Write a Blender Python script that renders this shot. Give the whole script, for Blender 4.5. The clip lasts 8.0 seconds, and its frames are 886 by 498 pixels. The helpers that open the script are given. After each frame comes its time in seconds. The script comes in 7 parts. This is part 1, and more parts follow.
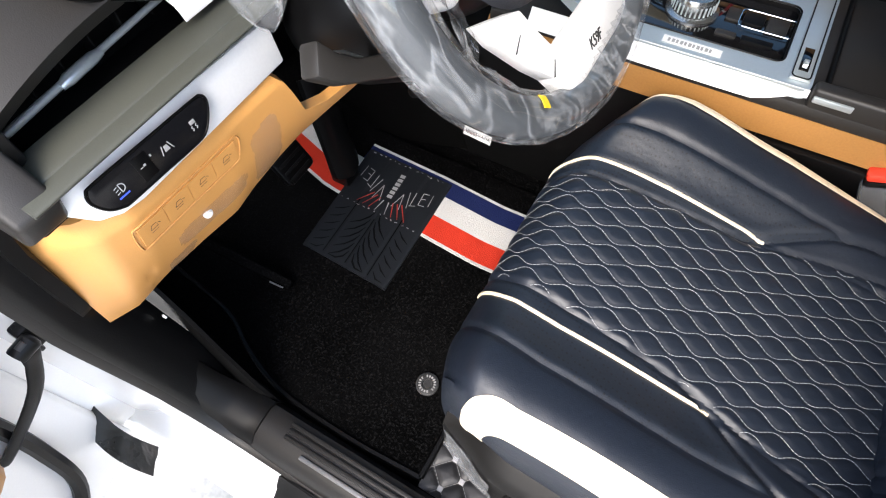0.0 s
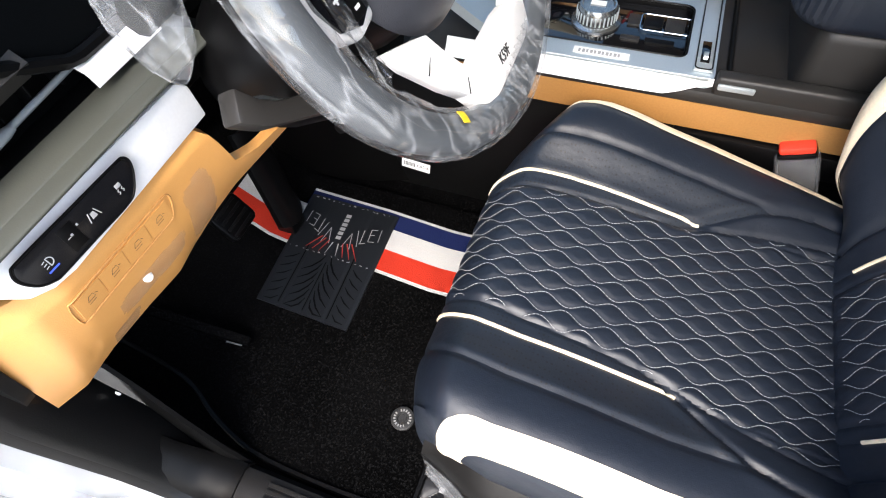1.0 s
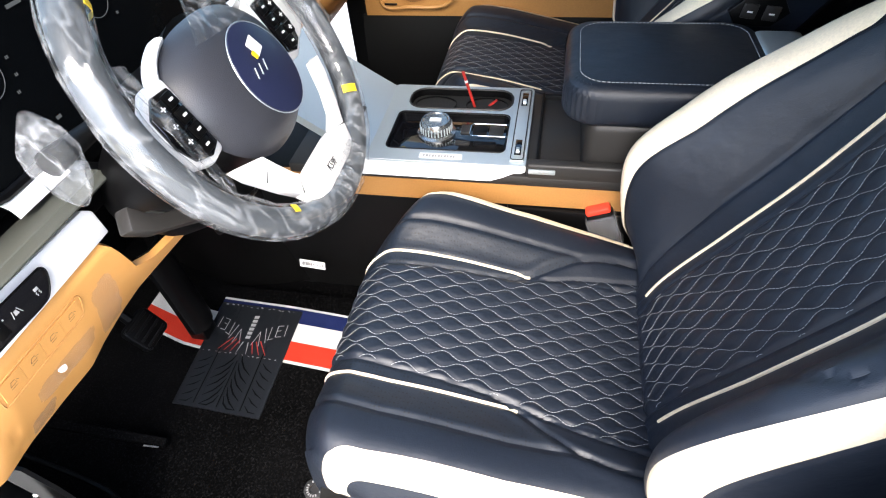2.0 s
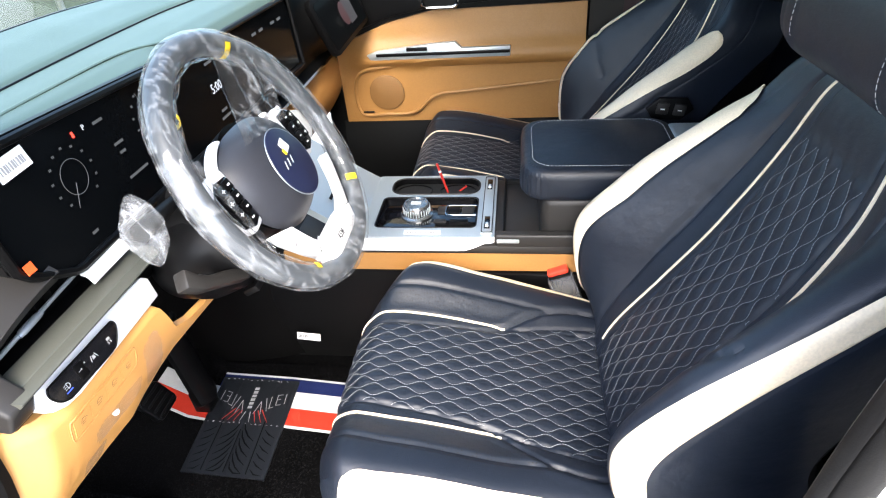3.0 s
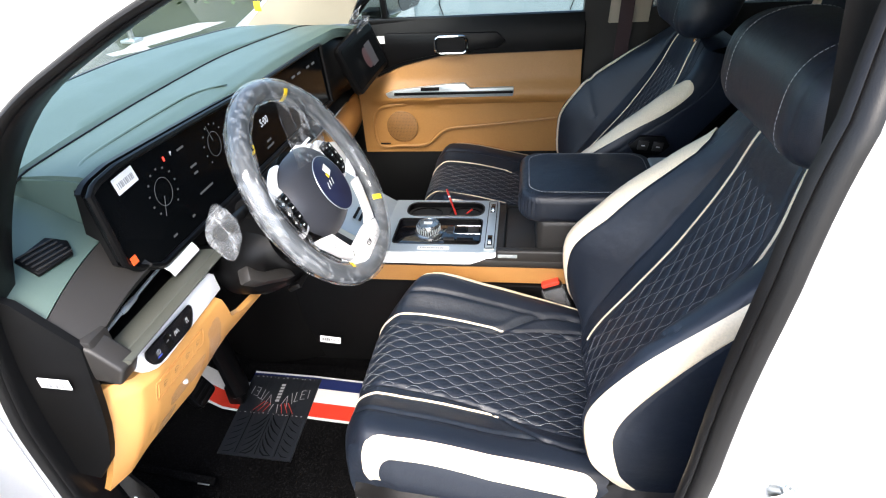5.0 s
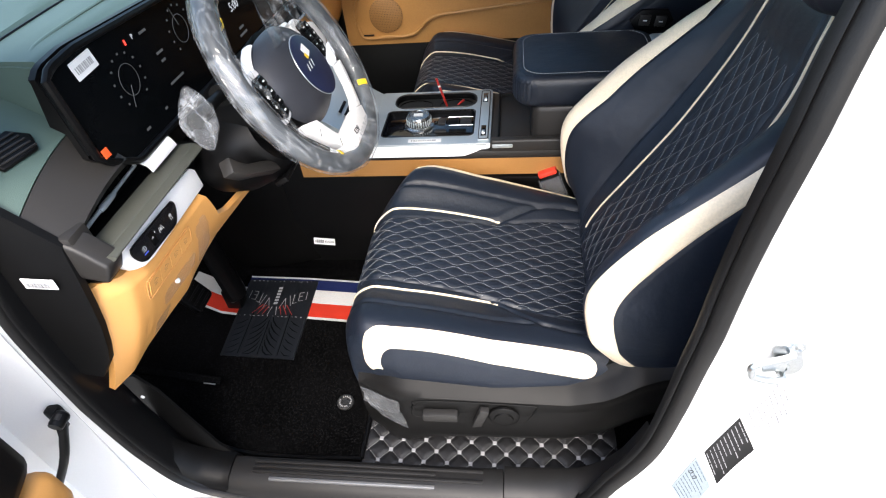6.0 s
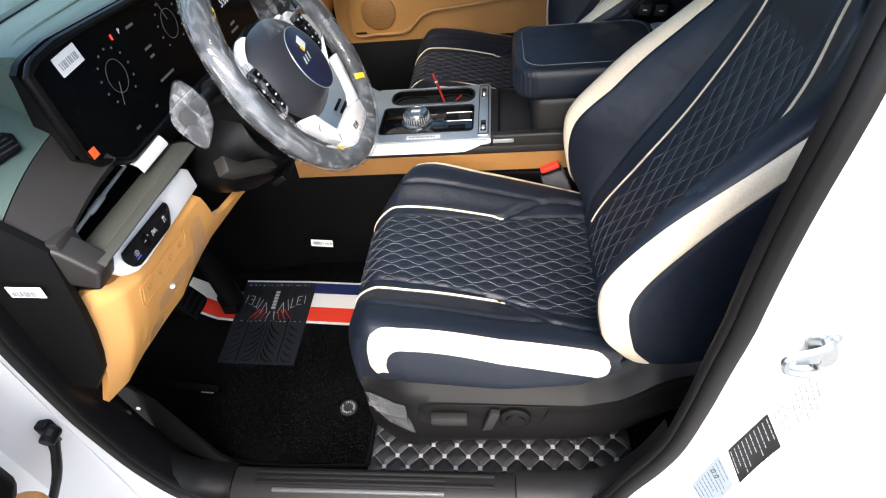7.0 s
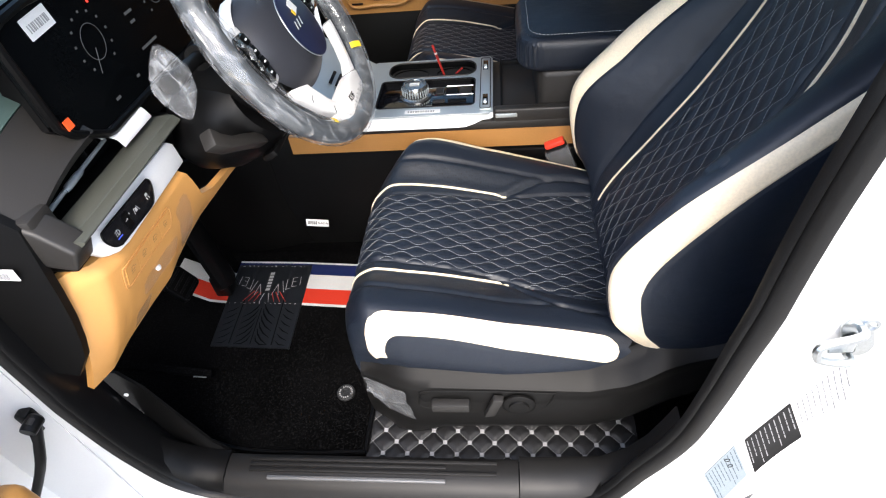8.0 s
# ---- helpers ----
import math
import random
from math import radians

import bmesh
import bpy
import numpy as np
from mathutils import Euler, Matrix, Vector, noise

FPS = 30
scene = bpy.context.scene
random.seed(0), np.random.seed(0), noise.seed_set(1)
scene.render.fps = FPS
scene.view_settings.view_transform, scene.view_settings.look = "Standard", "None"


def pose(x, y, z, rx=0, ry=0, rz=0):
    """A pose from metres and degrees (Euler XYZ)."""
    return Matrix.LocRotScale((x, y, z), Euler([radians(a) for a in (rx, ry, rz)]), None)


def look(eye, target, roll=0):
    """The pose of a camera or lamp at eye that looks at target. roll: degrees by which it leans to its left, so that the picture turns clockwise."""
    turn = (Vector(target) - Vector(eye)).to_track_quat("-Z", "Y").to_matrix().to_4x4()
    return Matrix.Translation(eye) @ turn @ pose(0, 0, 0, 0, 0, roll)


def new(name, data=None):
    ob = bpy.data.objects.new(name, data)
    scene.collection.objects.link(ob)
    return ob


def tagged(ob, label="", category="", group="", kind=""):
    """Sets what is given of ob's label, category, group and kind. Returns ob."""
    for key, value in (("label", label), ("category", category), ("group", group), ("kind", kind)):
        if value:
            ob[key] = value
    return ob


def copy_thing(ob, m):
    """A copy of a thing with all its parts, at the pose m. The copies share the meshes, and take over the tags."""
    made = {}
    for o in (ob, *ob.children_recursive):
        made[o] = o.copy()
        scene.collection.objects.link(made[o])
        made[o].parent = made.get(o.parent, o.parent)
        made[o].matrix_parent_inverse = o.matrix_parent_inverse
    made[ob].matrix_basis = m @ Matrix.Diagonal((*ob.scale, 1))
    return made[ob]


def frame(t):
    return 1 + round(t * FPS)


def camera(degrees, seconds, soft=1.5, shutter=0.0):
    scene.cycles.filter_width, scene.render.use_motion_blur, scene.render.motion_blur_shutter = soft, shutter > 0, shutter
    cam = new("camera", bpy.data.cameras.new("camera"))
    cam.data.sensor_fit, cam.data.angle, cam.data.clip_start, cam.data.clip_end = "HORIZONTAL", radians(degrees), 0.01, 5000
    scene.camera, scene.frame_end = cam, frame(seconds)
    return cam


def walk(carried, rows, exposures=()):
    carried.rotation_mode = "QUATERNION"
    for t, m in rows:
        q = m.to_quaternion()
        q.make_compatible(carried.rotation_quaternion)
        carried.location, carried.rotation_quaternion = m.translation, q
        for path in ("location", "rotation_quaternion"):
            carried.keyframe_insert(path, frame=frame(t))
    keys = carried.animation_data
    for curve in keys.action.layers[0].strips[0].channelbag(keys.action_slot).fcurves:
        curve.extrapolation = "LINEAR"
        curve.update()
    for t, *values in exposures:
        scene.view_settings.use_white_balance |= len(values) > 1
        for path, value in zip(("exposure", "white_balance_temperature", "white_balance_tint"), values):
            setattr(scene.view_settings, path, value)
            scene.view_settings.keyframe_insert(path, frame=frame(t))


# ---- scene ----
cam = camera(77.5, 8.0, soft=1.15)
PATH = [
    (0, (-0.148, -0.042, 1.384), (-0.725, 0.829, -0.321), -4.5),
    (0.5, (-0.152, -0.045, 1.383), (-0.719, 0.894, -0.289), -5.6),
    (1, (-0.131, -0.048, 1.382), (-0.618, 0.98, -0.263), -6.4),
    (1.5, (-0.051, -0.08, 1.421), (-0.438, 1.14, -0.116), -5.3),
    (1.7, (-0.006, -0.114, 1.447), (-0.373, 1.183, -0.03), -4.9),
    (2.8, (0.035, -0.295, 1.526), (-0.237, 1.248, 0.283), -5.7),
    (3, (0.027, -0.335, 1.545), (-0.229, 1.274, 0.384), -4.8),
    (3.5, (0.025, -0.406, 1.565), (-0.206, 1.266, 0.493), -2.8),
    (4, (0.044, -0.454, 1.599), (-0.239, 1.26, 0.608), -2.8),
    (4.2, (0.04, -0.468, 1.616), (-0.233, 1.251, 0.632), -3.0),
    (5.3, (0.049, -0.523, 1.622), (-0.232, 1.083, 0.464), -4.9),
    (5.5, (0.05, -0.517, 1.6), (-0.22, 1.036, 0.369), -6.0),
    (6, (0.038, -0.511, 1.564), (-0.212, 0.964, 0.237), -6.4),
    (6.5, (0.021, -0.502, 1.553), (-0.238, 0.978, 0.233), -7.9),
    (7, (0.012, -0.491, 1.537), (-0.213, 0.99, 0.212), -7.1),
    (7.5, (0.007, -0.47, 1.522), (-0.221, 0.993, 0.178), -7.0),
    (8, (0.0, -0.456, 1.504), (-0.217, 0.977, 0.126), -7.1),
]
EXPOSURE = [(0, 1.55), (1.5, 1.85), (3.0, 2.28), (4.2, 2.22), (5.5, 1.65), (6.5, 1.38), (8, 1.38)]
walk(cam, [(t, look(eye, target, roll)) for t, eye, target, roll in PATH], EXPOSURE)

# ---- world, sun and exposure ----
world = bpy.data.worlds.new("sky")
scene.world = world
world.use_nodes = True
wn = world.node_tree
sky = wn.nodes.new("ShaderNodeTexSky")
sky.sky_type, sky.sun_disc = "NISHITA", False
sky.sun_elevation, sky.sun_rotation = radians(49), radians(172)
sky.air_density, sky.dust_density, sky.ozone_density = 1.0, 3.0, 1.5
wn.links.new(sky.outputs[0], wn.nodes["Background"].inputs[0])
wn.nodes["Background"].inputs[1].default_value = 0.25
sun = new("sun", bpy.data.lights.new("sun", "SUN"))
sun.data.energy, sun.data.angle, sun.data.color = 1.35, radians(36), (1.0, 0.96, 0.9)
sun.matrix_world = look((0.5, -3.6, 4.2), (0, 0, 0))


# ---- materials ----
def material(name, base, rough=0.5, metal=0.0, scale=60.0, vary=0.12, bump=0.1, fine=400.0, spec=0.5, coat=0.0, island=False):
    """A procedural surface: colour varied at two scales, gloss varied, fine relief."""
    m = bpy.data.materials.new(name)
    m.use_nodes = True
    t = m.node_tree
    b = t.nodes["Principled BSDF"]
    co = t.nodes.new("ShaderNodeTexCoord")
    n1, n2 = t.nodes.new("ShaderNodeTexNoise"), t.nodes.new("ShaderNodeTexNoise")
    n1.inputs["Scale"].default_value, n1.inputs["Detail"].default_value = scale * 0.12, 5
    n2.inputs["Scale"].default_value, n2.inputs["Detail"].default_value = fine, 3
    for n in (n1, n2):
        t.links.new(co.outputs["Object"], n.inputs["Vector"])
    ramp = t.nodes.new("ShaderNodeMixRGB")
    ramp.blend_type = "MIX"
    dark = [c * (1 - vary) for c in base]
    light = [min(1, c * (1 + vary)) for c in base]
    ramp.inputs[1].default_value, ramp.inputs[2].default_value = (*dark, 1), (*light, 1)
    add = t.nodes.new("ShaderNodeMath")
    add.operation = "MULTIPLY_ADD"
    t.links.new(n1.outputs[0], add.inputs[0])
    add.inputs[1].default_value = 0.4
    mul = t.nodes.new("ShaderNodeMath")
    mul.operation = "MULTIPLY"
    sharp = t.nodes.new("ShaderNodeMapRange")
    sharp.inputs[1].default_value, sharp.inputs[2].default_value = 0.32, 0.68
    t.links.new(n2.outputs[0], sharp.inputs[0])
    t.links.new(sharp.outputs[0], mul.inputs[0])
    mul.inputs[1].default_value = 0.6
    t.links.new(mul.outputs[0], add.inputs[2])
    t.links.new(add.outputs[0], ramp.inputs[0])
    t.links.new(ramp.outputs[0], b.inputs["Base Color"])
    mr = t.nodes.new("ShaderNodeMapRange")
    mr.inputs[3].default_value, mr.inputs[4].default_value = max(0.02, rough * 0.85), min(1, rough * 1.15)
    t.links.new(n1.outputs[0], mr.inputs[0])
    t.links.new(mr.outputs[0], b.inputs["Roughness"])
    b.inputs["Metallic"].default_value = metal
    b.inputs["Specular IOR Level"].default_value = spec
    b.inputs["Coat Weight"].default_value = coat
    if bump:
        bp = t.nodes.new("ShaderNodeBump")
        bp.inputs["Strength"].default_value, bp.inputs["Distance"].default_value = bump, 0.002
        t.links.new(n2.outputs[0], bp.inputs["Height"])
        t.links.new(bp.outputs[0], b.inputs["Normal"])
    return m


def leather(name, base, rough=0.42, perforated=False):
    """Leather: pebbled grain by cells, broad creases, worn gloss; with holes if perforated."""
    m = material(name, base, rough, 0, 50, 0.10, 0.0, 300)
    t = m.node_tree
    b = t.nodes["Principled BSDF"]
    co = t.nodes.new("ShaderNodeTexCoord")
    v = t.nodes.new("ShaderNodeTexVoronoi")
    v.feature, v.inputs["Scale"].default_value = "DISTANCE_TO_EDGE", 620
    w = t.nodes.new("ShaderNodeTexNoise")
    w.inputs["Scale"].default_value, w.inputs["Detail"].default_value = 19, 5
    t.links.new(co.outputs["Object"], v.inputs["Vector"])
    t.links.new(co.outputs["Object"], w.inputs["Vector"])
    b1, b2 = t.nodes.new("ShaderNodeBump"), t.nodes.new("ShaderNodeBump")
    b1.inputs["Strength"].default_value, b1.inputs["Distance"].default_value = 0.35, 0.0006
    b2.inputs["Strength"].default_value, b2.inputs["Distance"].default_value = 0.34, 0.008
    t.links.new(v.outputs["Distance"], b1.inputs["Height"])
    t.links.new(w.outputs[0], b2.inputs["Height"])
    t.links.new(b2.outputs[0], b1.inputs["Normal"])
    t.links.new(b1.outputs[0], b.inputs["Normal"])
    if perforated:
        p = t.nodes.new("ShaderNodeTexVoronoi")
        p.inputs["Scale"].default_value, p.inputs["Randomness"].default_value = 170, 0.0
        t.links.new(co.outputs["Object"], p.inputs["Vector"])
        lt = t.nodes.new("ShaderNodeMath")
        lt.operation, lt.inputs[1].default_value = "LESS_THAN", 0.24
        t.links.new(p.outputs["Distance"], lt.inputs[0])
        mix = t.nodes.new("ShaderNodeMixRGB")
        old = b.inputs["Base Color"].links[0].from_socket
        t.links.new(lt.outputs[0], mix.inputs[0])
        t.links.new(old, mix.inputs[1])
        mix.inputs[2].default_value = (0.002, 0.002, 0.003, 1)
        t.links.new(mix.outputs[0], b.inputs["Base Color"])
    return m


def glass(name, rough=0.0, tint=(1, 1, 1), ior=1.45, graze=1.0):
    """Clear sheet: mostly transparent, with a gloss that grows towards grazing angles."""
    m = bpy.data.materials.new(name)
    m.use_nodes = True
    t = m.node_tree
    t.nodes.remove(t.nodes["Principled BSDF"])
    tr, gl, mix, lw = (t.nodes.new("ShaderNode" + k) for k in ("BsdfTransparent", "BsdfGlossy", "MixShader", "LayerWeight"))
    pw, ma = t.nodes.new("ShaderNodeMath"), t.nodes.new("ShaderNodeMath")
    tr.inputs[0].default_value = (*tint, 1)
    gl.inputs["Roughness"].default_value = rough
    lw.inputs[0].default_value = 0.5
    pw.operation, pw.inputs[1].default_value = "POWER", 5.0
    ma.operation, ma.inputs[1].default_value, ma.inputs[2].default_value = "MULTIPLY_ADD", graze, ((ior - 1) / (ior + 1)) ** 2
    t.links.new(lw.outputs["Facing"], pw.inputs[0])
    t.links.new(pw.outputs[0], ma.inputs[0])
    t.links.new(ma.outputs[0], mix.inputs[0])
    t.links.new(tr.outputs[0], mix.inputs[1])
    t.links.new(gl.outputs[0], mix.inputs[2])
    t.links.new(mix.outputs[0], t.nodes["Material Output"].inputs[0])
    return m


def film(name, haze=0.25, rough=0.12, wrinkle=1.0, scale=22.0, crease=0.3, ior=1.18, tint=0.96):
    """Clear protective plastic: see-through, milky along its creases, with sharp glints."""
    m = glass(name, rough, (tint, tint, tint), ior, 0.5)
    t = m.node_tree
    out = t.nodes["Material Output"]
    first = out.inputs[0].links[0].from_node
    df, mix = t.nodes.new("ShaderNodeBsdfDiffuse"), t.nodes.new("ShaderNodeMixShader")
    df.inputs[0].default_value = (0.82, 0.85, 0.88, 1)
    co, mp, n, sb, ab, r, ad = (t.nodes.new("ShaderNode" + k) for k in ("TexCoord", "Mapping", "TexNoise", "Math", "Math", "MapRange", "Math"))
    mp.inputs["Rotation"].default_value, mp.inputs["Scale"].default_value = (0.5, 0.3, 0.8), (1.0, 0.35, 0.8)
    n.inputs["Scale"].default_value, n.inputs["Detail"].default_value, n.inputs["Distortion"].default_value = scale, 3, 0.8
    sb.operation, sb.inputs[1].default_value = "SUBTRACT", 0.5
    ab.operation = "ABSOLUTE"
    r.inputs[1].default_value, r.inputs[2].default_value = 0.0, 0.06
    r.inputs[3].default_value, r.inputs[4].default_value = crease, 0.0
    ad.operation, ad.inputs[1].default_value = "ADD", haze
    t.links.new(co.outputs["Object"], mp.inputs["Vector"])
    t.links.new(mp.outputs[0], n.inputs["Vector"])
    t.links.new(n.outputs[0], sb.inputs[0])
    t.links.new(sb.outputs[0], ab.inputs[0])
    t.links.new(ab.outputs[0], r.inputs[0])
    t.links.new(r.outputs[0], ad.inputs[0])
    t.links.new(ad.outputs[0], mix.inputs[0])
    t.links.new(first.outputs[0], mix.inputs[1])
    t.links.new(df.outputs[0], mix.inputs[2])
    t.links.new(mix.outputs[0], out.inputs[0])
    bp = t.nodes.new("ShaderNodeBump")
    bp.inputs["Strength"].default_value, bp.inputs["Distance"].default_value = wrinkle, 0.012
    t.links.new(n.outputs[0], bp.inputs["Height"])
    for k in t.nodes:
        if k.bl_idname == "ShaderNodeBsdfGlossy":
            t.links.new(bp.outputs[0], k.inputs["Normal"])
    return m


def glow(name, base, strength):
    m = bpy.data.materials.new(name)
    m.use_nodes = True
    b = m.node_tree.nodes["Principled BSDF"]
    b.inputs["Base Color"].default_value = (0.02, 0.02, 0.02, 1)
    b.inputs["Emission Color"].default_value = (*base, 1)
    b.inputs["Emission Strength"].default_value = strength
    return m


NAVY = leather("navy leather", (0.0075, 0.0115, 0.0200), 0.44)
VALANCE = material("grey grained valance plastic", (0.0050, 0.0048, 0.0046), 0.46, bump=0.12, fine=900, spec=0.16)
NAVY_PERF = leather("perforated navy leather", (0.0095, 0.0140, 0.0225), 0.46, True)
CREAM = leather("cream leather", (0.84, 0.71, 0.52), 0.45)
THREAD = material("white thread", (0.34, 0.35, 0.36), 0.7, bump=0)
TAN = material("tan soft plastic", (0.62, 0.305, 0.088), 0.42, vary=0.06, bump=0.12, fine=900)
TAN_L = leather("tan leather", (0.365, 0.176, 0.050), 0.48)
DARK = material("dark grey grained plastic", (0.0034, 0.0034, 0.0035), 0.50, bump=0.10, fine=900, spec=0.16)
DARK2 = material("brown grey plastic", (0.022, 0.0205, 0.019), 0.42, bump=0.08, fine=900, spec=0.32)
BLACK = material("black plastic", (0.0026, 0.0026, 0.0028), 0.38, bump=0.08, fine=700, spec=0.16)
RUBBER = material("black rubber seal", (0.0045, 0.0045, 0.0047), 0.38, bump=0.1, fine=500, spec=0.22)
PIANO = material("piano black", (0.004, 0.004, 0.005), 0.06, bump=0, coat=0.6)
PAINT = material("white car paint", (0.84, 0.83, 0.81), 0.25, vary=0.02, bump=0.0, coat=0.7)
SATIN = material("satin silver trim", (0.50, 0.55, 0.57), 0.30, metal=0.60, vary=0.04, bump=0.03)
TREAD = material("brushed tread metal", (0.22, 0.22, 0.22), 0.35, metal=0.6, vary=0.1, bump=0.05)
SWITCHBLACK = material("switch black", (0.006, 0.006, 0.007), 0.25, bump=0, spec=0.25)
WHITETRIM = material("satin white trim", (0.86, 0.85, 0.83), 0.32, vary=0.03, bump=0.03)
CHROME = material("chrome", (0.82, 0.83, 0.84), 0.08, metal=1.0, vary=0.02, bump=0)
STEEL = material("zinc steel", (0.50, 0.52, 0.52), 0.30, metal=1.0, vary=0.1, bump=0.05)
CARPET = material("black loop carpet", (0.0048, 0.0048, 0.0050), 1.0, vary=0.99, bump=1.0, fine=300, spec=0.0)
for k in CARPET.node_tree.nodes:
    if k.bl_idname == "ShaderNodeMapRange" and abs(k.inputs[1].default_value - 0.32) < 1e-3:
        k.inputs[1].default_value, k.inputs[2].default_value = 0.52, 0.68          # sparse light loops in black pile
LOOP_RED = material("red loop carpet", (0.46, 0.028, 0.012), 0.9, vary=0.25, bump=1.0, fine=700, spec=0.2)
LOOP_WHITE = material("white loop carpet", (0.50, 0.50, 0.49), 0.9, vary=0.35, bump=1.0, fine=700, spec=0.2)
LOOP_NAVY = material("navy loop carpet", (0.006, 0.012, 0.062), 0.9, vary=0.3, bump=1.0, fine=700, spec=0.2)
PADRUB = material("charcoal heel pad vinyl", (0.0075, 0.0085, 0.0105), 0.42, vary=0.2, bump=0.15, fine=500, spec=0.3)
DASHTOP = material("grey green dash pad", (0.062, 0.098, 0.085), 0.46, vary=0.08, bump=0.15, fine=800)
ROLLPAD = material("grey green lower dash pad", (0.060, 0.062, 0.050), 0.55, vary=0.08, bump=0.10, fine=800)
CLOTH = material("cream headliner", (0.36, 0.315, 0.245), 0.9, vary=0.06, bump=0.4, fine=900)
PAPER = material("white paper label", (0.80, 0.80, 0.79), 0.6, vary=0.03, bump=0)
INK = material("black ink", (0.02, 0.02, 0.02), 0.7, bump=0)
GREYINK = material("grey ink", (0.30, 0.30, 0.30), 0.7, bump=0)
RED = material("red plastic", (0.75, 0.05, 0.025), 0.35, bump=0)
DARKRED = material("dark red plastic", (0.38, 0.025, 0.02), 0.3, bump=0)
ORANGE = material("orange sticker", (0.85, 0.10, 0.02), 0.5, bump=0)
YELLOW = material("yellow tape", (0.80, 0.55, 0.02), 0.5, bump=0)
SCREEN = material("dark glossy screen", (0.003, 0.0035, 0.004), 0.12, bump=0, spec=0.045)
LIT = glow("lit display white", (0.85, 0.9, 1.0), 0.22)
LIT_RED = glow("lit display red", (1.0, 0.05, 0.03), 0.8)
LIT_DIM = glow("lit display dim", (0.7, 0.75, 0.8), 0.035)
PRIVACY = glass("dark privacy glass", 0.0, (0.24, 0.25, 0.24))
GLASS = glass("window glass", 0.0, (0.60, 0.67, 0.67))
SCREEN_GLASS = glass("coated windscreen glass", 0.0, (0.80, 0.84, 0.82), 1.12, 0.3)
FILM = film("clear plastic wrap", 0.022, 0.07, 0.30, 40, 0.13, 1.6)
FILM2 = film("thin clear plastic", 0.010, 0.07, 1.0, 34, 0.07, 1.5)
SMOKE = film("smoky plastic film", 0.10, 0.20, 0.4, 26, 0.04, 1.3, 0.84)
SILLGREY = material("dark satin sill plastic", (0.0125, 0.0120, 0.0116), 0.45, bump=0.08, fine=700, spec=0.30)
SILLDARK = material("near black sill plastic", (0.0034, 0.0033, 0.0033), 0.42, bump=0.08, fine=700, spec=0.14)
TAPE = material("dark grey wrinkled tape", (0.020, 0.020, 0.018), 0.28, vary=0.3, bump=0.9, fine=45)
PATCH = film("clear film patch", 0.045, 0.22, 0.25, 20, 0.02, 1.3, 0.90)
TUNNEL = material("black tunnel trim", (0.0020, 0.0019, 0.0019), 0.45, bump=0.1, fine=900, spec=0.08)
SWITCHGREY = material("grey switch plastic", (0.022, 0.021, 0.020), 0.45, bump=0.05, fine=900, spec=0.25)
DOOR_RUB = material("grey soft seal rubber", (0.0060, 0.0058, 0.0056), 0.42, bump=0.10, fine=700, spec=0.30)


# ---- mesh helpers ----
def finish(bm, smooth=True):
    bmesh.ops.recalc_face_normals(bm, faces=bm.faces[:])
    for f in bm.faces:
        f.smooth = smooth
    return bm


def part(name, bm, mat, parent=None, label="", smooth=True, angle=40):
    """Links a bmesh as one mesh object, under a thing or a part."""
    me = bpy.data.meshes.new(name)
    finish(bm, smooth)
    if smooth:
        for e in bm.edges:
            if len(e.link_faces) == 2 and e.calc_face_angle(0) > radians(angle):
                e.smooth = False
    bm.to_mesh(me)
    bm.free()
    me.materials.append(mat)
    ob = new(name, me)
    if parent:
        ob.parent = parent
    if label:
        ob["label"] = label
    return ob


def thing(name, label, category, group="", kind=""):
    return tagged(new(name), label, category, group, kind)


def join(*bms):
    out = bmesh.new()
    for b in bms:
        me = bpy.data.meshes.new("tmp")
        b.to_mesh(me)
        b.free()
        out.from_mesh(me)
        bpy.data.meshes.remove(me)
    return out


def moved(bm, m):
    bmesh.ops.transform(bm, matrix=m, verts=bm.verts[:])
    return bm


def box(x0, x1, y0, y1, z0, z1, r=0.004, seg=2):
    """A box with rounded edges."""
    bm = bmesh.new()
    bmesh.ops.create_cube(bm, size=1)
    for v in bm.verts:
        v.co = ((x0 + x1) / 2 + v.co.x * (x1 - x0), (y0 + y1) / 2 + v.co.y * (y1 - y0), (z0 + z1) / 2 + v.co.z * (z1 - z0))
    r = min(r, 0.45 * min(abs(x1 - x0), abs(y1 - y0), abs(z1 - z0)))
    if r > 0:
        bmesh.ops.bevel(bm, geom=bm.edges[:] + bm.verts[:], offset=r, segments=seg, profile=0.5, affect="EDGES")
    return bm


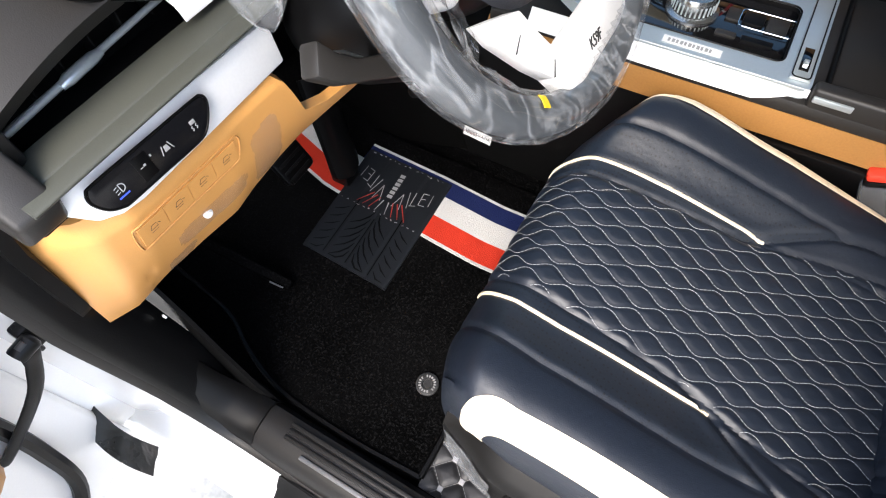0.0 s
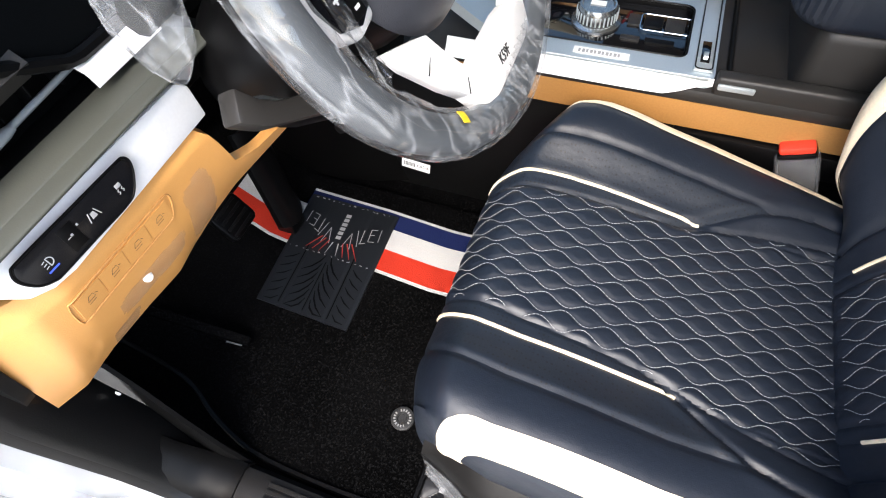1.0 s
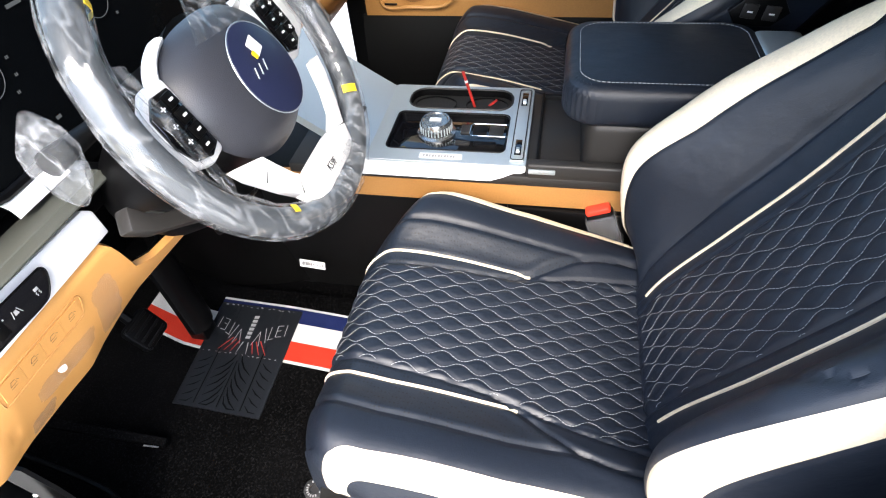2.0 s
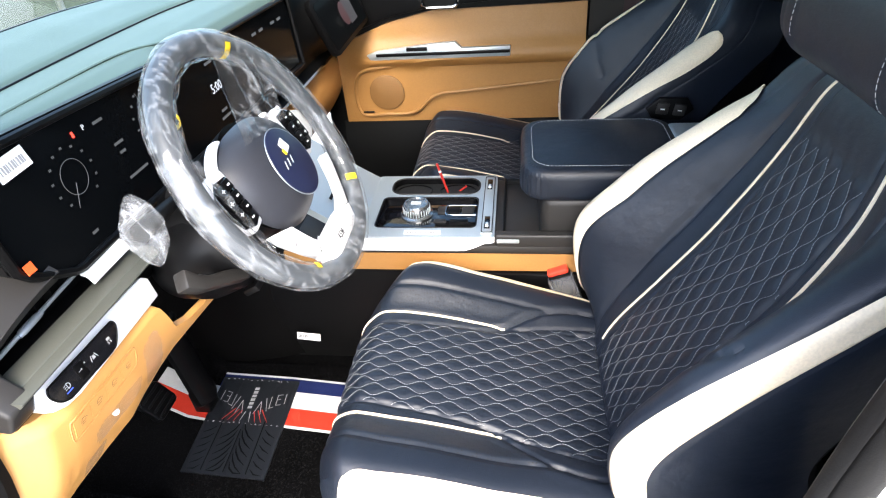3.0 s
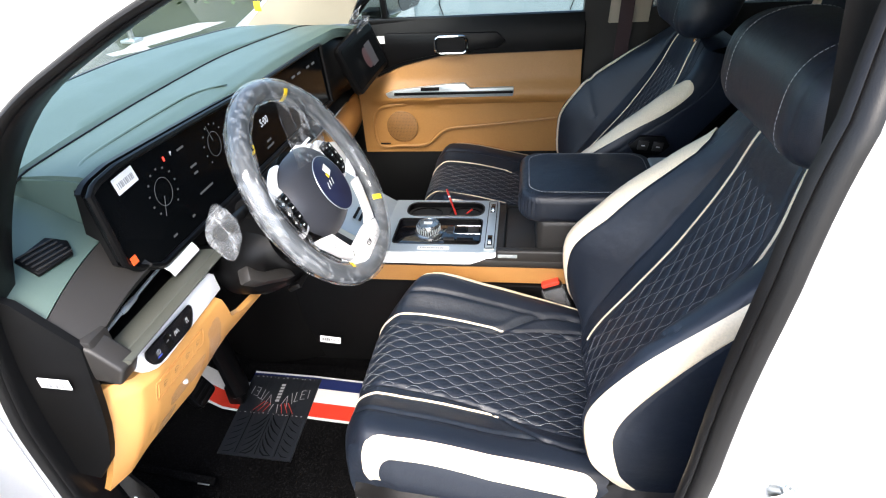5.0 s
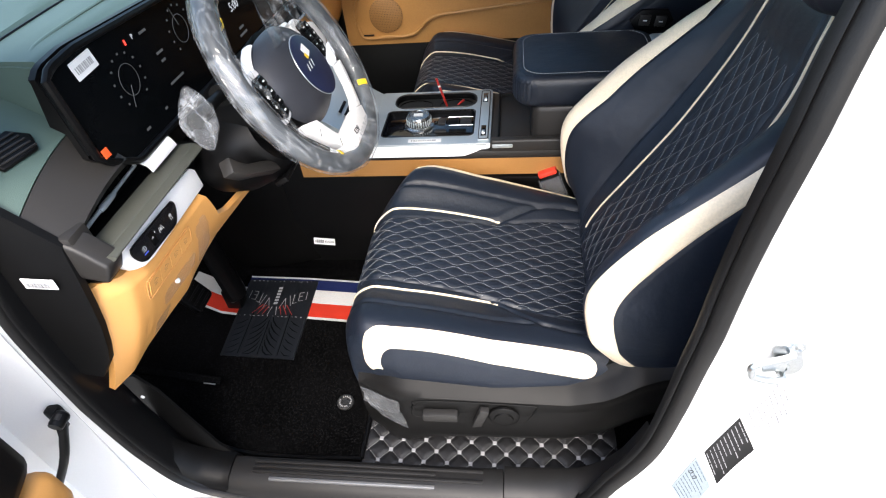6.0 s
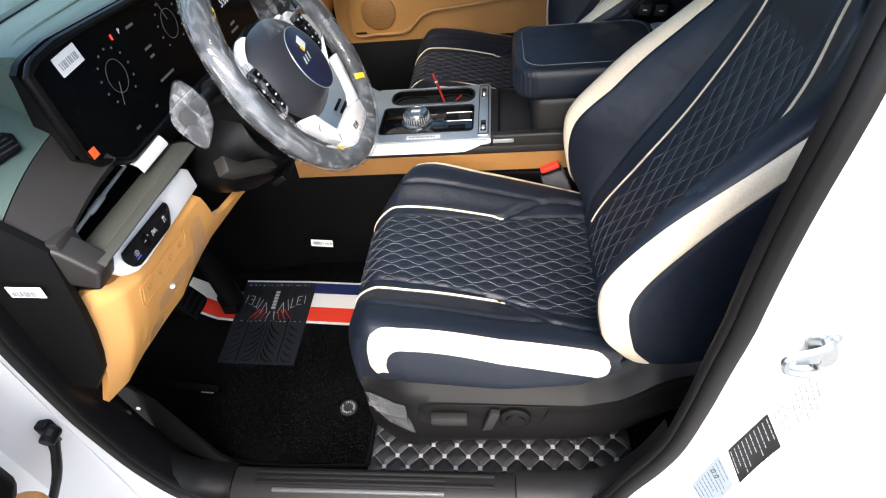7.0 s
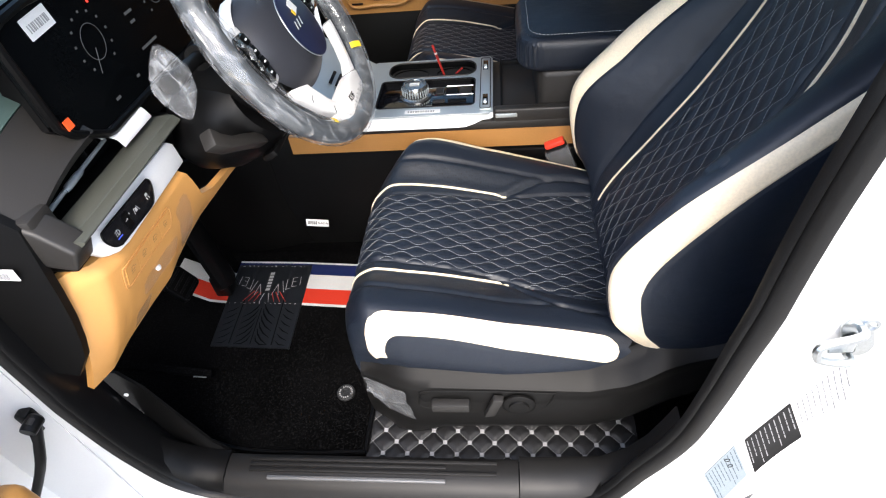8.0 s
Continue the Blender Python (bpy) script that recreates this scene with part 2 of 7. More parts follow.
def sheet(f, us, vs, thick=None, keep=None):
    """A grid of f(u, v); thick: a vector by which a second layer lies off, closed at its rim; keep(u, v) picks cells."""
    bm = bmesh.new()
    P = [[Vector(f(u, v)) for v in vs] for u in us]
    cells = [(i, j) for i in range(len(us) - 1) for j in range(len(vs) - 1)
             if keep is None or keep((us[i] + us[i + 1]) / 2, (vs[j] + vs[j + 1]) / 2)]
    have = {}

    def vert(i, j, k):
        if (i, j, k) not in have:
            have[i, j, k] = bm.verts.new(P[i][j] + (Vector(thick) if k else Vector()))
        return have[i, j, k]
    chosen = set(cells)
    for i, j in cells:
        q = [(i, j), (i + 1, j), (i + 1, j + 1), (i, j + 1)]
        bm.faces.new([vert(*c, 0) for c in q])
        if thick is not None:
            bm.faces.new([vert(*c, 1) for c in reversed(q)])
            for (a, b), n in zip(zip(q, q[1:] + q[:1]), ((i, j - 1), (i + 1, j), (i, j + 1), (i - 1, j))):
                if n not in chosen:
                    bm.faces.new([vert(*a, 0), vert(*b, 0), vert(*b, 1), vert(*a, 1)])
    return bm


def tube(pts, r, n=8, closed=False, flat=1.0, caps=True):
    """A tube along points; r is a number or one for each point."""
    pts = [Vector(p) for p in pts]
    k = len(pts)
    rs = r if isinstance(r, (list, tuple)) else [r] * k
    bm = bmesh.new()
    rings, up = [], None
    for i, p in enumerate(pts):
        a = pts[(i - 1) % k] if closed or i else p
        b = pts[(i + 1) % k] if closed or i < k - 1 else p
        d = (b - a).normalized()
        if up is None:
            up = Vector((0, 0, 1)) if abs(d.z) < 0.9 else Vector((1, 0, 0))
        up = (up - d * up.dot(d)).normalized()
        side = d.cross(up)
        rings.append([bm.verts.new(p + (side * math.cos(2 * math.pi * j / n) + up * flat * math.sin(2 * math.pi * j / n)) * rs[i]) for j in range(n)])
    for i in range(k if closed else k - 1):
        a, b = rings[i], rings[(i + 1) % k]
        for j in range(n):
            bm.faces.new((a[j], a[(j + 1) % n], b[(j + 1) % n], b[j]))
    if caps and not closed:
        bm.faces.new(list(reversed(rings[0])))
        bm.faces.new(rings[-1])
    return bm


def prism(poly, d, r=0.0, seg=2):
    """A polygon (3D points in one plane) pushed along the vector d."""
    bm = bmesh.new()
    a = [bm.verts.new(Vector(p)) for p in poly]
    b = [bm.verts.new(Vector(p) + Vector(d)) for p in poly]
    n = len(a)
    bm.faces.new(a)
    bm.faces.new(list(reversed(b)))
    for i in range(n):
        bm.faces.new((a[i], b[i], b[(i + 1) % n], a[(i + 1) % n]))
    bmesh.ops.recalc_face_normals(bm, faces=bm.faces[:])
    if r:
        bmesh.ops.bevel(bm, geom=bm.edges[:], offset=r, segments=seg, profile=0.5, affect="EDGES")
    return bm


def holed(outer, holes, z0, z1):
    """A flat plate with round-cornered holes: loops of (x, y)."""
    bm = bmesh.new()
    loops = []
    for loop in (outer, *holes):
        vs = [bm.verts.new((x, y, z1)) for x, y in loop]
        loops.append(vs)
        for i in range(len(vs)):
            bm.edges.new((vs[i], vs[(i + 1) % len(vs)]))
    bmesh.ops.triangle_fill(bm, use_beauty=True, edges=bm.edges[:])
    for vs in loops:
        low = [bm.verts.new((v.co.x, v.co.y, z0)) for v in vs]
        for i in range(len(vs)):
            j = (i + 1) % len(vs)
            bm.faces.new((vs[i], vs[j], low[j], low[i]))
    return bm


def rrect(x0, x1, y0, y1, r, n=5):
    return [((x0 + x1) / 2 + x, (y0 + y1) / 2 + y) for x, y in rounded(x1 - x0, y1 - y0, r, n)]


def lathe(profile, n=32, closed=False):
    """Turned about z: profile of (radius, height)."""
    bm = bmesh.new()
    rings = [[bm.verts.new((r * math.cos(2 * math.pi * j / n), r * math.sin(2 * math.pi * j / n), z)) for j in range(n)] for r, z in profile]
    for a, b in zip(rings, rings[1:]):
        for j in range(n):
            bm.faces.new((a[j], a[(j + 1) % n], b[(j + 1) % n], b[j]))
    if not closed:
        bm.faces.new(list(reversed(rings[0])))
        bm.faces.new(rings[-1])
    return bm


def ball(r, c=(0, 0, 0), s=(1, 1, 1), u=16, v=10):
    bm = bmesh.new()
    bmesh.ops.create_uvsphere(bm, u_segments=u, v_segments=v, radius=r)
    return moved(bm, Matrix.Translation(c) @ Matrix.Diagonal((*s, 1)))


def spline(points, n):
    """n points along a smooth curve through the points (Catmull-Rom)."""
    p = np.array(points, float)
    q = np.vstack([2 * p[0] - p[1], p, 2 * p[-1] - p[-2]])
    out = []
    for s in np.linspace(0, len(p) - 1, n):
        i = min(int(s), len(p) - 2)
        t = s - i
        a, b, c, d = q[i:i + 4]
        out.append(0.5 * (2 * b + (c - a) * t + (2 * a - 5 * b + 4 * c - d) * t * t + (3 * b - a - 3 * c + d) * t ** 3))
    return np.array(out)


def loop(points, n):
    """n points round a closed smooth curve through the points."""
    p = [tuple(q) for q in points]
    k = len(p)
    run = spline(p[-2:] + p + p[:3], 8 * (k + 5) - 7)[16:16 + 8 * k]
    return [tuple(run[int(i * len(run) / n)]) for i in range(n)]


def interp(x, xs, ys):
    return float(np.interp(x, xs, ys))


def smooth(x, a, b):
    t = min(1, max(0, (x - a) / (b - a)))
    return t * t * (3 - 2 * t)


def rounded(w, h, r, n=6):
    """A rounded rectangle's outline in a plane, centred."""
    out = []
    for cx, cy, a0 in ((w / 2 - r, h / 2 - r, 0), (-w / 2 + r, h / 2 - r, 90), (-w / 2 + r, -h / 2 + r, 180), (w / 2 - r, -h / 2 + r, 270)):
        out += [(cx + r * math.cos(radians(a0 + 90 * i / n)), cy + r * math.sin(radians(a0 + 90 * i / n))) for i in range(n + 1)]
    return out


def plate(w, h, r, t, bevel=0.0):
    """A rounded plate in the xy plane, its back at z = 0, t thick."""
    return prism([(x, y, 0) for x, y in rounded(w, h, r)], (0, 0, t), bevel)


def frame_at(p, xdir, ydir):
    """The pose whose x and y axes lie along the two directions."""
    x = Vector(xdir).normalized()
    y = Vector(ydir)
    y = (y - x * y.dot(x)).normalized()
    z = x.cross(y)
    m = Matrix((x, y, z)).transposed().to_4x4()
    m.translation = Vector(p)
    return m


def words(name, text, size, m, mat, parent, depth=0.0004):
    """Letters in the built-in font, as a mesh."""
    cu = bpy.data.curves.new(name, "FONT")
    cu.body, cu.size, cu.extrude, cu.align_x, cu.align_y = text, size, depth, "CENTER", "CENTER"
    cu.resolution_u = 2
    tmp = new("tmp", cu)
    me = bpy.data.meshes.new_from_object(tmp.evaluated_get(bpy.context.evaluated_depsgraph_get()))
    bpy.data.objects.remove(tmp)
    bpy.data.curves.remove(cu)
    me.name = name
    me.transform(m)
    me.materials.clear()
    me.materials.append(mat)
    ob = new(name, me)
    ob.parent = parent
    return ob

# ---- ground and the car's shell ----
MID = 0.82          # the car's middle plane in y
FLOOR = 0.44        # carpet height

GROUND = material("pale concrete yard", (0.42, 0.41, 0.38), 0.9, scale=8, vary=0.25, bump=0.4, fine=60)
gb = bmesh.new()
bmesh.ops.create_grid(gb, x_segments=8, y_segments=8, size=400)
tagged(part("ground", gb, GROUND, smooth=False), "pale concrete yard under the car", "ground", kind="structure")

# the door opening: (x, z) anticlockwise from the rear foot, going forward
OPEN = spline([(0.10, 0.452), (-0.20, 0.448), (-0.50, 0.452), (-0.615, 0.50), (-0.662, 0.62), (-0.676, 0.80), (-0.686, 0.98),
               (-0.678, 1.12), (-0.645, 1.25), (-0.592, 1.36), (-0.515, 1.450), (-0.426, 1.507), (-0.31, 1.563), (-0.09, 1.640), (0.14, 1.695),
               (0.290, 1.695), (0.368, 1.63), (0.334, 1.50), (0.303, 1.38), (0.278, 1.20), (0.268, 1.02), (0.266, 0.87), (0.257, 0.735), (0.220, 0.60), (0.17, 0.485), (0.10, 0.452)], 130)[:-1]


def side_y(z, x=0.3):
    """How far out the body's flange lies at a height, at the front and the rear pillar."""
    rear = interp(z, [0.40, 0.60, 1.05, 1.30, 1.45, 1.65], [-0.045, -0.048, -0.092, -0.085, -0.062, 0.03])
    front = interp(z, [0.40, 0.60, 0.80, 1.0, 1.2, 1.45, 1.65], [-0.045, -0.050, -0.060, -0.055, -0.035, 0.0, 0.075])
    k = smooth(x, -0.35, 0.2)
    return front + (rear - front) * k


def opening(i, d):
    """A point d metres outside the opening's edge."""
    n = len(OPEN)
    a, b = OPEN[(i - 1) % n], OPEN[(i + 1) % n]
    t = (b - a) / np.linalg.norm(b - a)
    return OPEN[i % n] + d * np.array((-t[1], t[0])) * OUT


OUT = 1.0
_c = OPEN.mean(axis=0)
if np.linalg.norm(opening(90, 0.05) - _c) < np.linalg.norm(OPEN[90] - _c):
    OUT = -1.0

car_body = thing("car_body", "white people carrier body with its driver door open", "car")


def inward(p):
    """The soft seal is broad on the rear pillar and slim elsewhere."""
    return 0.35 + 0.50 * smooth(p[0], 0.08, 0.24)


def frame_sheet(rows, keep=None, thick=None):
    """A strip all round the opening: rows of (distance outside the edge, y added)."""
    n = len(OPEN)
    return sheet(lambda u, v: (lambda p, q: (p[0], side_y(q[1], q[0]) + rows[v][1], p[1]))(opening(u, rows[v][0] * (inward(OPEN[u % n]) if rows[v][0] < 0 else 1)), OPEN[u % n]),
                 list(range(n + 1)), list(range(len(rows))), thick, keep)


side_frame = part("side_frame", frame_sheet([(-0.002, 0.012), (0.001, 0.003), (0.012, 0.0), (0.03, -0.004), (0.06, -0.008), (0.10, -0.014), (0.135, -0.03)]), PAINT, car_body, "white painted door frame flange")
part("seal", frame_sheet([(0.004, 0.004), (0.003, -0.005), (-0.001, -0.010), (-0.008, -0.011), (-0.015, -0.008), (-0.020, -0.002), (-0.022, 0.004), (-0.022, 0.014)]), DOOR_RUB, car_body, "grey soft rubber door seal")
REAR = [i for i in range(len(OPEN)) if OPEN[i][0] > 0.12 and 0.5 < OPEN[i][1] < 1.66]
part("inner_seal_lip", frame_sheet([(-0.020, 0.012), (-0.021, 0.004), (-0.024, 0.001), (-0.028, 0.004), (-0.030, 0.013), (-0.026, 0.030), (-0.016, 0.06), (0.02, 0.090)], lambda u, v: int(u) not in REAR), RUBBER, car_body, "black inner seal lip")
part("inner_seal_lip", frame_sheet([(-0.020, 0.012), (-0.021, 0.004), (-0.024, 0.001), (-0.028, 0.004), (-0.030, 0.012), (-0.024, 0.018), (0.000, 0.022), (0.03, 0.030)], lambda u, v: int(u) in REAR), RUBBER, car_body, "black inner seal lip")

# the outer skin behind the B pillar, and in front of the hinge pillar
part("rear_panel", sheet(lambda u, v: (u, interp(u, [0.28, 0.42, 0.5, 0.56, 0.6, 2.2], [0.0, -0.006, -0.02, -0.07, -0.105, -0.12]) + side_y(v) + 0.004, v),
     [0.405, 0.42, 0.46, 0.5, 0.53, 0.56, 0.6, 0.9, 1.4, 2.2], [0.40, 0.6, 0.8, 1.0, 1.15, 1.3, 1.45, 1.65], (0, 0.03, 0)), PAINT, car_body, "white pillar and sliding door skin")
part("rocker", sheet(lambda u, v: (u, [-0.055, -0.075, -0.11, -0.13, -0.12, -0.06][v], [0.452, 0.425, 0.40, 0.33, 0.22, 0.18][v]), [-0.9, -0.6, -0.3, 0, 0.3, 0.7, 2.2], list(range(6))), PAINT, car_body, "white painted rocker panel")
part("hinge_pillar", sheet(lambda u, v: ([-0.70, -0.72, -0.76, -0.80, -0.81][u], [-0.064, -0.070, -0.085, -0.10, -0.16][u] , v), list(range(5)), [0.40, 0.55, 0.7, 0.85, 1.0, 1.1], (-0.02, 0.02, 0)), PAINT, car_body, "white painted hinge pillar")

# roof with its headliner, and the far side's pillars
def roof_at(u, v, low=0.0):
    s = (v - MID) / 0.80
    return (u, v, 1.74 - low - 0.10 * s * s - 0.03 * smooth(-u, 0.0, 0.5) - 0.06 * max(0, -u - 0.05))


ru, rv = list(np.linspace(-0.26, 2.6, 13)), list(np.linspace(MID - 0.76, MID + 0.76, 13))
part("roof", sheet(lambda u, v: roof_at(u, v), ru, rv, (0, 0, 0.02)), PAINT, car_body, "white painted roof")
part("headliner", sheet(lambda u, v: roof_at(u, v, 0.025), ru, rv, (0, 0, -0.01)), CLOTH, car_body, "cream cloth headliner")
part("tail_wall", box(2.55, 2.6, 0.05, 1.6, 0.4, 1.2, 0.01), DARK2, car_body)
part("tail_glass", sheet(lambda u, v: (2.58, u, v), [0.1, 1.54], [1.2, 1.6], (0.004, 0, 0)), PRIVACY, car_body)
part("bulkhead", sheet(lambda u, v: ([-1.02, -0.98, -1.0, -1.15][v], u, [0.40, 0.60, 0.8, 1.15][v]), [-0.02, 0.8, 1.66], list(range(4)), (-0.03, 0, 0)), CARPET, car_body, "black carpeted bulkhead")


def a_pillar(side):
    """A slanting pillar, cream inside, from the dash's end to the roof."""
    pts = [(-1.02, 0.02, 1.14), (-0.80, 0.035, 1.30), (-0.60, 0.055, 1.435), (-0.42, 0.075, 1.56), (-0.25, 0.10, 1.635)]
    if side > 0:
        pts = [(x, 2 * MID - y, z) for x, y, z in pts]
    return tube(spline(pts, 14), 0.034, 10, flat=0.7)


part("a_pillar_trim", a_pillar(-1), CLOTH, car_body, "cream pillar trim")
part("a_pillar_trim", sheet(lambda u, v: Vector((-0.96, 1.515, 1.275)).lerp(Vector((-0.585, 1.535, 1.262)), u).lerp(Vector((-0.41, 1.44, 1.63)).lerp(Vector((-0.30, 1.455, 1.625)), u), v) + Vector((0, -0.02 * math.sin(math.pi * u), 0.03 * math.sin(math.pi * v))), list(np.linspace(0, 1, 10)), list(np.linspace(0, 1, 12)), (0, 0.02, 0)), CLOTH, car_body, "broad cream pillar trim")
apil = [(-1.15, -0.04, 1.16), (-0.80, -0.01, 1.385), (-0.60, 0.005, 1.50), (-0.42, 0.03, 1.60), (-0.25, 0.06, 1.665), (0.3, 0.075, 1.70), (1.2, 0.08, 1.70)]
part("roof_rail", tube(spline(apil, 24), 0.045, 10, flat=0.8), PAINT, car_body, "white painted A pillar and roof rail")
part("roof_rail", tube(spline([(x, 2 * MID - y, z) for x, y, z in apil], 24), 0.045, 10, flat=0.8), PAINT, car_body, "white painted A pillar and roof rail")


def screen_at(u, v):
    """The windscreen: u across, v from the foot (0) to the head (1)."""
    s = (u - MID) / 0.78
    return (-1.42 + 0.28 * s * s + (1.02 - 0.16 * s * s) * v, u - 0.05 * s * v, 1.10 + 0.585 * v + 0.05 * math.sin(math.pi * v) - 0.03 * s * s * v)


ws = part("windscreen", sheet(screen_at, list(np.linspace(MID - 0.78, MID + 0.78, 13)), list(np.linspace(0, 1.14, 10)), (0.003, 0, -0.004)), SCREEN_GLASS, car_body, "clear curved windscreen")
ws.visible_shadow = False
part("bonnet", sheet(lambda u, v: (u, v, 0.90 - 0.06 * (-1.35 - u) - 0.20 * ((u + 1.35) / 0.9) ** 2 - 0.06 * ((v - MID) / 0.8) ** 2), list(np.linspace(-2.05, -1.35, 8)), list(np.linspace(-0.06, 1.70, 9)), (0, 0, -0.01)), PAINT, car_body, "white painted bonnet")
part("b_pillar_trim", sheet(lambda u, v: (u + 0.04 * (v - 0.45), 1.578 + (0.0 if v < 1.2 else -0.10 * (v - 1.2)), v), [0.215, 0.33, 0.44], [0.45, 0.8, 1.17, 1.2, 1.4, 1.66], (0, 0.05, 0)), DARK2, car_body, "dark lower pillar trim")
part("upper_pillar_trim", sheet(lambda u, v: (u + 0.04 * (v - 0.45), 1.552 - 0.10 * (v - 1.2), v), [0.30, 0.345, 0.43], [1.23, 1.4, 1.66], (0, 0.02, 0)), CLOTH, car_body, "cream upper pillar trim")
part("far_side_panel", sheet(lambda u, v: (u, 1.60, v), [0.43, 1.2, 2.58], [0.4, 0.8, 1.27], (0, 0.03, 0)), DARK2, car_body, "dark rear side trim")
part("far_side_glass", sheet(lambda u, v: (u, 1.60 - 0.12 * (v - 1.19), v), [0.44, 1.2, 2.58], [1.27, 1.62], (0, 0.004, 0)), PRIVACY, car_body, "tinted sliding door glass").visible_shadow = False
part("near_rear_trim", sheet(lambda u, v: (u, 0.09, v), [0.468, 1.2, 2.58], [0.4, 0.8, 1.66], (0, 0.01, 0)), DARK2, car_body, "dark rear side trim")
part("near_pillar_trim", sheet(lambda u, v: (u, interp(u, [0.30, 0.335, 0.40, 0.47], [-0.02, 0.02, 0.08, 0.10]) + interp(v, [0.5, 0.6, 1.05, 1.3, 1.64], [-0.02, -0.02, -0.05, -0.045, 0.05]), v), [0.302, 0.335, 0.40, 0.47], list(np.linspace(0.5, 1.64, 12)), (0.008, 0.004, 0)), DARK, car_body, "dark B pillar trim")
part("rocker_cladding", sheet(lambda u, v: (u, [-0.060, -0.078, -0.112, -0.134, -0.125][v], [0.4545, 0.431, 0.405, 0.335, 0.215][v] - 0.02 * smooth(-u, 0.47, 0.505)), [-0.505, -0.50, -0.48, -0.45, -0.2, 0.1, 0.4, 0.9, 2.2], list(range(5)), (0, 0.004, 0)), DARK, car_body, "dark grey plastic rocker cladding")

# ---- floor, sill ----
fl = part("floor", sheet(lambda u, v: (u, v, FLOOR - 0.008 + (0.0 if u > -0.74 else 0.50 * (-0.74 - u))), [-1.0, -0.9, -0.82, -0.74, -0.3, 0.3, 1.2, 2.55], [0.02, 0.5, 0.82, 1.2, 1.6], (0, 0, -0.02)), CARPET)
tagged(fl, "black carpeted car floor", "floor", kind="structure")
sill = thing("door_sill", "dark ribbed plastic sill plate along the doorway", "door sill")
prof = [(-0.052, 0.452), (-0.045, 0.470), (-0.030, 0.484), (-0.010, 0.489), (0.014, 0.490), (0.025, 0.484), (0.033, 0.462), (0.035, 0.436)]
part("sill_plate", sheet(lambda u, v: (u, prof[v][0], prof[v][1] + interp(-u, [0.50, 0.60, 0.70], [0.0, 0.006, 0.018])), list(np.linspace(-0.55, 0.02, 10)), list(range(len(prof))), (0, 0, -0.006)), SILLGREY, sill)
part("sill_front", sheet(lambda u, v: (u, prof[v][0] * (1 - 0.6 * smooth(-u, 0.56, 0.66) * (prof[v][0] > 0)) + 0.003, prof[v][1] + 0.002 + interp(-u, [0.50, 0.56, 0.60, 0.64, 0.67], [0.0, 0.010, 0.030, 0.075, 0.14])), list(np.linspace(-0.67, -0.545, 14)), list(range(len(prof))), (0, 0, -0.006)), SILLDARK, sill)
part("sill_end", sheet(lambda u, v: (u, prof[v][0] * (1 - 0.5 * smooth(u, 0.10, 0.22) * (prof[v][0] > 0)) + 0.006, prof[v][1] + 0.001 + interp(u, [0.08, 0.13, 0.17, 0.21, 0.24, 0.265], [0.0, 0.008, 0.026, 0.070, 0.125, 0.21])), list(np.linspace(0.022, 0.265, 18)), list(range(len(prof))), (0, 0, -0.006)), SILLGREY, sill)
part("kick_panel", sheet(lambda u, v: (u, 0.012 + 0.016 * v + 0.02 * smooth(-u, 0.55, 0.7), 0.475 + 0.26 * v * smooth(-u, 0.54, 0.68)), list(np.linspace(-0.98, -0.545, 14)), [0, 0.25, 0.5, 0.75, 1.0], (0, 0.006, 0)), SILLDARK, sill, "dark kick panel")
for y, x0, x1, mat in ((-0.022, -0.46, -0.115, TREAD), (0.003, -0.50, -0.115, SILLGREY), (0.013, -0.50, -0.02, SILLGREY), (-0.008, -0.50, -0.02, SILLGREY)):
    part("rib", box(x0, x1, y - 0.0035, y + 0.0035, 0.486 if y > -0.02 else 0.482, 0.4935 if y > -0.02 else 0.4915, 0.0015), mat, sill, "bright metal tread strip" if mat is TREAD else "")

# ---- seats ----
def surf_normal(f, a, b, e=1e-3):
    du = Vector(f(a + e, b)) - Vector(f(a - e, b))
    dv = Vector(f(a, b + e)) - Vector(f(a, b - e))
    return du.cross(dv).normalized()


def cubic(x, xs, ys):
    """A monotone smooth interpolation (Fritsch-Carlson)."""
    n = len(xs)
    h = [xs[i + 1] - xs[i] for i in range(n - 1)]
    d = [(ys[i + 1] - ys[i]) / h[i] for i in range(n - 1)]
    m = [d[0]] + [0 if d[i - 1] * d[i] <= 0 else 2 * d[i - 1] * d[i] / (d[i - 1] + d[i]) for i in range(1, n - 1)] + [d[-1]]
    x = min(max(x, xs[0]), xs[-1])
    i = 0
    while i < n - 2 and x > xs[i + 1]:
        i += 1
    t = (x - xs[i]) / h[i]
    return (ys[i] * (1 + 2 * t) * (1 - t) ** 2 + h[i] * m[i] * t * (1 - t) ** 2 + ys[i + 1] * t * t * (3 - 2 * t) + h[i] * m[i + 1] * t * t * (t - 1))


WAVE, PITCH, AMP = 0.056, 0.0166, 0.0058      # quilting: wave length, row spacing, swing


def quilt_line(k, s):
    """Across-place of quilting row k at a length s."""
    return k * PITCH + AMP * math.cos(2 * math.pi * s / WAVE + math.pi * (k % 2))


def quilt_depth(y, s):
    """How far the leather bulges between the quilting rows (0 on a seam)."""
    k = round(y / PITCH)
    d = min(abs(y - quilt_line(j, s)) for j in (k - 1, k, k + 1))
    return 0.0028 * (1 - math.exp(-(d / 0.0044) ** 1.5))


def groove(d, w=0.004, depth=0.004):
    return -depth * math.exp(-(d / w) ** 2)


# cushion: across a in [-1, 1] with side walls beyond, length s from the front foot over the nose to the rear
CW = 0.285


def cushion_width(x):
    return CW * interp(x, [-0.32, -0.29, -0.25, -0.18, 0.0, 0.2], [0.84, 0.90, 0.955, 0.99, 1.0, 0.95])


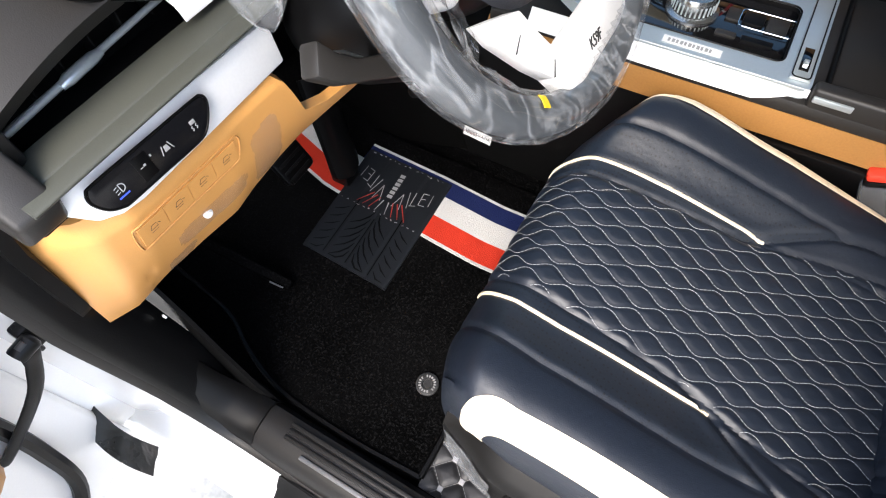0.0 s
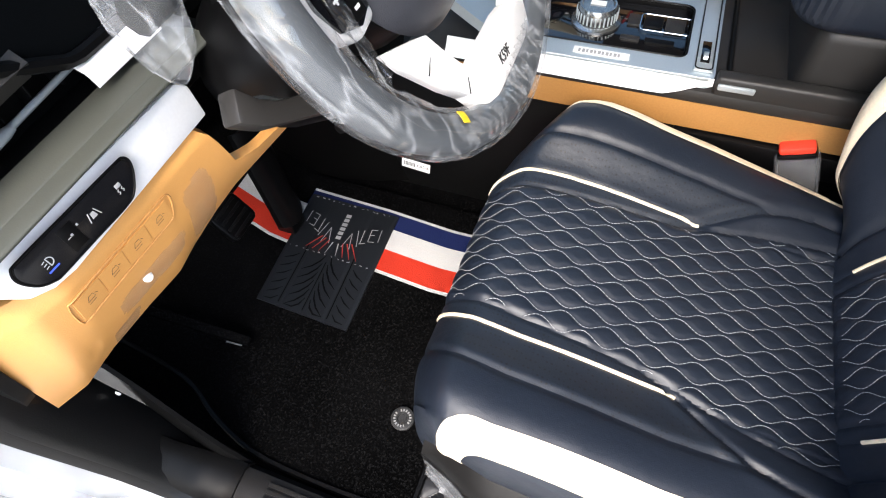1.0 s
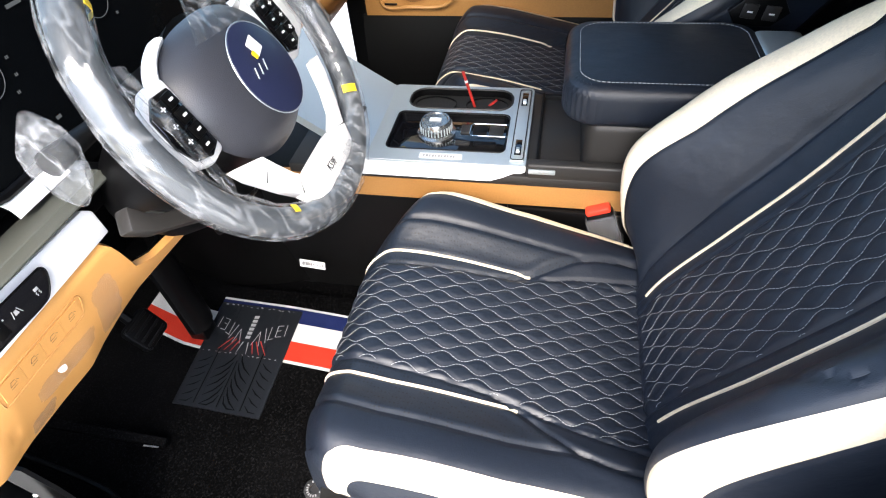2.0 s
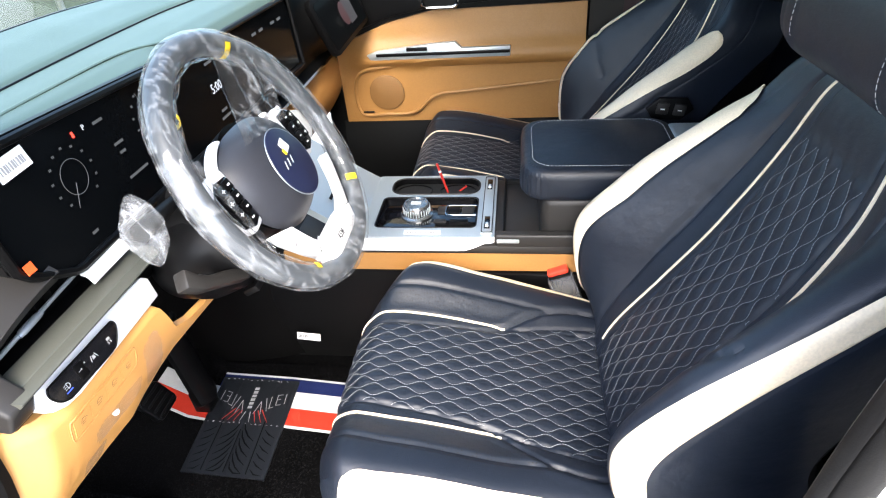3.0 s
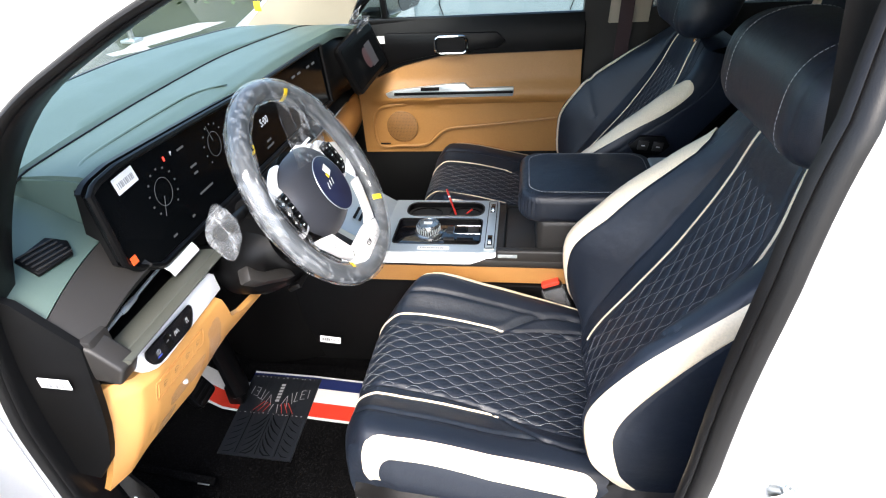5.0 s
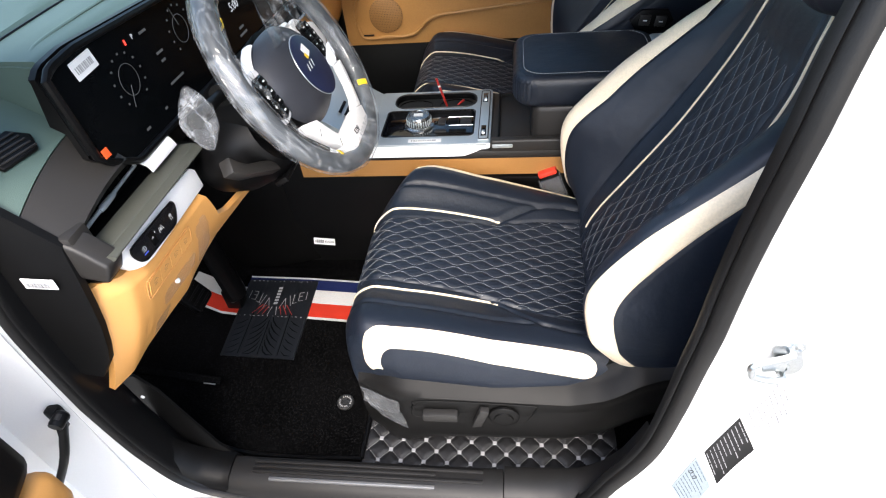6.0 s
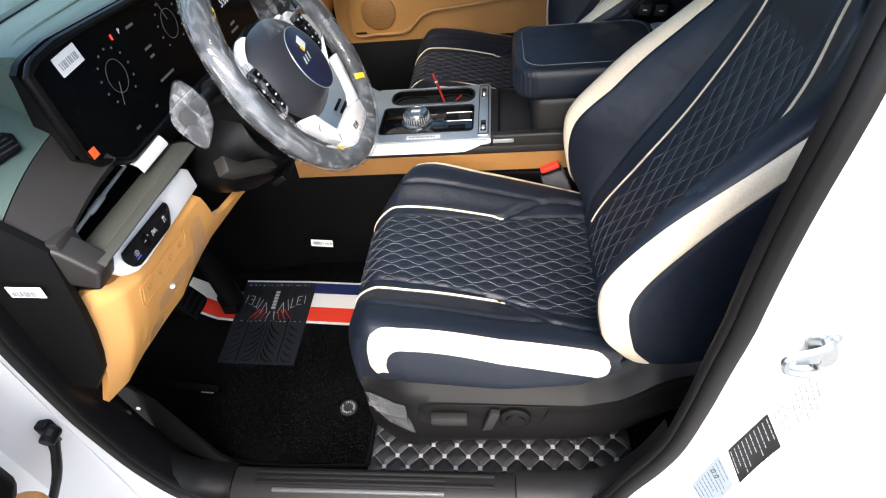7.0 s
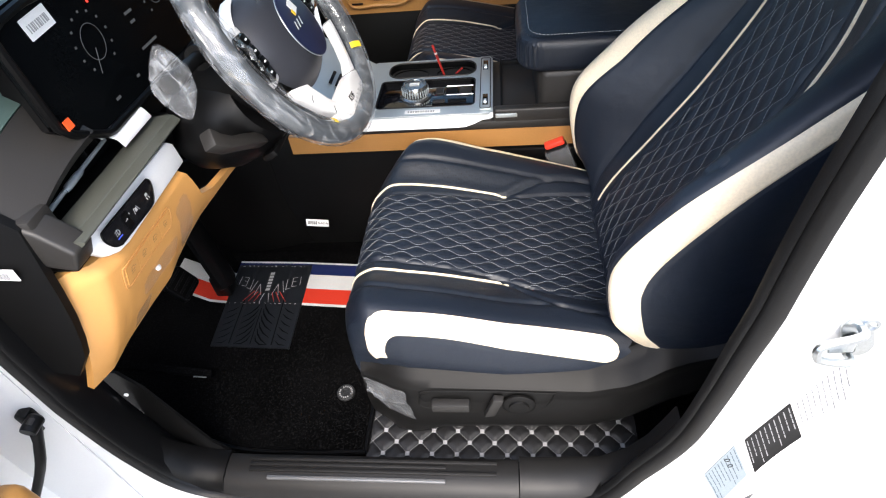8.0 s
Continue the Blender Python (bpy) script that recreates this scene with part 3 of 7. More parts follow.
CUSH_S = [0, 0.05, 0.10, 0.135, 0.17, 0.21, 0.30, 0.45, 0.60, 0.66]
CUSH_X = [-0.252, -0.277, -0.297, -0.290, -0.268, -0.232, -0.145, 0.003, 0.152, 0.212]
CUSH_Z = [0.600, 0.640, 0.690, 0.732, 0.764, 0.783, 0.774, 0.742, 0.712, 0.700]


def insert_half(s):
    """Half the quilted panel's width: narrow between the pipes, wider behind them."""
    return cubic(s, [0.10, 0.30, 0.43, 0.52, 0.66], [0.099, 0.107, 0.117, 0.142, 0.172])


def pipe_half(s):
    return interp(s, [0.10, 0.22, 0.45, 0.66], [0.126, 0.131, 0.130, 0.15])


def wing_seam(s):
    """The seam that leaves the insert at the pipe's end and sweeps out over the bolster."""
    return cubic(s, [0.41, 0.455, 0.50, 0.55, 0.60, 0.66], [0.113, 0.131, 0.160, 0.188, 0.202, 0.208])


def cushion(a, s):
    """The cushion's skin; a is metres across from the middle, following the surface round the sides."""
    x, z = cubic(s, CUSH_S, CUSH_X), cubic(s, CUSH_S, CUSH_Z)
    w = cushion_width(x)
    g = abs(a) / CW
    top = smooth(s, 0.12, 0.20)
    y = cubic(g, [0, 0.80, 0.93, 1.03, 1.12, 1.4], [0, 0.80, 0.925, 0.985, 1.0, 0.97]) * w
    rise = cubic(g, [0, 0.36, 0.50, 0.66, 0.82, 0.93, 1.03, 1.12, 1.4], [0, 0.0, 0.006, 0.024, 0.032, 0.022, -0.008, -0.045, -0.112])
    if a > 0:
        rise += 0.011 * smooth(g, 0.4, 0.75) * cubic(s, [0, 0.12, 0.24, 0.40, 0.66], [0, 0.2, 1.0, 0.5, -1.0])
    if g > 0.93:
        z += rise
    else:
        z += rise * (0.35 + 0.65 * top)
    d = 0.0
    ip = insert_half(s)
    if abs(a) < ip and s > 0.11:
        edge = min(1, (ip - abs(a)) / 0.010)
        d += quilt_depth(a, s) * edge * smooth(s, 0.11, 0.14)
    d += groove(abs(abs(a) - ip), 0.004, 0.003)
    d += groove(abs(abs(a) - 0.190), 0.006, 0.0042) * smooth(0.57 - s, 0, 0.03)
    d += groove(abs(abs(a) - pipe_half(s)), 0.003, 0.002)
    d += groove(abs(abs(a) - 0.262), 0.003, 0.002) * (s > 0.14)
    d += groove(abs(abs(a) - wing_seam(s)), 0.0055, 0.0055) * smooth(s, 0.405, 0.435)
    d += 0.0022 * math.exp(-((abs(a) - wing_seam(s) - 0.014) / 0.010) ** 2) * smooth(s, 0.43, 0.47)
    x += (0.055 if a > 0 else 0.002) * smooth(g, 0.40, 1.05) * (1 - smooth(s, 0.16, 0.42))
    if a < 0:
        x += (0.020 * smooth(g, 0.72, 1.06) + 0.030 * smooth(g, 1.04, 1.32)) * (1 - smooth(s, 0.10, 0.32))
    q = Vector((x, y if a >= 0 else -y, z))
    return q, d


def cushion_at(a, s):
    q, d = cushion(a, s)
    if d == 0:
        return q
    n = Vector((0, 0, 1)) if s > 0.21 else Vector((-math.cos(smooth(s, 0.06, 0.21) * 1.57), 0, math.sin(smooth(s, 0.06, 0.21) * 1.57)))
    g = smooth(abs(a) / CW, 0.88, 1.08)
    n = (n * (1 - g) + Vector((0, 1 if a > 0 else -1, 0)) * g).normalized()
    return q + n * d


# backrest: a metres across, s metres up the middle
BACK_S = [0, 0.08, 0.22, 0.38, 0.53, 0.62, 0.66]
BACK_IX = [0.188, 0.215, 0.290, 0.372, 0.430, 0.452, 0.468]
BACK_IZ = [0.69, 0.765, 0.885, 1.022, 1.160, 1.245, 1.283]
BOL_X = [0.215, 0.165, 0.146, 0.205, 0.330, 0.428, 0.465]
BOL_Z = [0.715, 0.79, 0.90, 1.030, 1.150, 1.232, 1.275]
BACK_W = [0.262, 0.275, 0.285, 0.286, 0.268, 0.240, 0.200]


def back_pipe(s):
    return interp(s, [0, 0.10, 0.25, 0.40, 0.52, 0.66], [0.122, 0.121, 0.120, 0.119, 0.117, 0.108])


def backrest(a, s):
    ix, iz = cubic(s, BACK_S, BACK_IX), cubic(s, BACK_S, BACK_IZ)
    bx, bz = cubic(s, BACK_S, BOL_X), cubic(s, BACK_S, BOL_Z)
    if a > 0:        # the inboard bolster falls away a little towards its head
        k = smooth(s, 0.24, 0.42) * (1 - smooth(s, 0.58, 0.66))
        bx, bz = bx + 0.022 * k, bz - 0.015 * k
    w = cubic(s, BACK_S, BACK_W)
    g = abs(a) / 0.285
    t = cubic(g, [0, 0.42, 0.55, 0.72, 0.86, 1.0], [0, 0.0, 0.10, 0.62, 0.95, 1.0])
    x, z = ix + (bx - ix) * t, iz + (bz - iz) * t
    y = cubic(g, [0, 0.80, 0.93, 1.0, 1.08, 1.2, 1.75], [0, 0.80, 0.93, 0.975, 1.0, 1.0, 0.93]) * w
    back = cubic(g, [0, 0.86, 0.93, 1.0, 1.08, 1.2, 1.75], [0, 0.0, 0.006, 0.022, 0.050, 0.085, 0.235])
    back *= interp(s, [0, 0.4, 0.66], [1.30, 0.95, 0.55])
    x += back * 0.96
    z -= back * 0.10
    d = 0.0
    ip = back_pipe(s) - 0.022
    if abs(a) < ip and 0.02 < s < 0.57:
        d += quilt_depth(a, s) * min(1, (ip - abs(a)) / 0.010) * min(1, (0.57 - s) / 0.02)
    d += groove(abs(abs(a) - ip), 0.004, 0.003) + groove(abs(abs(a) - back_pipe(s)), 0.003, 0.002)
    d += groove(abs(abs(a) - back_pipe(s) - 0.045), 0.005, 0.007)
    if 0.18 < -a < 0.262:
        d += groove(abs(s - 0.33 - 2.2 * (abs(a) - 0.2)) * 0.41, 0.004, 0.005) * smooth(band_edge(a, s) - 0.006 - abs(a), 0, 0.015)
    d += groove(abs(abs(a) - band_edge(a, s)), 0.003, 0.002) + groove(abs(abs(a) - band_end(a, s)), 0.003, 0.002)
    return Vector((x, y if a >= 0 else -y, z)), d


def band_edge(a, s):
    """Where the backrest's cream band begins: further over the crest on the inboard side."""
    return interp(s, [0, 0.2, 0.35, 0.5, 0.62], [0.254, 0.257, 0.270, 0.288, 0.300]) if a < 0 else interp(s, [0, 0.15, 0.35, 0.62], [0.250, 0.238, 0.224, 0.222])


def band_end(a, s):
    return interp(s, [0, 0.2, 0.35, 0.5, 0.62], [0.303, 0.306, 0.322, 0.340, 0.352]) if a < 0 else interp(s, [0, 0.2, 0.4, 0.55], [0.286, 0.292, 0.320, 0.352])


def warped(a, s):
    """Carries the seams' nominal places across the backrest to where they run at a height."""
    k = interp(abs(a), [0, 0.20, 0.254, 0.303, 0.5], [0, 0.20, band_edge(a, s), band_end(a, s), 0.5])
    return k if a >= 0 else -k


def backrest_skin(a, s):
    return backrest_at(warped(a, s), s)


def backrest_at(a, s):
    q, d = backrest(a, s)
    if d == 0:
        return q
    g = smooth(abs(a) / 0.285, 0.95, 1.12)
    n = Vector((-0.87, 0, 0.49)) * (1 - g) + Vector((0, 1 if a > 0 else -1, 0)) * g
    return q + n.normalized() * d


def steps(*spans):
    """A list of values: spans of (from, to, step)."""
    out = []
    for a, b, st in spans:
        n = max(1, round((b - a) / st))
        out += [a + (b - a) * i / n for i in range(n)]
    return out + [spans[-1][1]]


def on_skin(f, pts, lift):
    out = []
    for a, s in pts:
        n = surf_normal(f, a, s)
        p = Vector(f(a, s))
        if n.dot(Vector((-0.5, 0, 0.8)) + Vector((0, a * 4, 0))) < 0:
            n = -n
        out.append(p + n * lift)
    return out


def stitches(f, lines, length=0.0036, gap=0.0019, r=0.00034, lift=0.0008):
    """Short threads along lines on a skin, all in one mesh."""
    bm = bmesh.new()
    for pts in lines:
        P = on_skin(f, pts, lift)
        acc, run = 0.0, []
        for p, q in zip(P, P[1:]):
            n = max(1, int((q - p).length / 0.0011))
            for i in range(n):
                run.append(p + (q - p) * (i / n))
        st = max(2, int((length + gap) / 0.0011))
        ln = max(1, int(length / 0.0011))
        for i in range(0, len(run) - ln - 1, st):
            a, b = run[i], run[i + ln]
            d = (b - a)
            if d.length < 1e-4:
                continue
            side = d.cross(Vector((0.3, 0.1, 1))).normalized() * r
            up = side.cross(d).normalized() * r
            va = [bm.verts.new(a + o) for o in (side, up, -side, -up)]
            vb = [bm.verts.new(b + o) for o in (side, up, -side, -up)]
            for j in range(4):
                bm.faces.new((va[j], va[(j + 1) % 4], vb[(j + 1) % 4], vb[j]))
            bm.faces.new(va[::-1])
            bm.faces.new(vb)
    return bm


def quilt_rows(half, s0, s1, step=0.0035):
    lines = []
    for k in range(-12, 13):
        run = []
        for s in np.arange(s0, s1, step):
            y = quilt_line(k, s)
            if abs(y) < half(s) - 0.002:
                run.append((y, float(s)))
            else:
                if len(run) > 3:
                    lines.append(run)
                run = []
        if len(run) > 3:
            lines.append(run)
    return lines


def front_seat():
    seat = thing("front_seat", "navy quilted leather front seat with cream piping and cream side bands", "car seat", "front seats")
    aa = steps((-0.40, -0.36, 0.012), (-0.36, -0.20, 0.005), (-0.20, 0.20, 0.0027), (0.20, 0.36, 0.005), (0.36, 0.40, 0.012))
    ss = steps((0.0, 0.10, 0.012), (0.10, 0.66, 0.0037))
    zone = lambda a, s: ("side" if abs(a) > 0.285 else "insert" if abs(a) < insert_half(s) else "perf" if abs(a) < 0.190 and s < 0.56 and (s < 0.42 or abs(a) > wing_seam(s)) else "bolster")
    names = {"insert": ("quilted_insert", NAVY, ""), "perf": ("perforated_band", NAVY_PERF, "perforated navy leather"), "bolster": ("bolster", NAVY, ""),
             "band": ("side_band", CREAM, "cream leather side band"), "side": ("lower_side", NAVY, "")}
    for zn, (nm, mat, lab) in names.items():
        for sg in (() if zn == "band" else (0,) if zn == "insert" else (-1, 1)):
            part("cushion_" + nm, sheet(cushion_at, aa, ss, None, lambda a, s, zn=zn, sg=sg: zone(a, s) == zn and a * sg >= 0), mat, seat, lab)
    def band(u, v, sg):
        """The cream band along the cushion's flank: u along it, v across; round at its nose with a small hook."""
        nose = 1 - math.sqrt(max(0, 1 - (1 - min(1, u / 0.13)) ** 2))
        fillet = 1 - math.sqrt(max(0, 1 - (1 - min(1, max(0, (u - 0.075) / 0.10))) ** 2))
        bow = math.sin(math.pi * u) ** 0.7
        lo = 0.256 + 0.054 * nose - 0.012 * bow
        hi = 0.292 + 0.052 * fillet + 0.008 * smooth(u, 0.3, 1) - 0.010 * bow
        e = min(1, (1 - u) / 0.065)
        mid, half = (lo + hi) / 2, (hi - lo) / 2 * math.sqrt(max(0, 1 - (1 - e) ** 2))
        lo, hi = mid - half, mid + half
        a, s_ = sg * (lo + (hi - lo) * v), 0.190 + 0.448 * u
        p = cushion_at(a, s_)
        edge = smooth(min(v, 1 - v), 0, 0.18)
        return p + Vector((0, sg * 0.8, 0.6)).normalized() * (0.0016 + 0.0016 * edge)
    for sg in (-1, 1):
        part("cushion_side_band", sheet(lambda u, v, sg=sg: band(u, v, sg), list(np.linspace(0, 0.20, 28))[:-1] + list(np.linspace(0.20, 0.94, 40))[:-1] + list(np.linspace(0.94, 1, 14)), list(np.linspace(0, 1, 13))), CREAM, seat, "cream leather side band")
    part("cushion_stitching", stitches(cushion_at, quilt_rows(insert_half, 0.115, 0.65)), THREAD, seat, "white quilting thread")
    for sgn in (-1, 1):
        pl = [(sgn * pipe_half(s), s) for s in np.linspace(0.125, 0.455, 60)]
        part("cushion_piping", tube(on_skin(cushion_at, pl, 0.0015), 0.0026, 6), CREAM, seat, "cream leather piping")
        pl = [(sgn * 0.262, s) for s in np.linspace(0.15, 0.655, 60)]
        if sgn > 0:
            part("cushion_edge_piping", tube(on_skin(cushion_at, pl, 0.001), 0.0028, 6), CREAM, seat, "cream leather piping")
    # cushion closing board underneath
    part("cushion_pan", box(-0.255, 0.24, -0.25, 0.25, 0.58, 0.66, 0.02), BLACK, seat)

    ba = steps((-0.50, -0.33, 0.015), (-0.33, -0.20, 0.004), (-0.20, 0.20, 0.0027), (0.20, 0.33, 0.004), (0.33, 0.50, 0.015))
    bs = steps((0.0, 0.60, 0.0037), (0.60, 0.66, 0.006))
    zone_b = lambda a, s: ("side" if abs(a) > 0.303 or a > 0.254 or (abs(a) > 0.254 and s > 0.61) else "band" if abs(a) > 0.254 else "insert" if abs(a) < back_pipe(s) - 0.022 and s < 0.575
                           else "perf" if abs(a) < back_pipe(s) else "bolster")
    for zn, (nm, mat, lab) in names.items():
        nm = "side_panel" if zn == "side" else nm
        mat = NAVY if zn == "perf" else mat
        for sg in ((0,) if zn == "insert" else (-1,) if zn == "band" else (-1, 1)):
            part("backrest_" + nm, sheet(backrest_skin, ba, bs, None, lambda a, s, zn=zn, sg=sg: zone_b(a, s) == zn and a * sg >= 0), mat, seat, lab if zn != "perf" else "")
    def flank_band(u, v):
        """The inboard cream band: u up the backrest, v across; broad and round at its head."""
        s_ = 0.002 + 0.600 * u
        lo = band_edge(1, s_)
        w = cubic(s_, [0, 0.15, 0.32, 0.46, 0.55, 0.61], [0.036, 0.040, 0.050, 0.074, 0.094, 0.096])
        e = min(1, (1 - u) / 0.10)
        mid, half = lo + w / 2, w / 2 * math.sqrt(max(0, 1 - (1 - e) ** 2))
        a = mid + half * (2 * v - 1)
        n = surf_normal(backrest_at, a, s_)
        n = n if n.dot(Vector((-0.9, 0.5, 0.2))) > 0 else -n
        return backrest_at(a, s_) + n * (0.0030 + 0.0022 * smooth(min(v, 1 - v), 0, 0.18))
    part("backrest_flank_band", sheet(flank_band, list(np.linspace(0, 0.90, 70))[:-1] + list(np.linspace(0.90, 1, 24)), list(np.linspace(0, 1, 15))), CREAM, seat, "cream leather flank band")
    part("backrest_stitching", stitches(backrest_at, quilt_rows(lambda s: back_pipe(s) - 0.022, 0.03, 0.565)), THREAD, seat, "white quilting thread")
    for sgn in (-1, 1):
        pl = [(sgn * back_pipe(s), s) for s in np.linspace(0.05, 0.65, 70)]
        part("backrest_piping", tube(on_skin(backrest_at, pl, 0.0015), 0.0024, 6), CREAM, seat, "cream leather piping")
    # back shell and top
    part("back_shell", sheet(lambda u, v: (lambda p: (p.x + 0.004 + 0.02 * math.cos(u * 1.5), u * 0.9 * abs(p.y), p.z))(backrest(0.50, v)[0]), list(np.linspace(-1.05, 1.05, 9)), list(np.linspace(0, 0.66, 12)), (0.01, 0, 0)), DARK, seat, "dark plastic seat back")
    part("back_top", sheet(lambda u, v: (lambda p, q: p + (q - p) * v + Vector((0, 0, 0.022 * math.sin(math.pi * v))))(backrest(u, 0.66)[0], backrest(0.5, 0.66)[0] * 1.0 * 0 + Vector((0.60, u * 0.8, 1.27))), list(np.linspace(-0.28, 0.28, 21)), list(np.linspace(0, 1, 8))), NAVY, seat)
    # headrest: a fat winged cushion
    def head(u, v):
        th = u * 2 * math.pi
        e = abs(v) ** 7
        k = (1 - e) ** 0.5 if e < 1 else 0.0
        cx, cz = math.cos(th), math.sin(th)
        sx, sz = 0.080 + 0.010 * cz, 0.083
        seam = 1 - 0.035 * math.exp(-((abs(v) - 0.72) / 0.030) ** 2) - 0.012 * math.exp(-((abs(v) - 0.52) / 0.020) ** 2)
        px = 0.466 + math.copysign(abs(cx) ** 0.8, cx) * sx * k * seam + 0.020 * cz * k - 0.012 * v * v
        return (px, -0.012 + 0.198 * v, 1.368 + math.copysign(abs(cz) ** 0.75, cz) * sz * k * seam)
    part("headrest", sheet(head, list(np.linspace(0, 1, 49)), list(-np.cos(np.linspace(0, math.pi, 81)))), NAVY, seat, "navy leather headrest with white stitching")
    for sgn in (-1, 1):
        part("headrest_stitching", stitches(head, [[(u, sgn * 0.55) for u in np.linspace(0.18, 0.80, 70)]], 0.005, 0.0025, 0.0005, 0.0012), THREAD, seat)
    for y in (-0.06, 0.06):
        part("headrest_post", tube([(0.47, y, 1.26), (0.46, y, 1.33)], 0.007), CHROME, seat)
    # plinth and rails under the cushion
    part("seat_base", box(-0.20, 0.26, -0.21, 0.21, FLOOR - 0.005, 0.59, 0.02), BLACK, seat)

    # outboard valance with its switches
    def val(u, v):
        x = -0.262 + u * 0.67
        zt = interp(x, [-0.27, -0.2, 0.05, 0.14, 0.20, 0.26, 0.33, 0.41], [0.706, 0.718, 0.704, 0.700, 0.716, 0.750, 0.762, 0.770])
        zb = interp(x, [-0.27, -0.22, -0.15, 0.15, 0.32, 0.41], [0.505, 0.458, 0.480, 0.492, 0.575, 0.70])
        z = zb + (zt - zb) * v
        bulge = 0.022 * math.sin(math.pi * min(1, v * 1.05)) ** 0.6 - 0.03 * smooth(v, 0.80, 1.0) + 0.006 * math.exp(-((v - 0.80) / 0.07) ** 2) - 0.012 * (1 - smooth(v, 0.05, 0.30)) * smooth(x, -0.22, -0.10)
        y = -0.285 - bulge + 0.035 * smooth(-x, 0.16, 0.27) + 0.02 * smooth(x, 0.2, 0.32)
        return (x, y, z)
    part("valance", sheet(val, list(np.linspace(0, 1, 46)), list(np.linspace(0, 1, 22)), (0, 0.012, 0)), VALANCE, seat, "dark grained plastic seat valance")
    part("valance_nose", sheet(lambda u, v: (lambda p: (p[0] - 0.012 * math.sin(u * math.pi), p[1] + 0.14 * u, p[2]))(val(0, v)), list(np.linspace(0, 1, 8)), list(np.linspace(0, 1, 9)), (0.01, 0, 0)), VALANCE, seat)
    pod = [(x, -0.3085, z) for x, z in ((-0.155, 0.640), (-0.14, 0.606), (0.03, 0.588), (0.062, 0.602), (0.082, 0.648), (0.06, 0.658), (-0.13, 0.662))]
    part("switch_pod", join(prism([(p[0], p[1] + 0.003, p[2]) for p in pod], (0, 0.01, 0), 0.002), tube(spline([(p[0], p[1] + 0.003, p[2]) for p in pod + pod[:1]], 40)[:-1], 0.0016, 6, True)), VALANCE, seat, "recessed seat switch pod")
    part("slide_switch", moved(box(-0.034, 0.034, -0.009, 0.009, -0.011, 0.011, 0.004), Matrix.Translation((-0.098, -0.315, 0.630))), SWITCHGREY, seat, "grey seat slide switch")
    part("tilt_switch", prism([(-0.040, -0.322, 0.600), (-0.020, -0.322, 0.604), (-0.004, -0.322, 0.655), (-0.022, -0.322, 0.657)], (0, 0.014, 0), 0.003), SWITCHGREY, seat, "grey backrest switch")
    knob = moved(lathe([(0.029, 0.0), (0.029, 0.004), (0.025, 0.007), (0.018, 0.007), (0.017, 0.010), (0.002, 0.011)], 28), Matrix.Translation((0.022, -0.309, 0.628)) @ Matrix.Rotation(radians(90), 4, "X"))
    part("lumbar_switch", knob, VALANCE, seat, "round lumbar switch")
    def bag(u, v):
        p = Vector(val(0.020 + 0.120 * u - 0.015 * v + 0.006 * noise.noise((v * 5, u, 5)), 0.40 + 0.36 * v + 0.10 * (1 - u) * (1 - v) + 0.02 * noise.noise((u * 5, v, 3))))
        fold = abs(v - 0.45 - 0.3 * u)
        return (p.x, p.y - 0.004 - 0.010 * math.exp(-(fold / 0.12) ** 2) - 0.004 * noise.noise((u * 3, v * 3, 1)), p.z)
    part("plastic_cover", sheet(bag, list(np.linspace(0, 1, 22)), list(np.linspace(0, 1, 22)), (0, 0.0008, 0)), film("torn grey film", 0.035, 0.22, 0.3, 30, 0.03, 1.35, 0.9), seat, "torn clear plastic cover")
    # a small pod with two seat buttons on the inboard flank
    fl = [(x, 0.286, z + 0.03) for x, z in ((0.300, 1.000), (0.325, 1.030), (0.390, 1.035), (0.410, 1.010), (0.385, 0.980), (0.320, 0.976))]
    pod2 = part("flank_switch_pod", prism(fl, (0, 0.012, 0), 0.002), BLACK, seat, "black pod with two buttons")
    for x in (0.337, 0.377):
        part("flank_button", box(x - 0.014, x + 0.014, 0.296, 0.302, 1.022, 1.050, 0.003), DARK2, pod2)
        part("flank_symbol", box(x - 0.005, x + 0.005, 0.3015, 0.3025, 1.034, 1.037, 0), PAPER, pod2)
    return seat


SEAT_Y = 0.368
driver_seat = front_seat()
driver_seat.location = (0, SEAT_Y, 0)
passenger_seat = copy_thing(driver_seat, Matrix.Translation((0, 2 * MID - SEAT_Y, 0)) @ Matrix.Diagonal((1, -1, 1, 1)))
part("backrest_edge_band", tube(on_skin(backrest_at, [(-0.236 - 0.006 * math.sin(3.1 * k), k) for k in np.linspace(0.03, 0.60, 60)], 0.001), [0.0065] * 50 + [0.0055, 0.005, 0.0045, 0.004, 0.0035, 0.003, 0.0025, 0.002, 0.0015, 0.001], 8, flat=0.6), CREAM, passenger_seat, "cream leather edge band")
# the passenger's backrest leans further back
LEAN_BACK = Matrix.Translation((0.20, 0, 0.70)) @ Matrix.Rotation(radians(6.5), 4, "Y") @ Matrix.Translation((-0.20, 0, -0.70))
for ob in passenger_seat.children:
    if ob.name.startswith(("back", "head", "flank")):
        ob.matrix_local = LEAN_BACK @ ob.matrix_local

# ---- dashboard ----
dash = thing("dashboard", "grey soft dashboard with tan knee panel and white trim", "dashboard")


# upper pad: u across the car, v from the rear lip (0) to the windscreen (1)
PAD_X = [-0.590, -0.605, -0.64, -0.70, -0.765, -0.785, -0.80, -0.92, -1.04, -1.10]
PAD_Z = [1.275, 1.290, 1.300, 1.302, 1.300, 1.289, 1.300, 1.310, 1.306, 1.24]


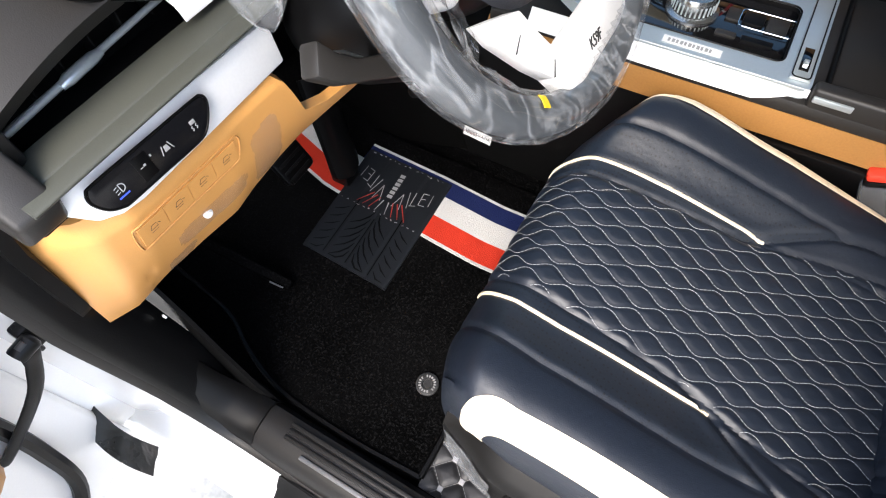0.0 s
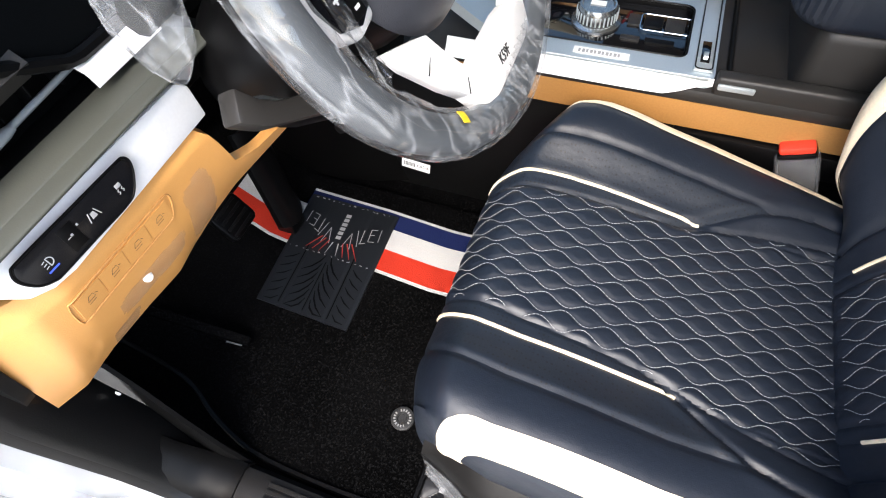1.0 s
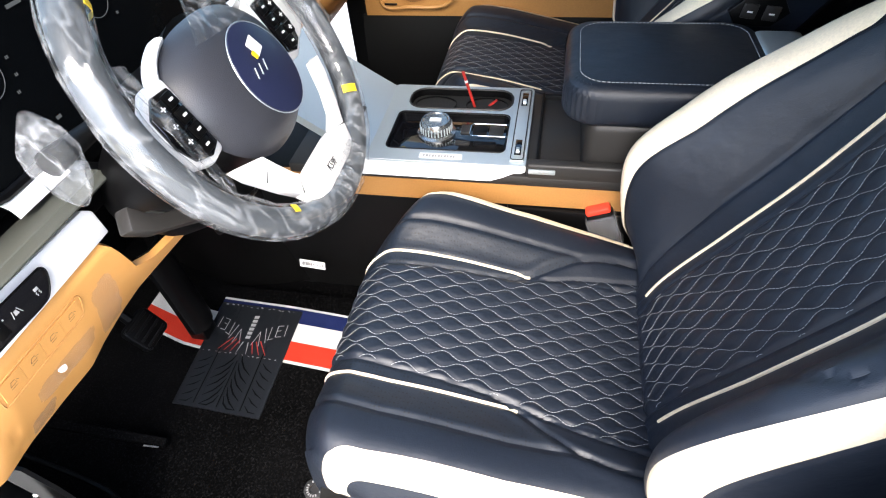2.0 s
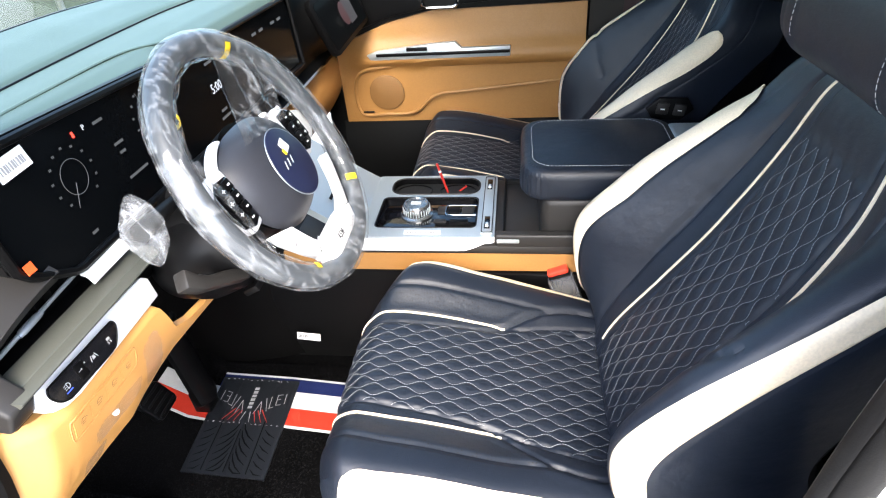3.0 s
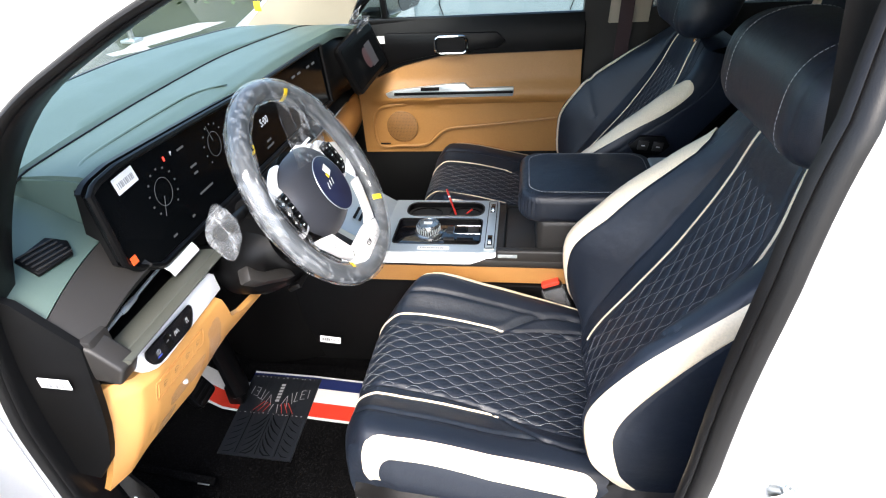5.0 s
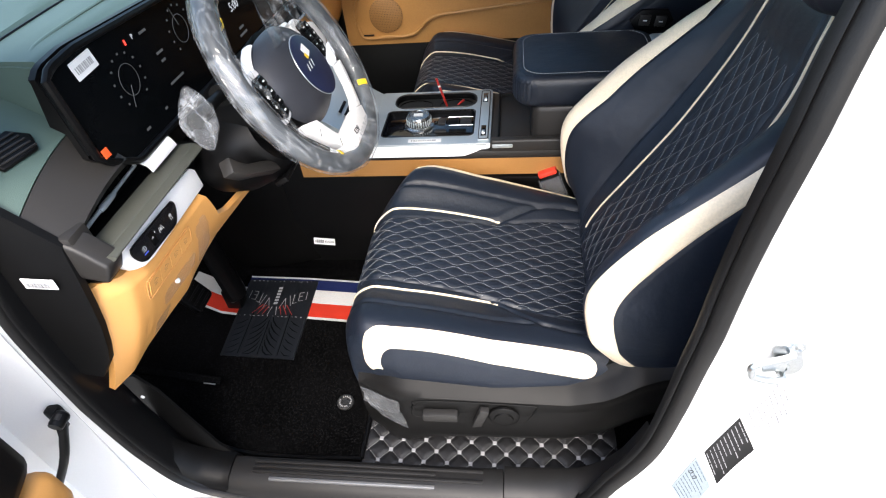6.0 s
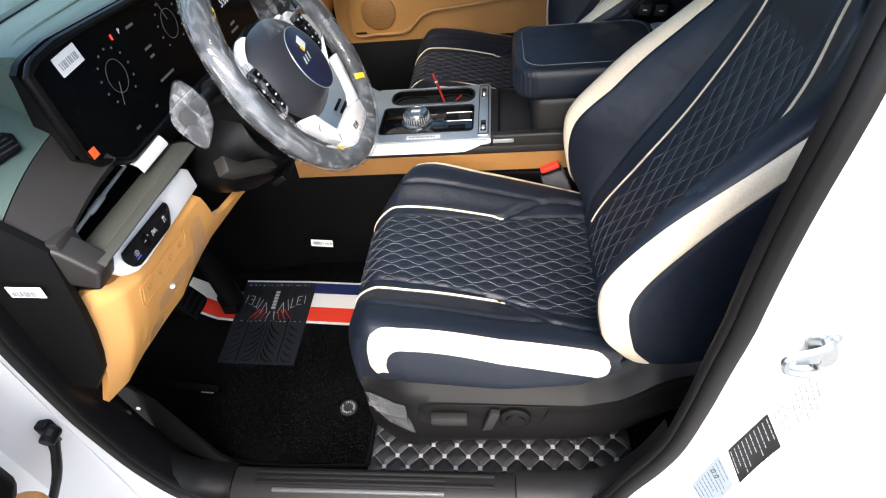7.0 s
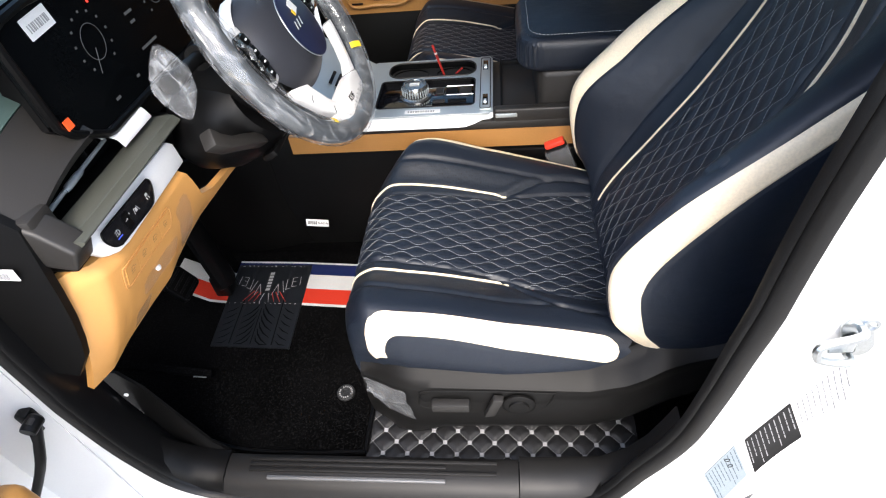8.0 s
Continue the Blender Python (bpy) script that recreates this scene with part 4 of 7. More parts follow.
def pad_at(u, v):
    i = v * (len(PAD_X) - 1)
    x, z = interp(i, range(len(PAD_X)), PAD_X), interp(i, range(len(PAD_X)), PAD_Z)
    left = smooth(0.20 - u, 0.0, 0.22)
    right = smooth(u - 1.28, 0.0, 0.30)
    z -= 0.035 * left + 0.05 * right
    s = (u - MID) / 0.8
    x += 0.14 * s * s * v + 0.10 * smooth(u, 0.85, 1.5) * (0.3 + v)
    return (x, u, z)


part("upper_pad", sheet(pad_at, [0.0, 0.02, 0.05, 0.08, 0.11, 0.14, 0.17, 0.20] + list(np.linspace(0.25, 1.35, 23)) + [1.42, 1.48, 1.54, 1.60, 1.64], list(np.linspace(0, 1, 46)), (0, 0, -0.012), lambda u, v: u > 0.165 or v > 0.70), DASHTOP, dash, "grey green soft dash top with a seam")
# a low brow line over the cluster
for vv in (0.44, 0.505):
    part("pad_seam", tube([Vector(pad_at(u, vv)) + Vector((0, 0, 0.0004)) for u in np.linspace(0.03, 1.55, 40)], 0.0028, 6), BLACK, dash, "dark seam line")
part("brow", tube(spline([(-0.625, 0.175, 1.296), (-0.655, 0.24, 1.301), (-0.662, 0.45, 1.3025), (-0.655, 0.58, 1.3025), (-0.62, 0.66, 1.298)], 30), 0.004, 8, flat=0.5), DASHTOP, dash)
part("windscreen_gasket", tube([Vector(pad_at(u, 0.90)) + Vector((0, 0, 0.002)) for u in np.linspace(0.03, 1.58, 40)], 0.007, 6), RUBBER, dash, "black gasket along the windscreen foot")
for y0, y1 in ((0.62, 0.66), (1.20, 1.26)):
    part("sensor_slot", box(-1.24, -1.22, y0, y1, 1.182, 1.19, 0.002), BLACK, dash)

# face under the pad, mostly behind the display
part("face", sheet(lambda u, v: ([-0.60, -0.615, -0.62, -0.60][v], u, [1.285, 1.20, 1.12, 1.05][v]), [0.15, 0.5, 1.0, 1.30], list(range(4)), (-0.02, 0, 0)), DARK, dash)

# left outer cheek and air vent
def slant(u, v):
    """The dash's near corner, falling from the pad to the vent: u to the door, v rearwards and down."""
    return (-0.82 + 0.268 * v + 0.012 * math.sin(math.pi * v), 0.165 - 0.175 * u, 1.294 - 0.150 * max(0.0, v) ** 1.35 - 0.035 * u * u)


cheek_line = lambda u: interp(u, [0.0, 1.0], [0.725, 0.765])
part("pad_side", sheet(lambda u, v: (u, 0.1655, (lambda a, c: a + (c - a) * v)(1.294 - 0.150 * max(0.0, (u + 0.82) / 0.268) ** 1.35 - 0.01, interp(u, [-0.785, -0.765, -0.64, -0.605, -0.59], [1.285, 1.296, 1.293, 1.286, 1.270]))), list(np.linspace(-0.79, -0.592, 12)), [0, 0.5, 1.0], (0, 0.006, 0)), DASHTOP, dash, "grey green pad end")
part("corner_pad", sheet(lambda u, v: slant(u, -0.05 + (cheek_line(u) + 0.05) * v), list(np.linspace(0, 1, 14)), list(np.linspace(0, 1, 14)), (-0.01, 0, -0.015)), DASHTOP, dash, "grey green corner of the dash pad")
part("cheek", sheet(lambda u, v: slant(u, cheek_line(u) + 0.006 + (0.994 - cheek_line(u)) * v), list(np.linspace(0, 1, 14)), list(np.linspace(0, 1, 10)), (-0.01, 0, -0.015)), DARK2, dash, "brown grey dash cheek")
part("end_cap", sheet(lambda u, v: (u, -0.030 + 0.016 * v, (lambda a, b: a + (b - a) * v)(interp(u, [-0.76, -0.70, -0.635, -0.60, -0.575, -0.56], [0.92, 0.86, 0.845, 0.89, 0.95, 1.02]), interp(u, [-0.76, -0.64, -0.56], [1.22, 1.20, 1.12]))), [-0.76, -0.70, -0.66, -0.635, -0.615, -0.60, -0.585, -0.57, -0.56], list(np.linspace(0, 1, 9)), (0, 0.012, 0)), DARK, dash, "dark dash end cap")
part("vent_mouth", join(box(-0.66, -0.600, 0.0, 0.33, 1.030, 1.142, 0.006), box(-0.602, -0.535, -0.004, 0.33, 1.040, 1.078, 0.004)), BLACK, dash, "black air vent slot")
for i in range(8):
    part("vent_vane", moved(box(-0.008, 0.008, -0.0009, 0.0009, -0.017, 0.017, 0.0004), Matrix.Translation((-0.592, 0.045 + 0.030 * i, 1.110))), DARK, dash)
bar = part("vent_bar", tube([(-0.578, 0.026, 1.094), (-0.580, 0.10, 1.098), (-0.584, 0.21, 1.102)], [0.0036, 0.0032, 0.0030], 10), SATIN, dash, "satin silver vent bar")
part("vent_slider", tube([(-0.578, 0.092, 1.0975), (-0.5778, 0.100, 1.099), (-0.578, 0.126, 1.1005), (-0.579, 0.134, 1.100)], [0.0040, 0.0062, 0.0058, 0.0040], 12, flat=0.8), SATIN, bar)
part("corner_block", prism([(-0.575, -0.012, 1.129), (-0.548, -0.012, 1.112), (-0.512, -0.014, 1.080), (-0.524, -0.016, 1.052), (-0.560, -0.016, 1.060), (-0.600, -0.014, 1.112)], (0.004, 0.036, 0.002), 0.005, 3), DARK2, dash, "brown grey chamfered corner block")
part("vent_end", box(-0.604, -0.550, -0.008, 0.034, 1.085, 1.127, 0.006), DARK2, dash, "brown grey end of the vent")
part("roll_pad", sheet(lambda u, v: (-0.566 + 0.062 * math.sin(math.pi * min(1, 0.10 + 0.78 * v)), u, 1.084 + 0.008 * math.sin(math.pi * v) - 0.020 * v * v), list(np.linspace(0.0, 0.30, 10)), list(np.linspace(0, 1, 28)), (-0.02, 0, 0)), ROLLPAD, dash, "grey green lower pad")

# white strip with the switch pad
part("trim_strip", prism([(-0.524, 0.004, 1.074), (-0.513, 0.240, 1.075), (-0.510, 0.250, 1.066), (-0.506, 0.250, 1.032), (-0.508, 0.066, 1.028), (-0.511, 0.046, 1.029), (-0.515, 0.030, 1.036)], (-0.016, 0, -0.004), 0.003), WHITETRIM, dash, "satin white trim strip")
E_S = frame_at((-0.5105, 0.0945, 1.0525), (0.050, 1, 0.0), (-0.14, 0, 1))
PADL = loop([(-0.0600, 0.005, 0), (-0.0540, -0.008, 0), (-0.044, -0.0145, 0), (-0.036, -0.0155, 0), (0, -0.0155, 0), (0.034, -0.0155, 0), (0.046, -0.012, 0), (0.0560, -0.001, 0), (0.0605, 0.009, 0), (0.0575, 0.0150, 0), (0.049, 0.016, 0), (0, 0.016, 0), (-0.049, 0.016, 0), (-0.0575, 0.0140, 0)], 56)
pod = part("switch_pad", moved(prism(PADL, (0, 0, 0.004), 0.0008), E_S), SWITCHBLACK, dash, "gloss black headlamp switch pad")
part("bezel", moved(tube([(x * 1.02, y * 1.05, 0.003) for x, y, z in PADL], 0.0013, 6, True), E_S), BLACK, pod)
part("dial_symbol", moved(join(tube([(-0.0385, -0.0035, 0.0044), (-0.0385, 0.0042, 0.0044)] + [(-0.0385 + 0.0042 * math.sin(a), 0.00035 + 0.0038 * math.cos(a), 0.0044) for a in np.linspace(0.3, 2.84, 8)] + [(-0.0385, -0.0035, 0.0044)], 0.00045, 5), *[tube([(-0.0400, y, 0.0044), (-0.0430, y - 0.0006, 0.0044)], 0.0004, 4) for y in (-0.0024, 0.0004, 0.0032)]), E_S), LIT, pod)
part("blue_lamp", moved(box(-0.044, -0.034, -0.0075, -0.0062, 0.0042, 0.0046, 0), E_S), glow("lit blue", (0.05, 0.12, 1.0), 0.5), pod)
part("lane_symbol", moved(join(tube([(0.0040, -0.0035, 0.0044), (0.0066, 0.0045, 0.0044)], 0.0005, 4), tube([(0.0156, -0.0035, 0.0044), (0.0130, 0.0045, 0.0044)], 0.0005, 4), prism([(0.0072, -0.002, 0.0042), (0.0124, -0.002, 0.0042), (0.0115, 0.0032, 0.0042), (0.0081, 0.0032, 0.0042)], (0, 0, 0.0005))), E_S), GREYINK, pod)
part("traction_symbol", moved(join(box(0.0370, 0.0425, 0.0010, 0.0048, 0.0042, 0.0047, 0.0005), *[tube([(x, -0.0045, 0.0044), (x + 0.0014, -0.0030, 0.0044), (x - 0.0002, -0.0015, 0.0044), (x + 0.0012, 0.0, 0.0044)], 0.0005, 4) for x in (0.0368, 0.0410)]), E_S), GREYINK, pod)
part("dimmer_marks", moved(join(box(-0.017, -0.014, 0.001, 0.0016, 0.0046, 0.005, 0), box(-0.0135, -0.0115, 0.001, 0.003, 0.0046, 0.005, 0), box(-0.005, -0.0035, 0.004, 0.006, 0.0042, 0.0046, 0)), E_S), GREYINK, pod)
part("dimmer", moved(box(-0.020, -0.006, -0.011, 0.012, 0.004, 0.0046, 0.001), E_S), BLACK, pod)

# tan knee panel, running on under the column as a lip
KN_Y = [-0.018, 0.0, 0.05, 0.225, 0.240, 0.256, 0.29, 0.375]
KN_TOP = [1.016, 1.026, 1.028, 1.030, 1.016, 0.968, 0.954, 0.950]
KL_Y = [-0.018, 0.059, 0.113, 0.157, 0.186, 0.227, 0.260, 0.290, 0.355, 0.375]
KL_X = [-0.640, -0.612, -0.588, -0.567, -0.557, -0.544, -0.534, -0.524, -0.506, -0.500]
KL_Z = [0.783, 0.820, 0.842, 0.859, 0.878, 0.898, 0.910, 0.917, 0.928, 0.931]


def knee(u, v, out=0.0):
    """u across from the door (0) to the lip's end under the column (1), v from the strip (0) down (1)."""
    y = -0.018 + 0.393 * u
    top = Vector((interp(y, [-0.018, 0.02, 0.05, 0.375], [-0.562, -0.526, -0.515, -0.497]), y, interp(y, KN_Y, KN_TOP)))
    low = Vector((interp(y, KL_Y, KL_X), y, interp(y, KL_Y, KL_Z)))
    full = Vector((top.x, y, interp(y, [-0.018, 0.0, 0.375], [1.016, 1.026, 1.032])))
    k = (full.z - top.z) / max(1e-6, full.z - low.z)
    v = k + (1 - k) * v
    p = full.lerp(low, v)
    n = Vector((0.88, -0.05, -0.42))
    bow = 0.014 * math.sin(math.pi * v) + 0.012 * (smooth(v, 0.0, 0.08) - 1) - 0.15 * max(0.0, 0.085 - u)
    edge = groove(abs(u - 0.115 - 0.05 * v), 0.004, 0.0022) * (v > 0.42) + groove(abs(v - 0.42), 0.006, 0.0018) * (u < 0.136)
    return p + n * (bow + out + edge)


part("knee_panel", sheet(knee, list(np.linspace(0, 1, 70)), list(np.linspace(0, 1, 40)), (-0.012, 0.003, 0.002)), TAN, dash, "tan soft plastic knee panel")
bset = part("button_bank", tube([Vector(knee(u, v, 0.0006)) for u, v in loop([(0.166, 0.135), (0.22, 0.132), (0.30, 0.130), (0.40, 0.128), (0.462, 0.128), (0.476, 0.150), (0.476, 0.20), (0.462, 0.285), (0.445, 0.300), (0.40, 0.302), (0.30, 0.306), (0.22, 0.310), (0.168, 0.312), (0.157, 0.295), (0.154, 0.22), (0.157, 0.150)], 64)], 0.0009, 6, True), material("tan moulded edge", (0.50, 0.24, 0.07), 0.5, bump=0), dash, "row of four tan buttons")
for i in range(4):
    u0 = 0.166 + i * 0.0745
    b = part("button", sheet(lambda u, v: knee(u, v, 0.0012), list(np.linspace(u0, u0 + 0.072, 5)), list(np.linspace(0.148, 0.288, 5)), (-0.002, 0, 0)), TAN, bset)
    pen_at = lambda a, c: knee(u0 + 0.036 + a, 0.205 + c, 0.0014)
    part("symbol", join(tube([pen_at(-0.010, 0.012), pen_at(-0.004, -0.016), pen_at(0.008, -0.016), pen_at(0.011, 0.012), pen_at(-0.010, 0.012)], 0.00022, 4), tube([pen_at(0.013, -0.006), pen_at(0.018, 0.006 - 0.004 * (i % 2))], 0.00025, 4), tube([pen_at(-0.010, 0.030), pen_at(0.010, 0.030)], 0.00025, 4)), DARK2, b)
for u0, u1, v0, v1, sd in ((0.50, 0.60, 0.20, 0.80, 0), (0.24, 0.47, 0.42, 0.62, 4), (0.20, 0.29, 0.66, 0.90, 9)):
    part("clear_film", sheet(lambda u, v: knee(u, v, 0.0022 + 0.0010 * noise.noise((u * 20, v * 9, sd))), list(np.linspace(u0, u1, 26)), list(np.linspace(v0, v1, 30)), None,
         lambda u, v: (2 * (u - u0) / (u1 - u0) - 1) ** 6 + (2 * (v - v0) / (v1 - v0) - 1) ** 6 < 0.85 + 0.5 * noise.noise((u * 30, v * 12, sd))), PATCH, dash, "wrinkled clear protective film")
part("cover_screw", moved(lathe([(0.0055, 0), (0.0055, 0.002), (0.003, 0.003)], 14), frame_at(knee(0.335, 0.50, 0.0), (0, 1, 0.0), (-0.45, 0, 0.9))), PAPER, dash, "small white round plug")
part("end_label", moved(plate(0.050, 0.019, 0.001, 0.001), frame_at((-0.620, -0.0255, 1.061), (1, 0, -0.05), (0.05, 0, 1))), PAPER, dash, "white paper part label")
part("end_label_print", join(*[box(-0.639 + i * 0.005, -0.636 + i * 0.005 + 0.001 * (i % 2), -0.0285, -0.0268, 1.056 - 0.0003 * i, 1.064, 0) for i in range(7)]), GREYINK, dash)

# display housing across driver and middle
disp = thing("instrument_display", "long curved black instrument and media display, lit", "display")


def disp_at(u, v, out=0.0):
    """u in y, v from the foot (0) to the head (1)."""
    lo, hi = interp(u, [0.118, 0.135, 0.20, 0.70, 1.23], [1.175, 1.156, 1.118, 1.100, 1.098]), interp(u, [0.118, 0.135, 0.19, 0.70, 1.23], [1.292, 1.302, 1.306, 1.276, 1.272])
    bend = 0.07 * ((u - 0.68) / 0.55) ** 2
    return Vector((-0.578 - 0.010 * v + bend * 0.2 + out, u, lo + (hi - lo) * v))


yy = steps((0.118, 0.22, 0.012), (0.22, 1.165, 0.03))
part("screen_glass", sheet(lambda u, v: disp_at(u, v, 0.004), yy, list(np.linspace(0.03, 0.97, 6)), (-0.010, 0, 0)), SCREEN, disp, "glossy dark display glass")
rim = [disp_at(u, 0, 0.007) for u in yy] + [disp_at(u, 1, 0.007) for u in reversed(yy)]
part("housing", join(sheet(lambda u, v: disp_at(u, v, -0.007), yy, [-0.02, 1.02], (-0.010, 0, 0)), tube(rim, 0.0062, 8, True)), BLACK, disp, "black display housing")
part("warning_sticker", moved(box(-0.0065, 0.0065, -0.0065, 0.0065, -0.0008, 0.0008, 0), frame_at(disp_at(0.131, 0.10, 0.0145), (0, 1, 0), (-0.2, 0, 1))), ORANGE, disp, "small orange sticker")
part("barcode_label", moved(plate(0.052, 0.026, 0.001, 0.0008), frame_at(disp_at(0.198, 0.86, 0.006), (0.0, 1, 0.06), (-0.15, 0, 1))), PAPER, disp, "white barcode label")
part("barcode", moved(join(*[box(-0.02 + 0.0042 * i, -0.0185 + 0.0042 * i + 0.0007 * (i % 3), -0.006, 0.004, 0.0008, 0.0014, 0) for i in range(10)]), frame_at(disp_at(0.198, 0.86, 0.006), (0.0, 1, 0.06), (-0.15, 0, 1))), GREYINK, disp)


def dial(cy, cv, r, needle):
    c = disp_at(cy, cv, 0.0056)
    m = frame_at(c, disp_at(cy + 0.03, cv) - disp_at(cy - 0.03, cv), (-0.06, 0, 1))
    part("dial_ring", moved(tube([(0.6 * r * math.cos(t), 0.6 * r * math.sin(t), 0) for t in np.linspace(0, 2 * math.pi, 33)[:-1]], 0.0005, 4, True), m), LIT_DIM, disp)
    for i in range(11):
        t = radians(225 - 27 * i)
        part("dial_number", moved(join(box(-0.0021, -0.0004, -0.0016, 0.0016, 0, 0.0004, 0), box(0.0004, 0.0021, -0.0016, 0.0016, 0, 0.0004, 0)), m @ Matrix.Translation((r * math.cos(t), r * math.sin(t), 0))), LIT_DIM, disp)
    t = radians(needle)
    part("needle", moved(tube([(0.2 * r * math.cos(t), 0.2 * r * math.sin(t), 0.0006), (1.05 * r * math.cos(t), 1.05 * r * math.sin(t), 0.0006)], [0.0007, 0.0005], 4), m), LIT_DIM, disp)


dial(0.276, 0.57, 0.041, 245)
dial(0.480, 0.66, 0.041, 110)
for cy, cv, w in ((0.386, 0.60, 0.022), (0.386, 0.52, 0.014), (0.365, 0.83, 0.022), (0.40, 0.30, 0.05), (0.26, 0.14, 0.012), (0.33, 0.16, 0.008)):
    part("readout", moved(box(-w / 2, w / 2, -0.002, 0.002, 0, 0.0004, 0), frame_at(disp_at(cy, cv, 0.0052), (0, 1, 0), (-0.12, 0, 1))), LIT_DIM, disp)
part("warning_lamp", moved(box(-0.002, 0.002, -0.004, 0.004, 0, 0.0005, 0), frame_at(disp_at(0.309, 0.83, 0.0052), (0, 1, 0), (-0.12, 0, 1))), LIT_RED, disp)
words("gear_letter", "P", 0.011, frame_at(disp_at(0.333, 0.84, 0.0056), (0, 1, 0), (-0.12, 0, 1)), LIT, disp)
words("clock", "5:00", 0.026, frame_at(disp_at(0.713, 0.52, 0.0056), (0, 1, 0), (-0.12, 0, 1)), LIT, disp)
for cv, w in ((0.80, 0.03), (0.25, 0.024), (0.17, 0.04)):
    part("readout", moved(box(-w / 2, w / 2, -0.0025, 0.0025, 0, 0.0004, 0), frame_at(disp_at(0.713, cv, 0.0052), (0, 1, 0), (-0.12, 0, 1))), LIT_DIM, disp)
for cy in (0.94, 0.98, 1.05, 1.09):
    part("readout", moved(box(-0.012, 0.012, -0.003, 0.003, 0, 0.0004, 0), frame_at(disp_at(cy, 0.78, 0.0052), (0, 1, 0), (-0.12, 0, 1))), LIT_DIM, disp)

# passenger side of the dash: dark bulge, air vent bank, tan underside
def pass_at(u, v):
    """u across from the middle to the far door, v down from the pad."""
    bul = math.sin(math.pi * min(1, v * 1.15))
    return (-0.60 + 0.07 * bul * smooth(u, 1.22, 1.35) - 0.05 * smooth(u, 1.45, 1.62), u, 1.285 - 0.25 * v - 0.05 * smooth(u - 1.28, 0, 0.3))


part("passenger_pad", sheet(pass_at, list(np.linspace(0.95, 1.60, 24)), list(np.linspace(0, 1, 16)), (-0.02, 0, 0)), DARK, dash, "dark grey passenger dash pad")
part("passenger_lower", sheet(lambda u, v: (-0.60 + 0.035 * math.sin(math.pi * v) - 0.05 * v, u, 1.005 - 0.20 * v), list(np.linspace(1.03, 1.60, 14)), list(np.linspace(0, 1, 12)), (-0.02, 0, 0)), TAN, dash, "tan glove box panel")
part("passenger_strip", sheet(lambda u, v: (-0.595 + 0.02 * math.sin(math.pi * v), u, 1.05 - 0.03 * v), list(np.linspace(1.0, 1.58, 8)), [0, 0.5, 1], (-0.01, 0, 0)), DARK, dash)
tab = thing("tablet_screen", "small tablet screen in a black frame, wrapped in plastic", "screen")
TM = frame_at((-0.503, 1.400, 1.178), (0.052, 0.20, 0.055), (-0.04, 0, 0.146))
part("case", moved(moved(plate(0.236, 0.176, 0.024, 0.022, 0.005), Matrix.Translation((0, 0, -0.02))), TM), BLACK, tab)
part("panel", moved(plate(0.206, 0.146, 0.010, 0.0036), TM), SCREEN, tab)
part("picture", moved(join(ball(0.03, (0.01, -0.01, 0.0036), (0.7, 1.2, 0.02))), TM), glow("lit display magenta", (0.40, 0.06, 0.09), 0.035), tab, "dim reddish lit picture")
part("picture_band", moved(box(0.02, 0.06, -0.05, 0.03, 0.0036, 0.0042, 0), TM), glow("lit display faint", (0.5, 0.5, 0.6), 0.02), tab)
part("plastic_tuft", sheet(lambda u, v: TM @ Vector((0.09 - 0.08 * u + 0.02 * math.sin(7 * v), 0.075 + 0.06 * v, 0.01 + 0.02 * noise.noise((u * 5, v * 5, 0)))), list(np.linspace(0, 1, 9)), list(np.linspace(0, 1, 9)), (0, 0.0006, 0)), FILM2, tab, "loose clear plastic")

# side defroster vent on the dash's corner
VM = frame_at(Vector(slant(0.46, 0.60)) + Vector((0.003, 0, 0.004)), (0.2, 1, 0.1), Vector(slant(0.5, 0.2)) - Vector(slant(0.5, 0.6)))
VM = VM @ Matrix.Scale(0.66, 4)
dv = part("side_vent", moved(prism([(x, y, -0.01) for x, y in ((-0.055, -0.030), (0.030, -0.038), (0.052, -0.004), (0.030, 0.036), (-0.055, 0.032))], (0, 0, 0.012), 0.004), VM), BLACK, dash, "black corner vent with slats")
for i in range(5):
    part("vent_slat", moved(box(-0.050, 0.034, -0.002, 0.002, 0.000, 0.005, 0.001), VM @ Matrix.Translation((0, -0.026 + 0.0125 * i, 0)) @ Matrix.Rotation(radians(-8), 4, "Z")), DARK2, dv)

# ---- steering wheel and column ----
WHEEL = frame_at((-0.323, 0.366, 1.198), (0, 1, 0), (-0.485, 0, 0.875))    # x to the far side, y up the rim, z to the driver
wheel = thing("steering_wheel", "two-tone steering wheel wrapped in clear protective plastic", "steering wheel")
wheel.matrix_world = WHEEL
ring = lambda r, n, z=0.0, w=0.0: [((r + w * math.sin(5 * t)) * math.cos(t), (r + w * math.cos(3 * t)) * math.sin(t), z) for t in np.linspace(0, 2 * math.pi, n + 1)[:-1]]
part("rim", tube(ring(0.184, 72), 0.0165, 14, True), material("grey leather rim", (0.054, 0.061, 0.068), 0.42), wheel, "grey leather rim")


